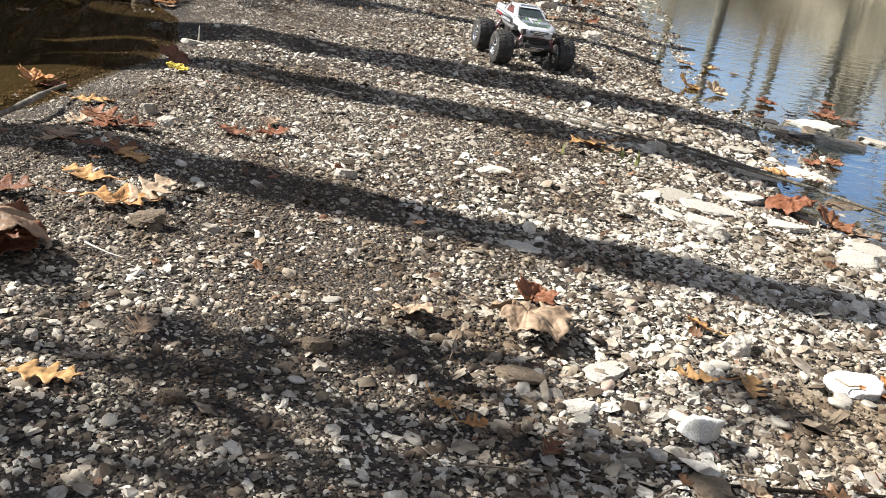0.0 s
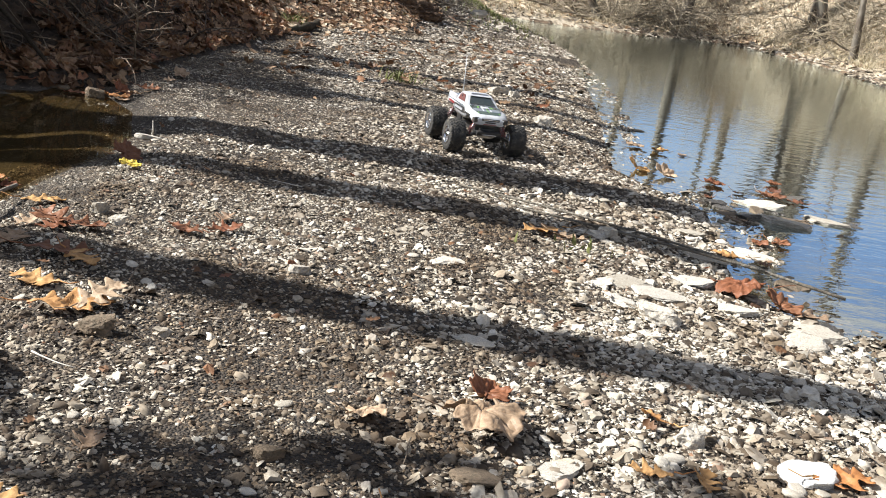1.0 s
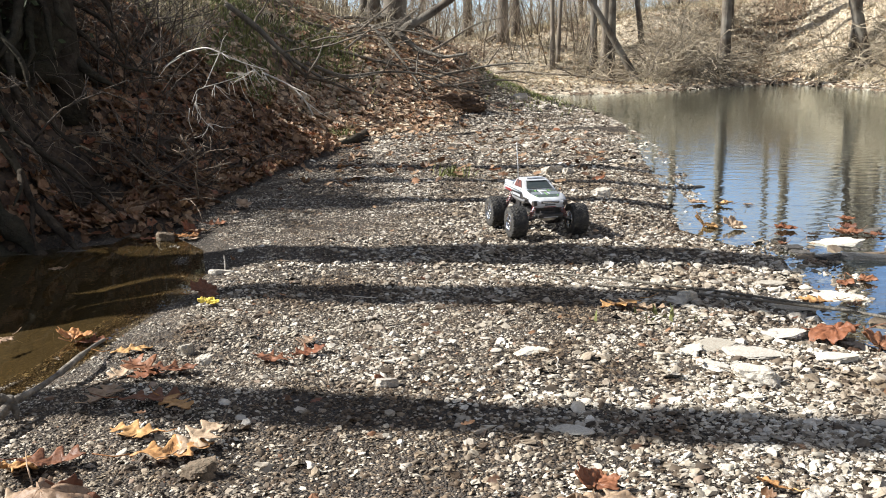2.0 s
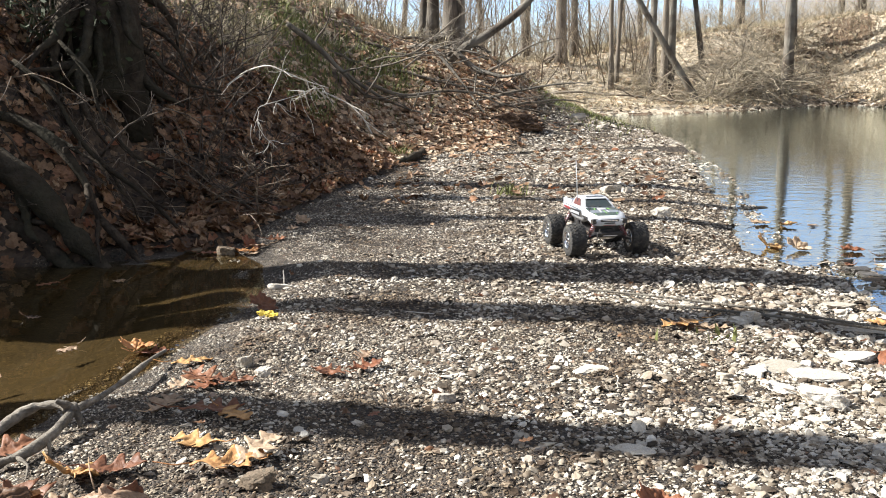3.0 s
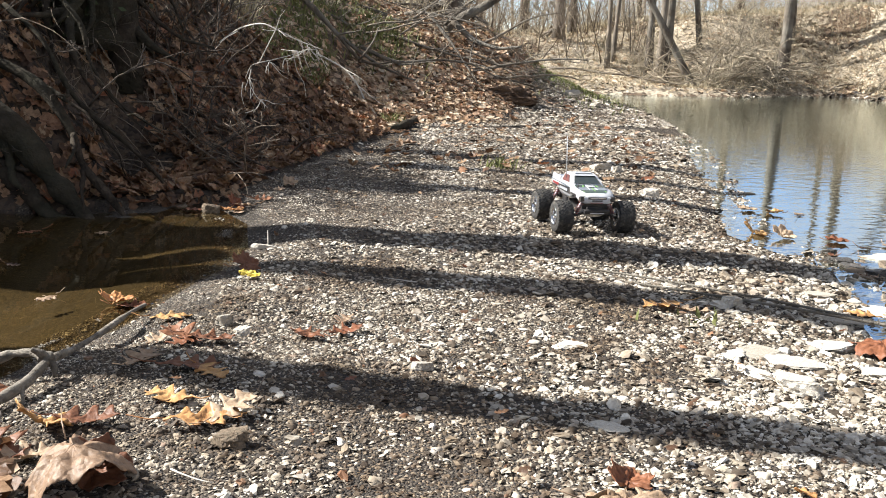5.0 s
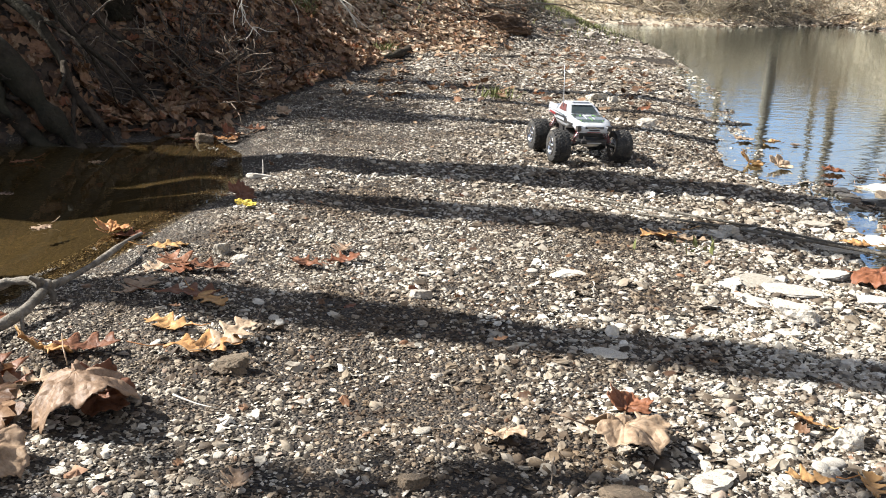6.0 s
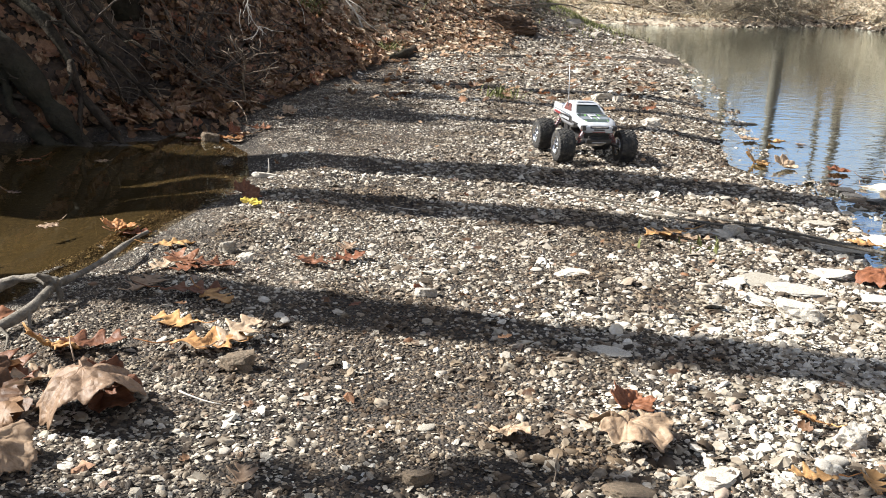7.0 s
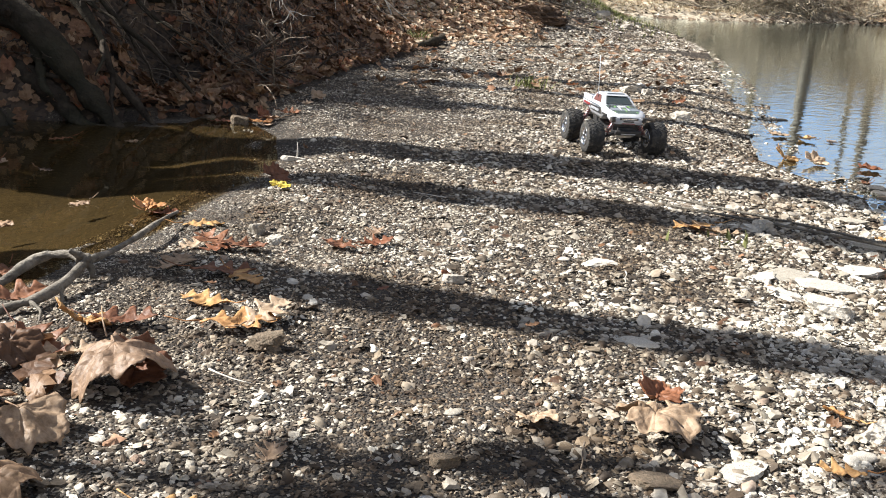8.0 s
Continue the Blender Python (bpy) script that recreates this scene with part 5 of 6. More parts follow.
def leaf_mesh(kind, length, curl, fold, seed, material):
    """One leaf lying along x with its stalk, lobed, curled and creased."""
    r = np.random.default_rng(seed)
    if kind == "oak":
        ns, nu = 44, 7
        s = np.linspace(0, 1, ns)
        u = np.linspace(-1, 1, nu)
        S, U = np.meshgrid(s, u, indexing="ij")
        w = 0.36 * length * np.maximum(oak_width(S + 0.012 * np.sign(U), 3.6), 0.02)
        x, y = S * length + np.abs(U) * w * 0.3, U * w
        i, j = np.meshgrid(np.arange(ns - 1), np.arange(nu - 1), indexing="ij")
        p = (i * nu + j).ravel()
        f = np.stack([p, p + nu, p + nu + 1, p + 1], -1)
    else:
        na, nr = 120, 13
        a = np.linspace(-np.pi, np.pi, na, endpoint=False)
        lobe = (0.86, 0.68)[kind == "star"] + (0.14, 0.32)[kind == "star"] * np.maximum.reduce([np.exp(-((a - c) / wd) ** 2) * h for c, wd, h in ((0, 0.36, 1.0), (0.95, 0.34, 0.92), (-0.95, 0.34, 0.92), (1.95, 0.36, 0.62), (-1.95, 0.36, 0.62))])
        lobe *= 1 + 0.035 * np.sin(a * 17 + r.random() * 6) + 0.015 * r.normal(0, 1, na)
        lobe *= 1 - 0.55 * np.exp(-((np.abs(a) - np.pi) / 0.25) ** 2)
        rr = np.linspace(0.03, 1, nr)
        A, R = np.meshgrid(a, rr, indexing="ij")
        x, y = (0.45 + 0.55 * R * lobe[:, None] * np.cos(A)) * length, 0.55 * R * lobe[:, None] * np.sin(A) * length
        i, j = np.meshgrid(np.arange(na), np.arange(nr - 1), indexing="ij")
        p, q = (i * nr + j).ravel(), (((i + 1) % na) * nr + j).ravel()
        f = np.stack([p, q, q + 1, p + 1], -1)
    z = 0.42 * (curl * (y / length) ** 2 * length * 2.2 + curl * 0.7 * ((x / length - 0.5) ** 2) * length * 1.6 + fold * np.abs(y) * 0.55)
    z = z + 0.05 * length * value_noise(x / length, y / length, 4.2, seed) + 0.028 * length * value_noise(x / length, y / length, 11, seed + 3)
    if kind != "oak":
        for c in (0, 0.95, -0.95, 1.95, -1.95):
            z = z - 0.04 * length * np.exp(-((A - c) / 0.09) ** 2) * np.sqrt(R)
        z = z + (0.06 if kind == "star" else 0.085) * length * np.abs(np.sin(A * 3.3 + 0.8)) * R - 0.05 * length * np.exp(-((A - r.uniform(-2, 2)) / 0.3) ** 2) * R ** 2 + 0.02 * length * value_noise(A * 2.2, R * 2, 2.0, seed + 8) * R + 0.012 * length * value_noise(x / length, y / length, 21, seed + 5)
    else:
        z = z - 0.02 * length * np.exp(-(U / 0.25) ** 2)
    v = np.stack([x - 0.45 * length, y, z], -1).reshape(-1, 3)
    return mesh_of("leaf", v, f, material, True)


def fallen_leaf(x, y, length, heading, kind, material, label, curl=0.25, fold=0.0, tilt=(0, 0), lift=0.008, seed=0, z=None, group="fallen leaves"):
    me = leaf_mesh(kind, length, curl, fold, seed, material)
    ob = new("fallen_leaf", me)
    th = ob.modifiers.new("thickness", "SOLIDIFY")
    th.thickness = 0.0009
    base = float(land(x, y)) if z is None else z
    low = min((Matrix.Rotation(radians(tilt[0]), 3, "X") @ Matrix.Rotation(radians(tilt[1]), 3, "Y") @ v.co).z for v in me.vertices)
    ob.matrix_world = pose(x, y, base + lift - low * 0.8, tilt[0], tilt[1], heading)
    s = Soup()
    s.tube([(-0.44 * length, 0, 0.1 * length * curl + 0.004), (-0.62 * length, 0.02 * length, 0.008), (-0.85 * length, 0.07 * length, 0.02)], [0.0018, 0.0013, 0.0011], 5)
    child("stalk", s.mesh("stalk", material), ob)
    return tagged(ob, label, "leaf", group)


def lay_leaf(seed, x, y, length, heading, kind, material, label, curl, fold, tilt):
    """A leaf on the gravel, or afloat where the plan has water."""
    wet = inside(CREEK, np.array([x]), np.array([y]))[0] or inside(POOL, np.array([x]), np.array([y]))[0]
    fallen_leaf(x, y, length, heading, kind, material, label, curl, fold, tilt, 0.004 if wet else 0.010, seed, WATER_Z if wet else None)


lay_leaf(11, -0.40, 1.86, 0.17, 25, "oak", M_LEAF_ORANGE, "orange-tan lobed oak leaf on the gravel", 0.25, 0.2, (0, 0))
lay_leaf(12, -0.35, 1.90, 0.13, 60, "oak", M_LEAF_TAN, "pale tan oak leaf on another leaf", 0.3, 0.2, (5, -10))
lay_leaf(13, -0.49, 1.98, 0.12, 160, "oak", M_LEAF_ORANGE, "small orange oak leaf on the gravel", 0.35, 0.2, (0, 0))
lay_leaf(14, -0.50, 2.15, 0.15, 10, "oak", M_LEAF_RED, "rust-coloured oak leaf with an upright stalk", 0.3, 0.3, (0, 0))
lay_leaf(15, -0.44, 2.12, 0.11, -40, "oak", M_LEAF_ORANGE, "orange oak leaf on the gravel", 0.3, 0.2, (0, 0))
lay_leaf(16, -0.62, 2.20, 0.13, 80, "oak", M_LEAF_TAN, "dull tan oak leaf in shade", 0.25, 0.1, (0, 0))
lay_leaf(17, -0.57, 2.42, 0.15, 130, "oak", M_LEAF_RED, "red-brown oak leaf on wet gravel", 0.5, 0.3, (0, 0))
lay_leaf(18, -0.50, 2.38, 0.13, 20, "oak", M_LEAF_RED, "red-brown oak leaf on wet gravel", 0.5, 0.3, (0, 8))
lay_leaf(19, -0.63, 2.40, 0.10, 70, "oak", M_LEAF_TAN, "small tan oak leaf on gravel", 0.4, 0.2, (0, 0))
lay_leaf(20, -0.66, 2.64, 0.12, 30, "oak", M_LEAF_ORANGE, "orange-tan oak leaf near the pool", 0.4, 0.2, (0, 0))
lay_leaf(21, -0.55, 2.36, 0.10, 220, "oak", M_LEAF_RED, "rust oak leaf on gravel", 0.5, 0.3, (0, 0))
lay_leaf(22, -0.87, 2.84, 0.11, 100, "star", M_LEAF_ORANGE, "bright orange crumpled leaf at the pool edge", 0.6, 0.3, (8, 0))
lay_leaf(23, -0.82, 2.82, 0.10, 20, "oak", M_LEAF_RED, "rust oak leaf on the pool edge", 0.5, 0.2, (0, 0))
lay_leaf(24, -0.51, 3.06, 0.07, 70, "star", M_LEAF_YELLOW, "small bright yellow leaf on dark gravel", 0.3, 0.1, (12, 0))
lay_leaf(25, -0.56, 3.26, 0.11, 50, "star", M_LEAF_RED, "brown leaf standing at the pool tip", 0.6, 0.2, (30, 0))
lay_leaf(26, -0.25, 2.47, 0.11, 150, "oak", M_LEAF_RED, "dark rust oak leaf on gravel", 0.6, 0.4, (0, 0))
lay_leaf(27, -0.16, 2.53, 0.11, 40, "oak", M_LEAF_RED, "dark rust oak leaf on gravel", 0.6, 0.4, (0, 0))
lay_leaf(28, -0.17, 2.63, 0.09, 80, "oak", M_LEAF_TAN, "curled tan oak leaf", 0.7, 0.4, (0, 0))
lay_leaf(29, 0.81, 2.90, 0.15, 200, "oak", M_LEAF_ORANGE, "orange oak leaf on pale gravel", 0.4, 0.3, (0, 0))
lay_leaf(30, 0.88, 2.86, 0.11, -20, "oak", M_LEAF_TAN, "tan oak leaf on pale gravel", 0.4, 0.3, (0, 0))
lay_leaf(31, -1.00, 4.40, 0.10, 10, "oak", M_LEAF_RED, "rust leaf floating at the pool edge", 0.2, 0.1, (0, 0))
lay_leaf(32, -0.81, 4.40, 0.10, 110, "star", M_LEAF_ORANGE, "orange leaf floating at the pool edge", 0.2, 0.1, (0, 0))
lay_leaf(33, -0.76, 4.47, 0.10, 200, "oak", M_LEAF_TAN, "pale leaf heaped at the pool edge", 0.6, 0.3, (10, 0))
lay_leaf(34, -0.82, 4.50, 0.11, 80, "star", M_LEAF_RED, "rust leaf heaped at the pool edge", 0.7, 0.2, (35, 0))
lay_leaf(35, -0.71, 4.56, 0.10, 10, "oak", M_LEAF_RED, "rust leaf heaped at the pool edge", 0.6, 0.4, (15, 0))
lay_leaf(36, -0.78, 4.36, 0.07, 60, "oak", M_LEAF_TAN, "pale leaf heaped at the pool edge", 0.5, 0.2, (0, 0))
lay_leaf(78, -0.66, 4.80, 0.07, 40, "oak", M_LEAF_TAN, "pale leaf at the foot of the bank", 0.5, 0.3, (10, 0))
lay_leaf(79, -0.64, 5.02, 0.09, 10, "star", M_LEAF_TAN, "pale leaf at the foot of the bank", 0.5, 0.3, (25, 0))
lay_leaf(80, -0.88, 4.47, 0.09, 150, "oak", M_LEAF_ORANGE, "orange leaf heaped beside a mossy stone", 0.6, 0.3, (20, 0))
lay_leaf(37, -0.555, 1.57, 0.18, -60, "broad", M_LEAF_TAN, "large crumpled tan sycamore leaf", -1.1, -1.35, (8, -4))
lay_leaf(38, -0.635, 1.36, 0.14, 55, "broad", M_LEAF_TAN, "tan sycamore leaf folded along its rib", -0.5, -1.7, (0, 6))
lay_leaf(39, -0.61, 1.19, 0.13, 20, "star", M_LITTER, "dull brown sycamore leaf", -0.8, -0.5, (0, 0))
lay_leaf(40, -0.76, 1.62, 0.13, 60, "star", M_LITTER, "dull brown leaf in shade", -0.5, -0.3, (20, 10))
lay_leaf(41, -0.74, 1.44, 0.13, 160, "star", M_LITTER, "dull brown leaf in shade", 0.5, 0.3, (25, 0))
lay_leaf(42, -0.70, 1.80, 0.12, 120, "star", M_LEAF_ORANGE, "bright orange leaf against the driftwood", 0.7, 0.3, (25, 10))
lay_leaf(43, -0.63, 1.84, 0.13, 10, "oak", M_LEAF_RED, "rust oak leaf against the driftwood", 0.5, 0.3, (0, 0))
lay_leaf(44, -0.74, 1.70, 0.14, -30, "oak", M_LEAF_RED, "rust oak leaf against the driftwood", 0.5, 0.3, (10, 10))
lay_leaf(45, -0.66, 1.67, 0.12, 200, "oak", M_LEAF_TAN, "curled tan leaf in shade", 0.8, 0.4, (0, 0))
lay_leaf(46, -0.90, 1.98, 0.14, 50, "oak", M_LEAF_RED, "rust leaf caught on the driftwood", 0.4, 0.2, (10, 0))
lay_leaf(47, -0.24, 1.33, 0.07, 90, "oak", M_LEAF_TAN, "small curled tan leaf on gravel", 0.9, 0.5, (0, 0))
lay_leaf(48, 0.39, 1.51, 0.15, 10, "broad", M_LEAF_TAN, "broad curled tan leaf on gravel", -0.5, -0.55, (-8, 0))
lay_leaf(49, 0.42, 1.62, 0.09, 70, "star", M_LITTER, "curled brown leaf on gravel", 0.9, 0.4, (10, 0))
lay_leaf(50, 0.43, 1.56, 0.09, 200, "oak", M_LEAF_TAN, "curled tan-brown leaf on gravel", 0.9, 0.6, (0, 10))
lay_leaf(51, 0.185, 1.49, 0.075, 20, "broad", M_LEAF_TAN, "square torn brown leaf on gravel", -0.2, 0.0, (-20, 0))
lay_leaf(52, 0.265, 1.165, 0.042, 20, "oak", M_LEAF_ORANGE, "rust leaf in dappled shade", 1.0, 0.6, (12, 0))
lay_leaf(53, 0.395, 1.165, 0.05, 85, "oak", M_LEAF_TAN, "crumpled tan leaf in dappled shade", 1.2, 0.9, (30, 0))
lay_leaf(54, 0.37, 1.115, 0.05, 60, "oak", M_LEAF_RED, "crumpled rust leaf in dappled shade", 1.1, 0.7, (0, 0))
lay_leaf(75, 0.655, 1.065, 0.042, 15, "broad", M_LEAF_TAN, "torn pale brown leaf beside a stick", 0.5, 0.5, (0, 10))
lay_leaf(76, 0.78, 1.085, 0.055, 5, "oak", M_LITTER, "dark crumpled leaf beside a stick", 0.5, 0.5, (0, 0))
lay_leaf(77, 0.90, 1.115, 0.05, -15, "oak", M_LEAF_RED, "rust crumpled leaf beside a stick", 0.5, 0.5, (8, 0))
lay_leaf(55, 0.22, 1.21, 0.042, -40, "oak", M_LEAF_ORANGE, "small rust leaf in shade", 0.6, 0.3, (0, 0))
lay_leaf(56, 0.76, 1.61, 0.08, 120, "oak", M_LEAF_ORANGE, "small orange leaf on pale gravel", 0.5, 0.3, (20, 0))
lay_leaf(57, 0.77, 1.38, 0.08, 70, "oak", M_LEAF_ORANGE, "small curled orange leaf on pale gravel", 0.7, 0.4, (20, 0))
lay_leaf(58, 0.68, 1.40, 0.08, 170, "oak", M_LEAF_ORANGE, "small curled orange leaf on pale gravel", 0.7, 0.4, (0, 0))
lay_leaf(59, 1.05, 1.44, 0.13, 10, "oak", M_LEAF_ORANGE, "orange leaf beside white stones", 0.5, 0.3, (0, 0))
lay_leaf(60, -0.34, 1.17, 0.10, 0, "oak", M_LEAF_ORANGE, "flat orange leaf on gravel", 0.3, 0.2, (0, 0))
lay_leaf(61, -0.53, 1.60, 0.12, 30, "star", M_LEAF_RED, "dark red-brown leaf on gravel", 0.6, 0.3, (30, 0))
lay_leaf(62, 1.35, 2.58, 0.18, 140, "star", M_LITTER, "large folded brown leaf at the water", -0.6, -0.5, (0, 8))
lay_leaf(63, 1.44, 2.50, 0.13, 60, "star", M_LEAF_RED, "dark leaf at the water", 0.7, 0.4, (20, 0))
lay_leaf(64, 1.50, 2.46, 0.15, -20, "oak", M_LEAF_TAN, "tan leaf at the water", 0.3, 0.2, (0, 0))
lay_leaf(65, 1.60, 4.42, 0.13, 70, "star", M_LEAF_ORANGE, "bright orange leaf at the water's edge", 0.8, 0.4, (28, 0))
lay_leaf(66, 1.72, 4.36, 0.12, 20, "star", M_LEAF_TAN, "pale leaf at the water's edge", 0.7, 0.3, (20, 0))
lay_leaf(67, 1.80, 5.10, 0.11, 20, "star", M_LEAF_TAN, "pale leaf floating on the creek", 0.3, 0.1, (0, 0))
lay_leaf(68, 1.93, 5.02, 0.10, 120, "star", M_LEAF_ORANGE, "orange leaf floating on the creek", 0.2, 0.1, (0, 0))
lay_leaf(69, 2.05, 5.00, 0.09, 60, "oak", M_LEAF_TAN, "tan leaf floating on the creek", 0.2, 0.1, (0, 0))
lay_leaf(70, 1.95, 4.30, 0.11, 20, "star", M_LEAF_RED, "rust leaf at the water's edge", 0.4, 0.2, (0, 0))
lay_leaf(71, 2.18, 4.15, 0.13, 80, "star", M_LEAF_RED, "rust leaf on stones at the water", 0.4, 0.2, (0, 0))
lay_leaf(72, 2.30, 4.12, 0.11, 160, "oak", M_LEAF_RED, "rust leaf on stones at the water", 0.4, 0.2, (0, 0))
lay_leaf(73, 1.50, 3.02, 0.12, 160, "oak", M_LEAF_ORANGE, "orange leaf among wet stones", 0.4, 0.2, (0, 0))
lay_leaf(74, -0.06, 7.25, 0.16, 10, "star", M_LEAF_TAN, "pale leaf at the foot of the bank", 0.4, 0.2, (0, 0))
own = np.random.default_rng(87)
for k in range(13):
    x, y = own.uniform(-1.7, -0.85), own.uniform(2.2, 4.25)
    if not inside(POOL, np.array([x]), np.array([y]))[0]:
        continue
    fallen_leaf(x, y, own.uniform(0.05, 0.11), own.uniform(0, 360), "oak" if k % 2 else "star", (M_LITTER, M_LEAF_RED, M_LEAF_TAN)[k % 3], ("brown leaf floating on the pool", "rust leaf floating on the pool", "pale leaf floating on the pool")[k % 3],
                own.uniform(0.05, 0.3), 0.1, (0, 0), 0.003, 400 + k, WATER_Z)
own = np.random.default_rng(88)
for k in range(16):
    x = own.uniform(1.55, 2.35)
    y = float(np.interp(x, [1.5, 1.7, 1.95, 2.4], [2.75, 3.2, 4.0, 4.3])) + own.normal(0.12, 0.22)
    wet = inside(CREEK, np.array([x]), np.array([y]))[0]
    fallen_leaf(x, y, own.uniform(0.04, 0.08), own.uniform(0, 360), "oak" if k % 3 else "star", (M_LEAF_RED, M_LITTER, M_LEAF_TAN)[k % 3], ("wet rust leaf drifted in the shallows", "wet brown leaf drifted in the shallows", "pale leaf drifted in the shallows")[k % 3],
                own.uniform(0.1, 0.5), 0.2, (own.normal(0, 6), own.normal(0, 6)), 0.004, 300 + k, WATER_Z if wet else None)


def scatter_leaves(name, x, y, size, material, label, tilt=0.35, lift=0.01, far=False):
    """Many small curled leaves in one heap."""
    n = len(x)
    s = np.array([0, 0.14, 0.3, 0.46, 0.62, 0.78, 1.0])
    w = np.array([0.02, 0.2, 0.13, 0.32, 0.16, 0.27, 0.01])
    if far:
        s, w = np.array([0, 0.2, 0.5, 0.8, 1.0]), np.array([0.02, 0.2, 0.28, 0.22, 0.01])
    tv = np.concatenate([[(a, -b, 0), (a, 0, 0), (a, b, 0)] for a, b in zip(s - 0.5, w)])
    tf = []
    for i in range(len(s) - 1):
        for j in range(2):
            p = i * 3 + j
            tf += [(p, p + 3, p + 4), (p, p + 4, p + 1)]
    tf = np.array(tf)
    v = np.repeat(tv[None], n, 0)
    cu = rng.normal(0.3, 0.6, n)[:, None]
    v[:, :, 2] = cu * (v[:, :, 0] ** 2 * 0.9 + v[:, :, 1] ** 2 * 3.0) + rng.normal(0, 0.03, v.shape[:2])
    v[:, :, 1] *= rng.uniform(0.8, 1.5, n)[:, None]
    v *= (size * rng.uniform(0.65, 1.3, n))[:, None, None]
    e = 0.06
    z = land(x, y)
    nx, ny = -(land(x + e, y) - z) / e, -(land(x, y + e) - z) / e
    nrm = np.stack([nx + rng.normal(0, tilt, n), ny + rng.normal(0, tilt, n), np.ones(n)], -1)
    nrm /= np.linalg.norm(nrm, axis=1)[:, None]
    a = rng.random(n) * 2 * np.pi
    t = np.stack([np.cos(a), np.sin(a), np.zeros(n)], -1)
    t -= nrm * (t * nrm).sum(1)[:, None]
    t /= np.linalg.norm(t, axis=1)[:, None]
    b = np.cross(nrm, t)
    out = v[:, :, 0:1] * t[:, None] + v[:, :, 1:2] * b[:, None] + v[:, :, 2:3] * nrm[:, None]
    out += np.stack([x, y, z + lift + rng.random(n) * 0.03], -1)[:, None]
    f = (tf[None] + (np.arange(n) * len(tv))[:, None, None]).reshape(-1, 3)
    return tagged(new(name, mesh_of(name, out.reshape(-1, 3), f, material, True)), label, "leaves", kind="stuff")


def on_bank(n, y0, y1, d0, d1):
    y = rng.uniform(y0, y1, n)
    return np.interp(y, FOOT_Y, FOOT_X) - rng.uniform(d0, d1, n), y


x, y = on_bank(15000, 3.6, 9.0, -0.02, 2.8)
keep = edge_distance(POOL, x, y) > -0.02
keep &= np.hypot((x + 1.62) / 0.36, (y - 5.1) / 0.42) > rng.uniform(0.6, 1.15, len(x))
scatter_leaves("leaf_litter", x[keep], y[keep], 0.074, M_LITTER, "dense brown leaf litter, darkened for the shaded bank", 0.45)
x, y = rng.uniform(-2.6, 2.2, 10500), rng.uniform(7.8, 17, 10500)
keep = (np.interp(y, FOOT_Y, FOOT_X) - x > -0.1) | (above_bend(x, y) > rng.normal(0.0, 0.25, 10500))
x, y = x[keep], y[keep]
scatter_leaves("leaf_litter", x, y, 0.078, M_LITTER_SUNLIT, "rust and tan leaf litter at the bend, lightened for sun", 0.4, far=True)
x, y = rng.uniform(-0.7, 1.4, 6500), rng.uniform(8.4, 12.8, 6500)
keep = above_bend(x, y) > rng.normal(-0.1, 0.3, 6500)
scatter_leaves("leaf_litter", x[keep], y[keep], 0.07, M_LITTER_SUNLIT, "pale and rust leaves heaped at the bend, lightened for sun", 0.35, far=True)
x, y = on_bank(6000, -3.5, 3.6, -0.05, 2.6)
keep = edge_distance(POOL, x, y) > 0
scatter_leaves("leaf_litter", x[keep], y[keep], 0.09, M_LITTER, "brown leaf litter on the bank by the pool", 0.45)
x, y = rng.uniform(-0.98, -0.64, 26), rng.uniform(1.2, 1.8, 26)
scatter_leaves("leaf_litter", x, y, 0.09, M_LITTER, "drift of brown leaves against the driftwood", 0.28)
x, y = on_bank(480, 5.6, 14.5, -2.2, -0.05)
scatter_leaves("leaf_litter", x, y, 0.07, M_LITTER, "scattered small brown leaves on the far gravel", 0.3)
x, y = rng.uniform(-0.6, 1.4, 90), rng.uniform(1.0, 5.0, 90)
scatter_leaves("leaf_scraps", x, y, 0.028, M_LITTER, "scraps of brown leaf on the gravel", 0.3)
x, y = rng.uniform(-3, 13, 8000), rng.uniform(16.8, 25, 8000)
keep = edge_distance(CREEK, x, y) > 0.15
scatter_leaves("leaf_litter", x[keep], y[keep], 0.09, M_LITTER_DRY, "pale dry leaf litter on the far shore", 0.4, far=True)


# ---- grass and green growth ----
def blades(name, x, y, h, material, label, width=0.006, category="grass", lean=0.45):
    n = len(x)
    z = land(x, y)
    a = rng.random(n) * 2 * np.pi
    hh = h * rng.uniform(0.5, 1.3, n)
    lean_x, lean_y = rng.normal(0, lean, n) * hh, rng.normal(0, lean, n) * hh
    w = np.stack([np.cos(a), np.sin(a), np.zeros(n)], -1) * width
    p = np.stack([x, y, z - 0.01], -1)
    m1 = p + np.stack([lean_x * 0.35, lean_y * 0.35, hh * 0.6], -1)
    tip = p + np.stack([lean_x, lean_y, hh * 0.95], -1)
    v = np.stack([p - w, p + w, m1 + w * 0.7, m1 - w * 0.7, tip], 1).reshape(-1, 3)
    f = (np.array([(0, 1, 2), (0, 2, 3), (3, 2, 4)])[None] + (np.arange(n) * 5)[:, None, None]).reshape(-1, 3)
    return tagged(new(name, mesh_of(name, v, f, material)), label, category, kind="stuff")


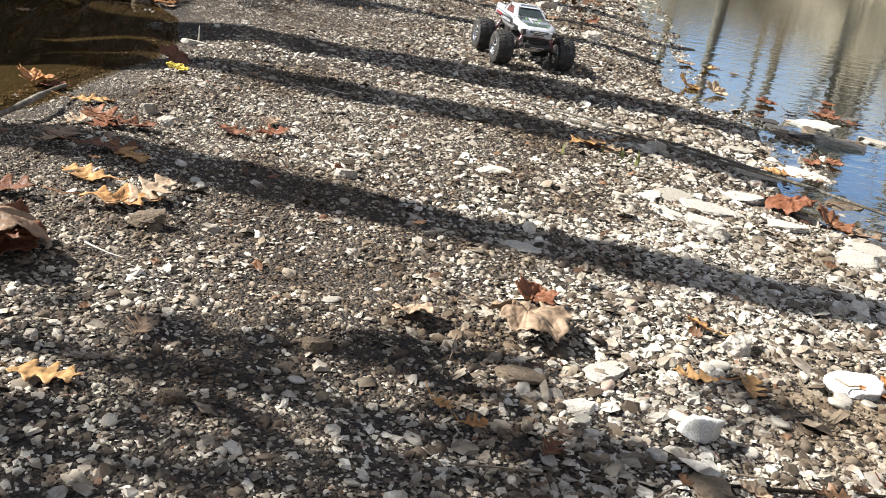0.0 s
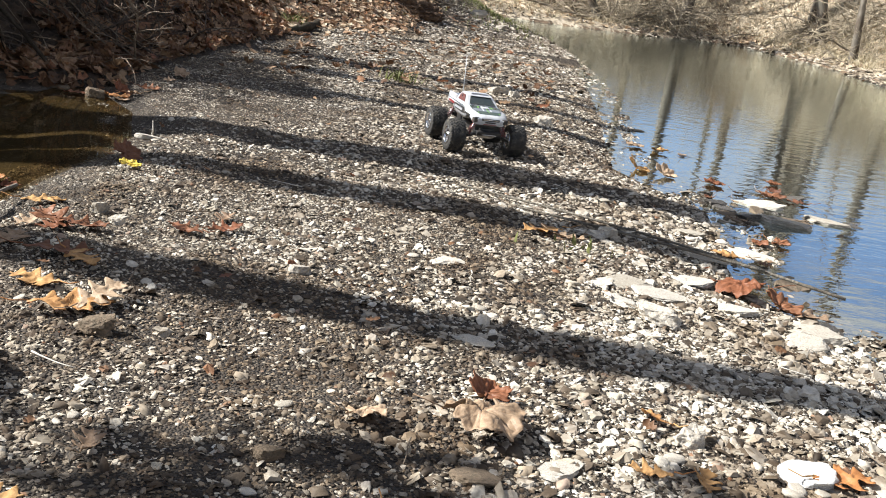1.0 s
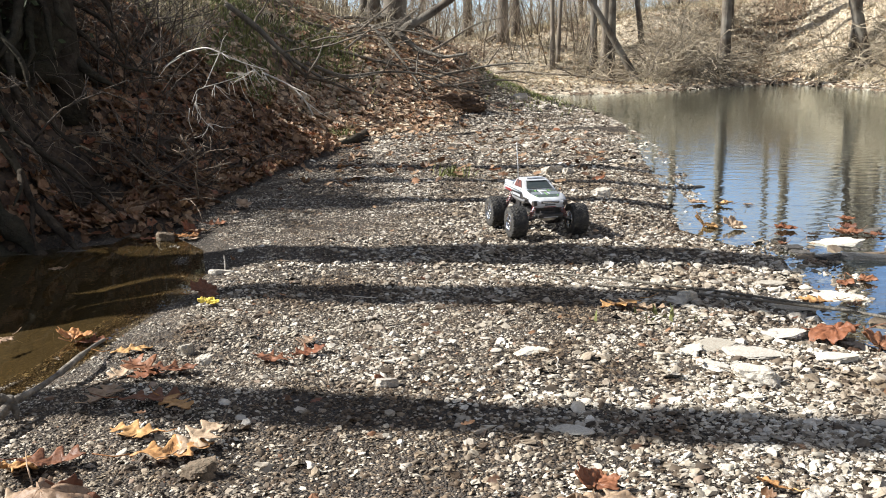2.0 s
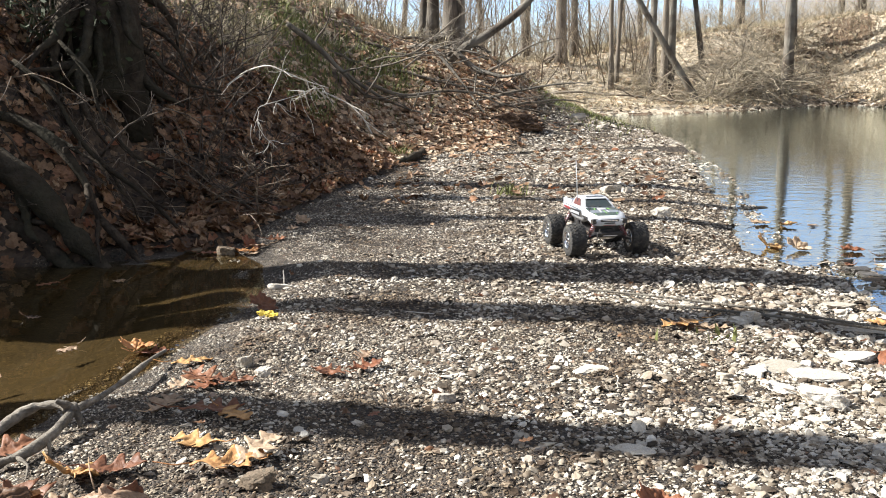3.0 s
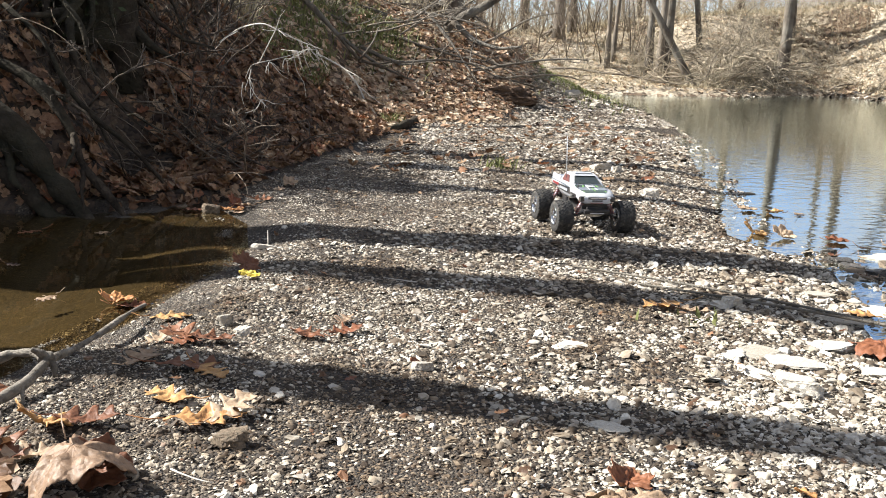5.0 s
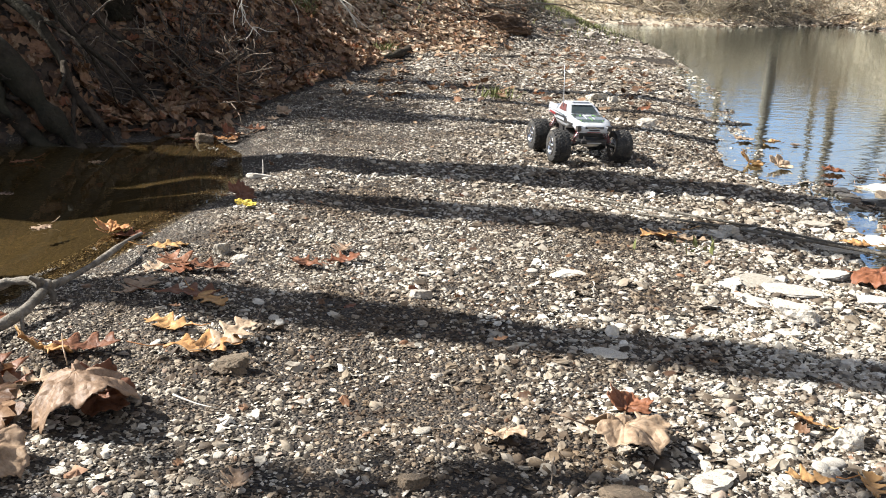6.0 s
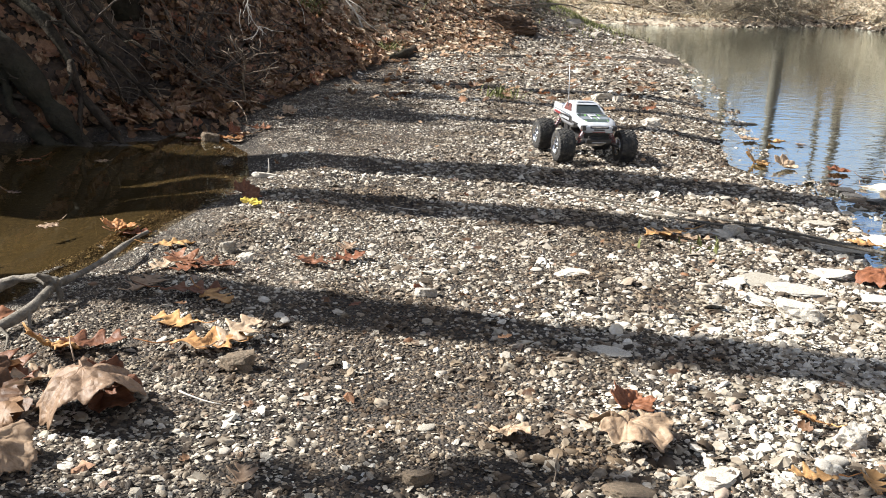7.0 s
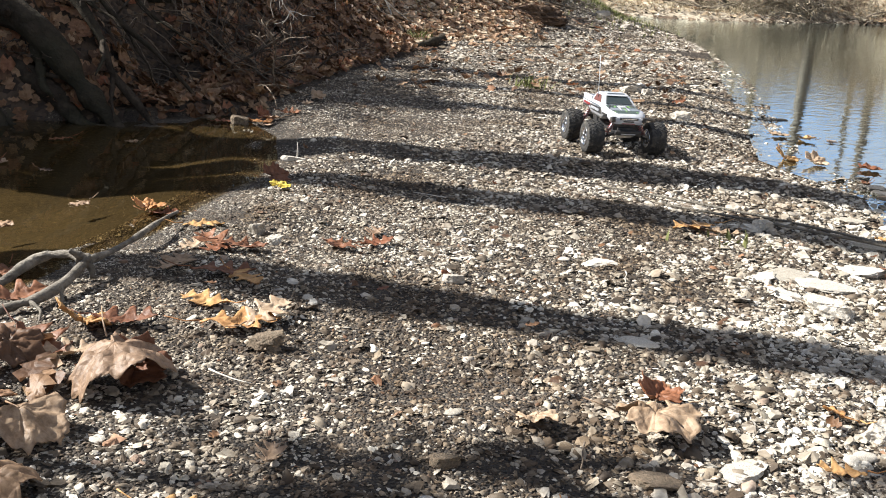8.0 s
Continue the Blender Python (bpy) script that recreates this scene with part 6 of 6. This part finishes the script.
x, y = rng.uniform(-6, 16, 70000), rng.uniform(16.5, 30, 70000)
keep = (edge_distance(CREEK, x, y) > 0.35) & (value_noise(x, y, 0.7, 31) + rng.normal(0, 0.3, 70000) > -0.35)
blades("dry_grass", x[keep], y[keep], 0.15, M_GRASS, "tan dry grass on the far bank", 0.007, "grass", 1.0)
x, y = rng.uniform(9, 14, 9000), rng.uniform(8, 21, 9000)
keep = edge_distance(CREEK, x, y) > 0.4
blades("dry_grass", x[keep], y[keep], 0.16, M_GRASS, "tan dry grass on the opposite bank", 0.008, "grass", 1.0)
x, y = on_bank(1600, 8.7, 9.8, 1.2, 2.6)
keep = value_noise(x, y, 1.3, 33) > -0.1
blades("dry_grass", x[keep], y[keep], 0.22, M_GRASS, "tan and green grass along the bank crest", 0.006)
x, y = rng.uniform(-4.5, 0.3, 9000), rng.uniform(12.6, 20, 9000)
keep = (value_noise(x, y, 0.9, 37) > -0.35) & (x > -1.9)
blades("dry_grass", x[keep], y[keep], 0.28, M_GRASS, "tall tan grass on the wooded bank top", 0.008)
x, y = on_bank(11000, 8.2, 13.5, 0.55, 2.4)
keep = value_noise(x, y, 1.6, 34) > -0.1
blades("green_grass", x[keep], y[keep], 0.10, M_GREEN, "patchy green grass along the bank crest", 0.006)
x, y = on_bank(9000, 8.4, 12.5, 0.5, 2.8)
keep = (value_noise(x, y, 1.1, 35) + rng.normal(0, 0.2, 9000) > 0.05) & (x > -1.3)
blades("dry_grass", x[keep], y[keep], 0.15, M_GRASS, "tan grass among leaves on the upper slope", 0.006)
x, y = np.concatenate([rng.normal(-0.4, 0.22, 900), rng.normal(-1.3, 0.5, 900)]), np.concatenate([rng.normal(10.9, 0.3, 900), rng.normal(10.6, 0.6, 900)])
blades("green_grass", x, y, 0.12, M_GREEN, "patch of green grass on the leafy slope", 0.007)
x, y = rng.normal(1.9, 0.4, 5000), rng.normal(14.4, 1.1, 5000)
blades("green_grass", x, y, 0.07, M_GREEN, "low green grass at the bend", 0.006)
for px, py, n, h in ((0.56, 6.15, 46, 0.09), (0.84, 2.74, 14, 0.05), (-0.2, 8.6, 60, 0.12)):
    x, y = rng.normal(px, 0.05, n), rng.normal(py, 0.05, n)
    ob = blades("green_sprig", x, y, h, M_GREEN, "small green sprig growing in the gravel", 0.006, "plant")
    ob["kind"] = "stuff"


# ---- stones and gravel ----
def chip(sides=6):
    """A low flake with a flat top; its underside lies in the grit."""
    a = np.arange(sides) * 2 * np.pi / sides
    low = np.stack([np.cos(a), np.sin(a), np.full(sides, -0.5)], -1)
    top = np.stack([0.68 * np.cos(a + 0.3), 0.68 * np.sin(a + 0.3), np.full(sides, 0.6)], -1)
    f = []
    for k in range(sides):
        n = (k + 1) % sides
        f += [(k, n, n + sides), (k, n + sides, k + sides)]
    f += [(sides, sides + k, sides + k + 1) for k in range(1, sides - 1)]
    return np.concatenate([low, top]), np.array(f)


def octa():
    v = np.array([(1, 0, 0), (-1, 0, 0), (0, 1, 0), (0, -1, 0), (0, 0, 1), (0, 0, -1)], float)
    return v[:5], np.array([(0, 2, 4), (2, 1, 4), (1, 3, 4), (3, 0, 4)])


def gravel(name, x, y, r, template, label, parent, material=None, flat=(0.16, 0.45), rough_amt=0.25, worn=True):
    tv, tf = template
    n, k = len(x), len(tv)
    v = tv[None] * (1 + rng.normal(0, rough_amt, (n, k)))[:, :, None]
    v = v * np.stack([np.ones(n), rng.uniform(0.55, 1.0, n), rng.uniform(*flat, n)], -1)[:, None] * r[:, None, None]
    tx, ty, a = rng.normal(0, 0.28, n), rng.normal(0, 0.28, n), rng.random(n) * 2 * np.pi
    vx, vy, vz = v[:, :, 0], v[:, :, 1], v[:, :, 2]
    vz2 = vz + vx * tx[:, None] + vy * ty[:, None]
    vx, vz = vx - vz * tx[:, None], vz2
    c, s = np.cos(a)[:, None], np.sin(a)[:, None]
    out = np.stack([vx * c - vy * s + x[:, None], vx * s + vy * c + y[:, None], vz + (land(x, y) + r * rng.uniform(0.0, 0.35, n))[:, None]], -1)
    f = (tf[None] + (np.arange(n) * k)[:, None, None]).reshape(-1, 3)
    return child(name, mesh_of(name, out.reshape(-1, 3), f, material or M_PEBBLE, worn), parent, label, "stuff")


def coarse(x, y):
    """How coarse the gravel is over the plan."""
    c = np.interp(x, [-0.9, -0.45, 0.2, 0.8, 1.4], [0.48, 0.68, 0.92, 1.12, 1.45])
    return c * (1 + 0.32 * value_noise(x, y, 2.2, 21) + 0.15 * value_noise(x, y, 6, 22)) * np.interp(y, [1.0, 2.0, 4.0], [1.15, 1.0, 0.9])


# dark patches: partly damp gravel, partly dapple shadow put into the colour
DAMP_SHADE = [(0.0, 1.55, 0.13), (0.30, 1.30, 0.16), (0.16, 1.98, 0.20), (0.36, 1.14, 0.12), (0.10, 1.42, 0.12), (0.12, 1.72, 0.14), (-0.10, 1.25, 0.10), (0.22, 2.2, 0.16), (-0.15, 2.0, 0.18)]


def damp_shade_patch(x, y):
    """Patches where the gravel is coloured for damp mud and for dapple shade."""
    wob = 1 + 0.45 * value_noise(x, y, 4.5, 81) + 0.3 * value_noise(x, y, 11, 82)
    return np.any([np.hypot(x - a, (y - b) * 0.8) < r * wob for a, b, r in DAMP_SHADE], axis=0)


def on_bar(x, y):
    return (edge_distance(CREEK, x, y) > -0.10) & (edge_distance(POOL, x, y) > -0.07) & (np.interp(y, FOOT_Y, FOOT_X) - x < 0.05) & (above_bend(x, y) < 0.25)


def bar_gravel(count, x0, x1, y0, y1, median, sigma, template, label, low=0.003, high=0.04, thin=True, worn=True):
    x, y = rng.uniform(x0, x1, count), rng.uniform(y0, y1, count)
    c = coarse(x, y)
    keep = on_bar(x, y)
    if thin:
        keep &= rng.random(count) < np.clip((0.55 / c) ** 1.3, 0.12, 1)
    x, y, c = x[keep], y[keep], c[keep]
    r = np.clip(np.exp(rng.normal(math.log(median), sigma, len(x))) * c, low, high)
    wet = edge_distance(POOL, x, y) < 0.16 + 0.14 * value_noise(x, y, 2.6, 41)
    mud_shade = damp_shade_patch(x, y) & (rng.random(len(x)) < 0.7) & ~wet
    if mud_shade.any():
        gravel("gravel", x[mud_shade], y[mud_shade], r[mud_shade] * 0.85, template, "brown gravel, damp and darkened for dapple shade", ground, M_PEBBLE_MUD_SHADE, worn=worn)
    wet_any, wet = wet, wet | mud_shade
    gravel("gravel", x[~wet], y[~wet], r[~wet], template, label, ground, worn=worn)
    wet = wet_any
    if wet.any():
        gravel("gravel", x[wet], y[wet], r[wet] * 0.8, template, "dark wet gravel by the pool", ground, M_PEBBLE_WET)


bar_gravel(140000, -0.95, 1.9, 0.85, 3.4, 0.0040, 0.4, octa(), "fine grey grit, loose", 0.002, 0.007)
bar_gravel(72000, -0.95, 2.1, 0.85, 3.4, 0.0046, 0.5, chip(5), "mixed grey and tan gravel, loose", 0.003, 0.02)
bar_gravel(72000, -0.95, 2.1, 0.85, 3.4, 0.0047, 0.5, chip(), "angular grey and tan gravel, loose", 0.003, 0.02, worn=False)
bar_gravel(95000, -0.95, 2.2, 3.4, 6.5, 0.0048, 0.45, octa(), "fine grey grit, loose", 0.003, 0.011)
bar_gravel(60000, -0.95, 2.2, 3.4, 6.5, 0.0058, 0.45, chip(4), "mixed grey and tan gravel, loose", 0.004, 0.022, worn=False)
bar_gravel(110000, -0.9, 3.1, 6.5, 16.0, 0.0092, 0.45, octa(), "mixed grey and tan gravel, loose", 0.006, 0.035)
bar_gravel(20000, -1.3, 2.6, -3.5, 0.85, 0.013, 0.45, octa(), "mixed grey and tan gravel, loose", 0.006, 0.03, False)
x, y = rng.uniform(0.0, 2.8, 38000), rng.uniform(4.2, 15.0, 38000)
keep = on_bar(x, y)
x, y = x[keep], y[keep]
gravel("gravel", x, y, np.clip(np.exp(rng.normal(math.log(0.0064), 0.45, len(x))), 0.004, 0.024) * np.interp(y, [4, 8], [0.8, 1.2]), chip(4), "pale flat flakes of stone", ground, M_CHIP, (0.2, 0.45), 0.2, False)
x, y = rng.uniform(-0.7, 1.75, 36000), rng.uniform(0.85, 4.2, 36000)
keep = on_bar(x, y) & (rng.random(36000) < np.interp(x, [-0.7, -0.3, 0.4, 1.0, 1.7], [0.03, 0.16, 0.38, 0.55, 0.62]) * (0.6 + 0.6 * value_noise(x, y, 1.8, 51)))
x, y = x[keep], y[keep]
r = np.clip(np.exp(rng.normal(math.log(0.0060), 0.48, len(x))) * np.interp(x, [0, 1.6], [0.9, 1.5]), 0.004, 0.032)
gravel("gravel", x, y, r, chip(), "pale flat flakes of stone", ground, M_CHIP, (0.2, 0.45), 0.2, False)


x, y = rng.uniform(2.0, 10.5, 60000), rng.uniform(11.0, 22.0, 60000)
dc = edge_distance(CREEK, x, y)
keep = (dc > -0.12) & (dc < 0.9 * rng.random(60000) ** 1.5) & ((y > 16.2) | (x > 4.5)) & (value_noise(x, y, 1.1, 71) + rng.normal(0, 0.4, 60000) > -0.1)
x, y = x[keep], y[keep]
gravel("gravel", x, y, np.clip(np.exp(rng.normal(math.log(0.022), 0.5, len(x))), 0.01, 0.09), octa(), "pale stones and clods along the far shore", ground)


x, y = rng.uniform(0.2, 1.5, 18000), 0.9 + 1.3 * rng.random(18000) ** 1.3
keep = on_bar(x, y) & (rng.random(18000) < np.interp(x, [0.2, 0.6, 0.9], [0.12, 0.42, 0.95]))
x, y = x[keep], y[keep]
gravel("gravel", x, y, np.clip(np.exp(rng.normal(math.log(0.0052), 0.45, len(x))), 0.003, 0.018), chip(), "pale flat flakes of stone", ground, M_CHIP, (0.2, 0.4), 0.2, False)


def stone_mesh(seed, rough_amt=0.11, cuts=2):
    """A broken stone: a ball cut by planes into a flat, uneven slab with worn edges."""
    r = np.random.default_rng(seed)
    bm = bmesh.new()
    bmesh.ops.create_icosphere(bm, subdivisions=cuts, radius=1.25)
    off = Vector(r.random(3) * 50)
    planes = [(Vector((0.16 * r.normal(), 0.16 * r.normal(), 1)).normalized(), 0.42), (Vector((0.1 * r.normal(), 0.1 * r.normal(), -1)).normalized(), 0.6)]
    for k in range(6):
        a = (k + 0.75 * r.random()) * math.pi / 3
        planes.append((Vector((math.cos(a), math.sin(a), r.normal(0.1, 0.3))).normalized(), r.uniform(0.72, 1.0)))
    planes.append((Vector((r.normal(), r.normal(), 1.3)).normalized(), 0.6))
    for v in bm.verts:
        for n, d in planes:
            over = v.co.dot(n) - d
            if over > 0:
                v.co -= n * over * 0.97
        wear = noise.noise(v.co * 2.2 + off) * rough_amt * 0.8 + noise.noise(v.co * 5.5 + off) * rough_amt * 0.5
        if cuts > 3:
            wear += noise.noise(v.co * 12 + off) * rough_amt * 0.28
            v.co.z += 0.06 * (round(2.3 * noise.noise(v.co * 1.6 + off)) / 2.3)
        v.co *= 1 + wear
    bmesh.ops.recalc_face_normals(bm, faces=bm.faces[:])
    me = bpy.data.meshes.new("stone")
    bm.to_mesh(me)
    bm.free()
    me.materials.append(M_STONE)
    me.polygons.foreach_set("use_smooth", [cuts == 2] * len(me.polygons))
    return me


STONE_MESHES = [stone_mesh(40 + k, 0.10 + 0.05 * (k % 3)) for k in range(9)]
BIG_MESHES = [stone_mesh(60 + k, 0.13 + 0.05 * (k % 3), 4) for k in range(9)]
def lay_stone(k, x, y, length, width, height, heading, tilt, label):
    """A stone half sunk in the gravel."""
    ob = new("stone", BIG_MESHES[k % 9])
    if ("slab" in label or "flat" in label or "broad" in label) and "rock" not in label:
        height *= 0.55
    z = max(float(land(x, y)), WATER_Z - 0.01 if edge_distance(CREEK, np.array([x]), np.array([y]))[0] < 0 else -9)
    ob.matrix_world = pose(x, y, z + height * 0.42, tilt, 0, heading) @ Matrix.Diagonal((length / 2, width / 2, height * 0.75, 1))
    if "brown" in label or "reddish" in label:
        ob.data = ob.data.copy()
        ob.data.materials[0] = M_STONE_BROWN
    elif "bleached" in label:
        ob.data = ob.data.copy()
        ob.data.materials[0] = M_STONE_GLARE
        ob.data.polygons.foreach_set("use_smooth", [True] * len(ob.data.polygons))
    elif label.startswith("white") or "white flat" in label:
        ob.data = ob.data.copy()
        ob.data.materials[0] = M_STONE_WHITE
    tagged(ob, label, "stone", "stones on the gravel")


lay_stone(1, 0.622, 1.218, 0.064, 0.042, 0.045, -20, -4, "white limestone chunk in a bleached tone for glaring sun")
lay_stone(1, 1.0, 1.46, 0.11, 0.08, 0.04, 30, 0, "broad white stone in a bleached tone for glaring sun, on gravel")
lay_stone(2, 0.44, 1.26, 0.06, 0.04, 0.02, 10, 0, "pale flat stone in half shade")
lay_stone(3, 0.03, 1.36, 0.045, 0.036, 0.02, 10, 0, "brown-grey stone in shade")
lay_stone(4, -0.16, 1.16, 0.036, 0.028, 0.018, 30, 0, "rounded brown-grey stone in shade")
lay_stone(5, -0.33, 1.78, 0.07, 0.045, 0.035, 160, 10, "squared brown stone beside leaves")
lay_stone(6, 0.94, 2.47, 0.15, 0.09, 0.025, 20, 4, "pale slab of layered stone")
lay_stone(7, 1.02, 2.38, 0.17, 0.10, 0.03, -30, 3, "white broken slab on pale gravel")
lay_stone(8, 0.95, 2.20, 0.12, 0.09, 0.045, 120, 10, "grey-white broken stone on the gravel")
lay_stone(9, 0.89, 2.30, 0.09, 0.06, 0.03, 130, 0, "white flat stone on the gravel")
lay_stone(10, 0.87, 2.43, 0.08, 0.05, 0.02, 60, 0, "pale flat stone on the gravel")
lay_stone(11, 0.81, 1.55, 0.06, 0.05, 0.035, 20, 8, "cream stone beside a curled leaf")
lay_stone(12, 0.52, 1.40, 0.09, 0.055, 0.02, 30, 0, "grey-white flat stone in half shade")
lay_stone(13, 0.36, 1.33, 0.08, 0.05, 0.025, 0, 0, "brown flat stone in shade")
lay_stone(14, 0.60, 1.08, 0.08, 0.06, 0.03, 70, 6, "brown broken slab beside a stick")
lay_stone(15, 0.85, 1.04, 0.12, 0.07, 0.02, 0, 0, "pale grey slab beside a stick")
lay_stone(16, 1.20, 2.60, 0.16, 0.10, 0.03, 10, 0, "white flat stone near the water")
lay_stone(17, 1.36, 2.96, 0.20, 0.11, 0.025, -20, 0, "wet grey slab in shade")
lay_stone(18, 1.57, 3.10, 0.22, 0.16, 0.03, -10, 0, "flat grey slab in the shallow water")
lay_stone(19, 1.42, 3.22, 0.13, 0.07, 0.035, -20, 0, "pale flat stone at the water")
lay_stone(20, 2.05, 3.96, 0.20, 0.11, 0.030, -10, 6, "pale flat rock at the water's edge")
lay_stone(21, 2.27, 3.79, 0.18, 0.09, 0.028, -25, 8, "pale flat rock standing in the shallows")
lay_stone(22, 2.02, 3.66, 0.22, 0.09, 0.04, -20, 0, "grey flat rock at the water's edge")
lay_stone(23, 1.45, 2.28, 0.18, 0.13, 0.04, 10, 0, "pale broad stone at the bar's edge")
lay_stone(24, 1.34, 2.16, 0.15, 0.10, 0.035, 40, 0, "pale broad stone at the bar's edge")
lay_stone(25, 1.22, 2.34, 0.13, 0.08, 0.03, -10, 0, "pale flat stone on the gravel")
lay_stone(26, 0.45, 2.50, 0.09, 0.06, 0.02, 10, 0, "small flat white stone on gravel")
lay_stone(27, 0.44, 1.92, 0.08, 0.045, 0.02, -20, 0, "long flat pale stone on gravel")
lay_stone(28, -0.50, 2.59, 0.045, 0.04, 0.035, 0, 0, "small round white stone on dark gravel")
lay_stone(29, -0.43, 2.50, 0.04, 0.035, 0.025, 0, 0, "small pale stone on dark gravel")
lay_stone(30, 0.05, 2.26, 0.05, 0.04, 0.025, 0, 0, "small white stone on gravel")
lay_stone(31, -0.54, 3.61, 0.10, 0.02, 0.02, -10, 0, "pale splinter of stone at the pool tip")
lay_stone(4, -0.91, 4.41, 0.085, 0.075, 0.055, 0, 0, "round mossy brown stone at the pool edge")
lay_stone(33, -1.10, 4.52, 0.10, 0.07, 0.04, 0, 0, "flat reddish stone at the pool edge")
lay_stone(34, 1.21, 6.22, 0.14, 0.09, 0.05, 10, 0, "cream-coloured stone on the far gravel")
lay_stone(35, 1.30, 6.14, 0.09, 0.06, 0.04, 40, 0, "cream-coloured stone on the far gravel")
lay_stone(36, 1.86, 11.8, 0.18, 0.13, 0.09, 0, 0, "pale stone at the end of the bar")
lay_stone(37, 2.1, 11.4, 0.15, 0.10, 0.06, 50, 0, "pale stone at the end of the bar")
lay_stone(38, 1.3, 5.2, 0.10, 0.07, 0.05, 0, 0, "pale stone on the far gravel")
lay_stone(39, 0.9, 4.6, 0.08, 0.06, 0.035, 30, 0, "pale stone on the gravel")
lay_stone(40, 1.05, 3.0, 0.07, 0.05, 0.04, 30, 0, "round white stone by a stick")

own = np.random.default_rng(91)
for k in range(26):
    x = own.uniform(1.5, 2.5)
    y = float(np.interp(x, [1.5, 1.65, 1.8, 2.5], [2.6, 3.1, 3.6, 4.0])) + own.normal(0.0, 0.22)
    a = own.uniform(0.05, 0.13)
    ob = new("stone", BIG_MESHES[k % 9].copy())
    ob.data.materials[0] = M_STONE_BROWN if k % 3 == 0 else M_STONE_WET
    z = max(float(land(x, y)), WATER_Z - 0.012)
    ob.matrix_world = pose(x, y, z + 0.005, own.normal(0, 5), own.normal(0, 5), own.uniform(0, 360)) @ Matrix.Diagonal((a / 2, a / 2 * own.uniform(0.5, 0.9), a * 0.2, 1))
    tagged(ob, "wet dark flat stone in the shallows", "stone", "stones in the shallows")

# clay lump standing in for the bank's undercut and the shadow in it
bm = bmesh.new()
bmesh.ops.create_icosphere(bm, subdivisions=4, radius=1.0)
for v in bm.verts:
    v.co *= 1 + 0.32 * noise.noise(v.co * 1.4) + 0.30 * noise.noise(v.co * 3.3) + 0.22 * noise.noise(v.co * 8)
me = bpy.data.meshes.new("undercut_clod")
bm.to_mesh(me)
bm.free()
me.materials.append(M_CLAY)
clod = new("undercut_clod", me)
clod.matrix_world = pose(1.0, 10.75, float(land(1.0, 10.75)) - 0.01, 0, 0, 15) @ Matrix.Diagonal((0.33, 0.20, 0.12, 1))
tagged(clod, "brown earth lump in place of the shadowed undercut at the bend", "clod")

# middling stones, each lying loose in the gravel
made = 0
while made < 290:
    x, y = rng.uniform(-0.6, 1.65), 1.0 + 2.6 * rng.random()
    if rng.random() > np.interp(x, [-0.6, 0.2, 0.9, 1.5], [0.15, 0.35, 0.8, 1.0]) or not on_bar(np.array([x]), np.array([y]))[0]:
        continue
    ob = new("stone", STONE_MESHES[made % 9])
    a = 0.016 + 0.024 * rng.random() ** 1.7 * np.interp(x, [-0.6, 0.6, 1.5], [0.8, 1.0, 1.7])
    c = a * rng.uniform(0.18, 0.42)
    ob.matrix_world = pose(x, y, float(land(x, y)) + c * 0.45, rng.normal(0, 9), rng.normal(0, 9), rng.uniform(0, 360)) @ Matrix.Diagonal((a / 2, a / 2 * rng.uniform(0.5, 0.95), c * 0.7, 1))
    ob.parent = ground
    made += 1

# small dry twigs and splinters on the gravel
for k in range(34):
    x, y = rng.uniform(-0.6, 1.4), rng.uniform(1.05, 4.6)
    if not on_bar(np.array([x]), np.array([y]))[0]:
        continue
    a, ln = rng.random() * 2 * math.pi, rng.uniform(0.04, 0.15)
    t = Soup()
    lie = bent((0, 0, 0), (math.cos(a), math.sin(a), 0.0), ln, 6, 0.1)
    lie[:, 2] *= 0.25
    t.tube(lie, np.linspace(0.0020, 0.0010, 6), 5)
    ob = new("twig", t.mesh("twig", M_BLEACHED if k % 3 == 0 else M_TWIG))
    ob.location = (x, y, float(land(x, y)) + 0.012)
    tagged(ob, "short dry twig lying on the gravel", "twig", "twigs on the gravel")
t = Soup()
t.tube([(0, 0, -0.01), (0.004, 0.0, 0.035), (0.002, 0, 0.07)], [0.004, 0.003, 0.0015], 5)
ob = new("twig", t.mesh("twig", M_BLEACHED))
ob.location = (-0.535, 3.61, float(land(-0.535, 3.61)))
tagged(ob, "pale splinter standing up at the pool tip", "twig", "twigs on the gravel")
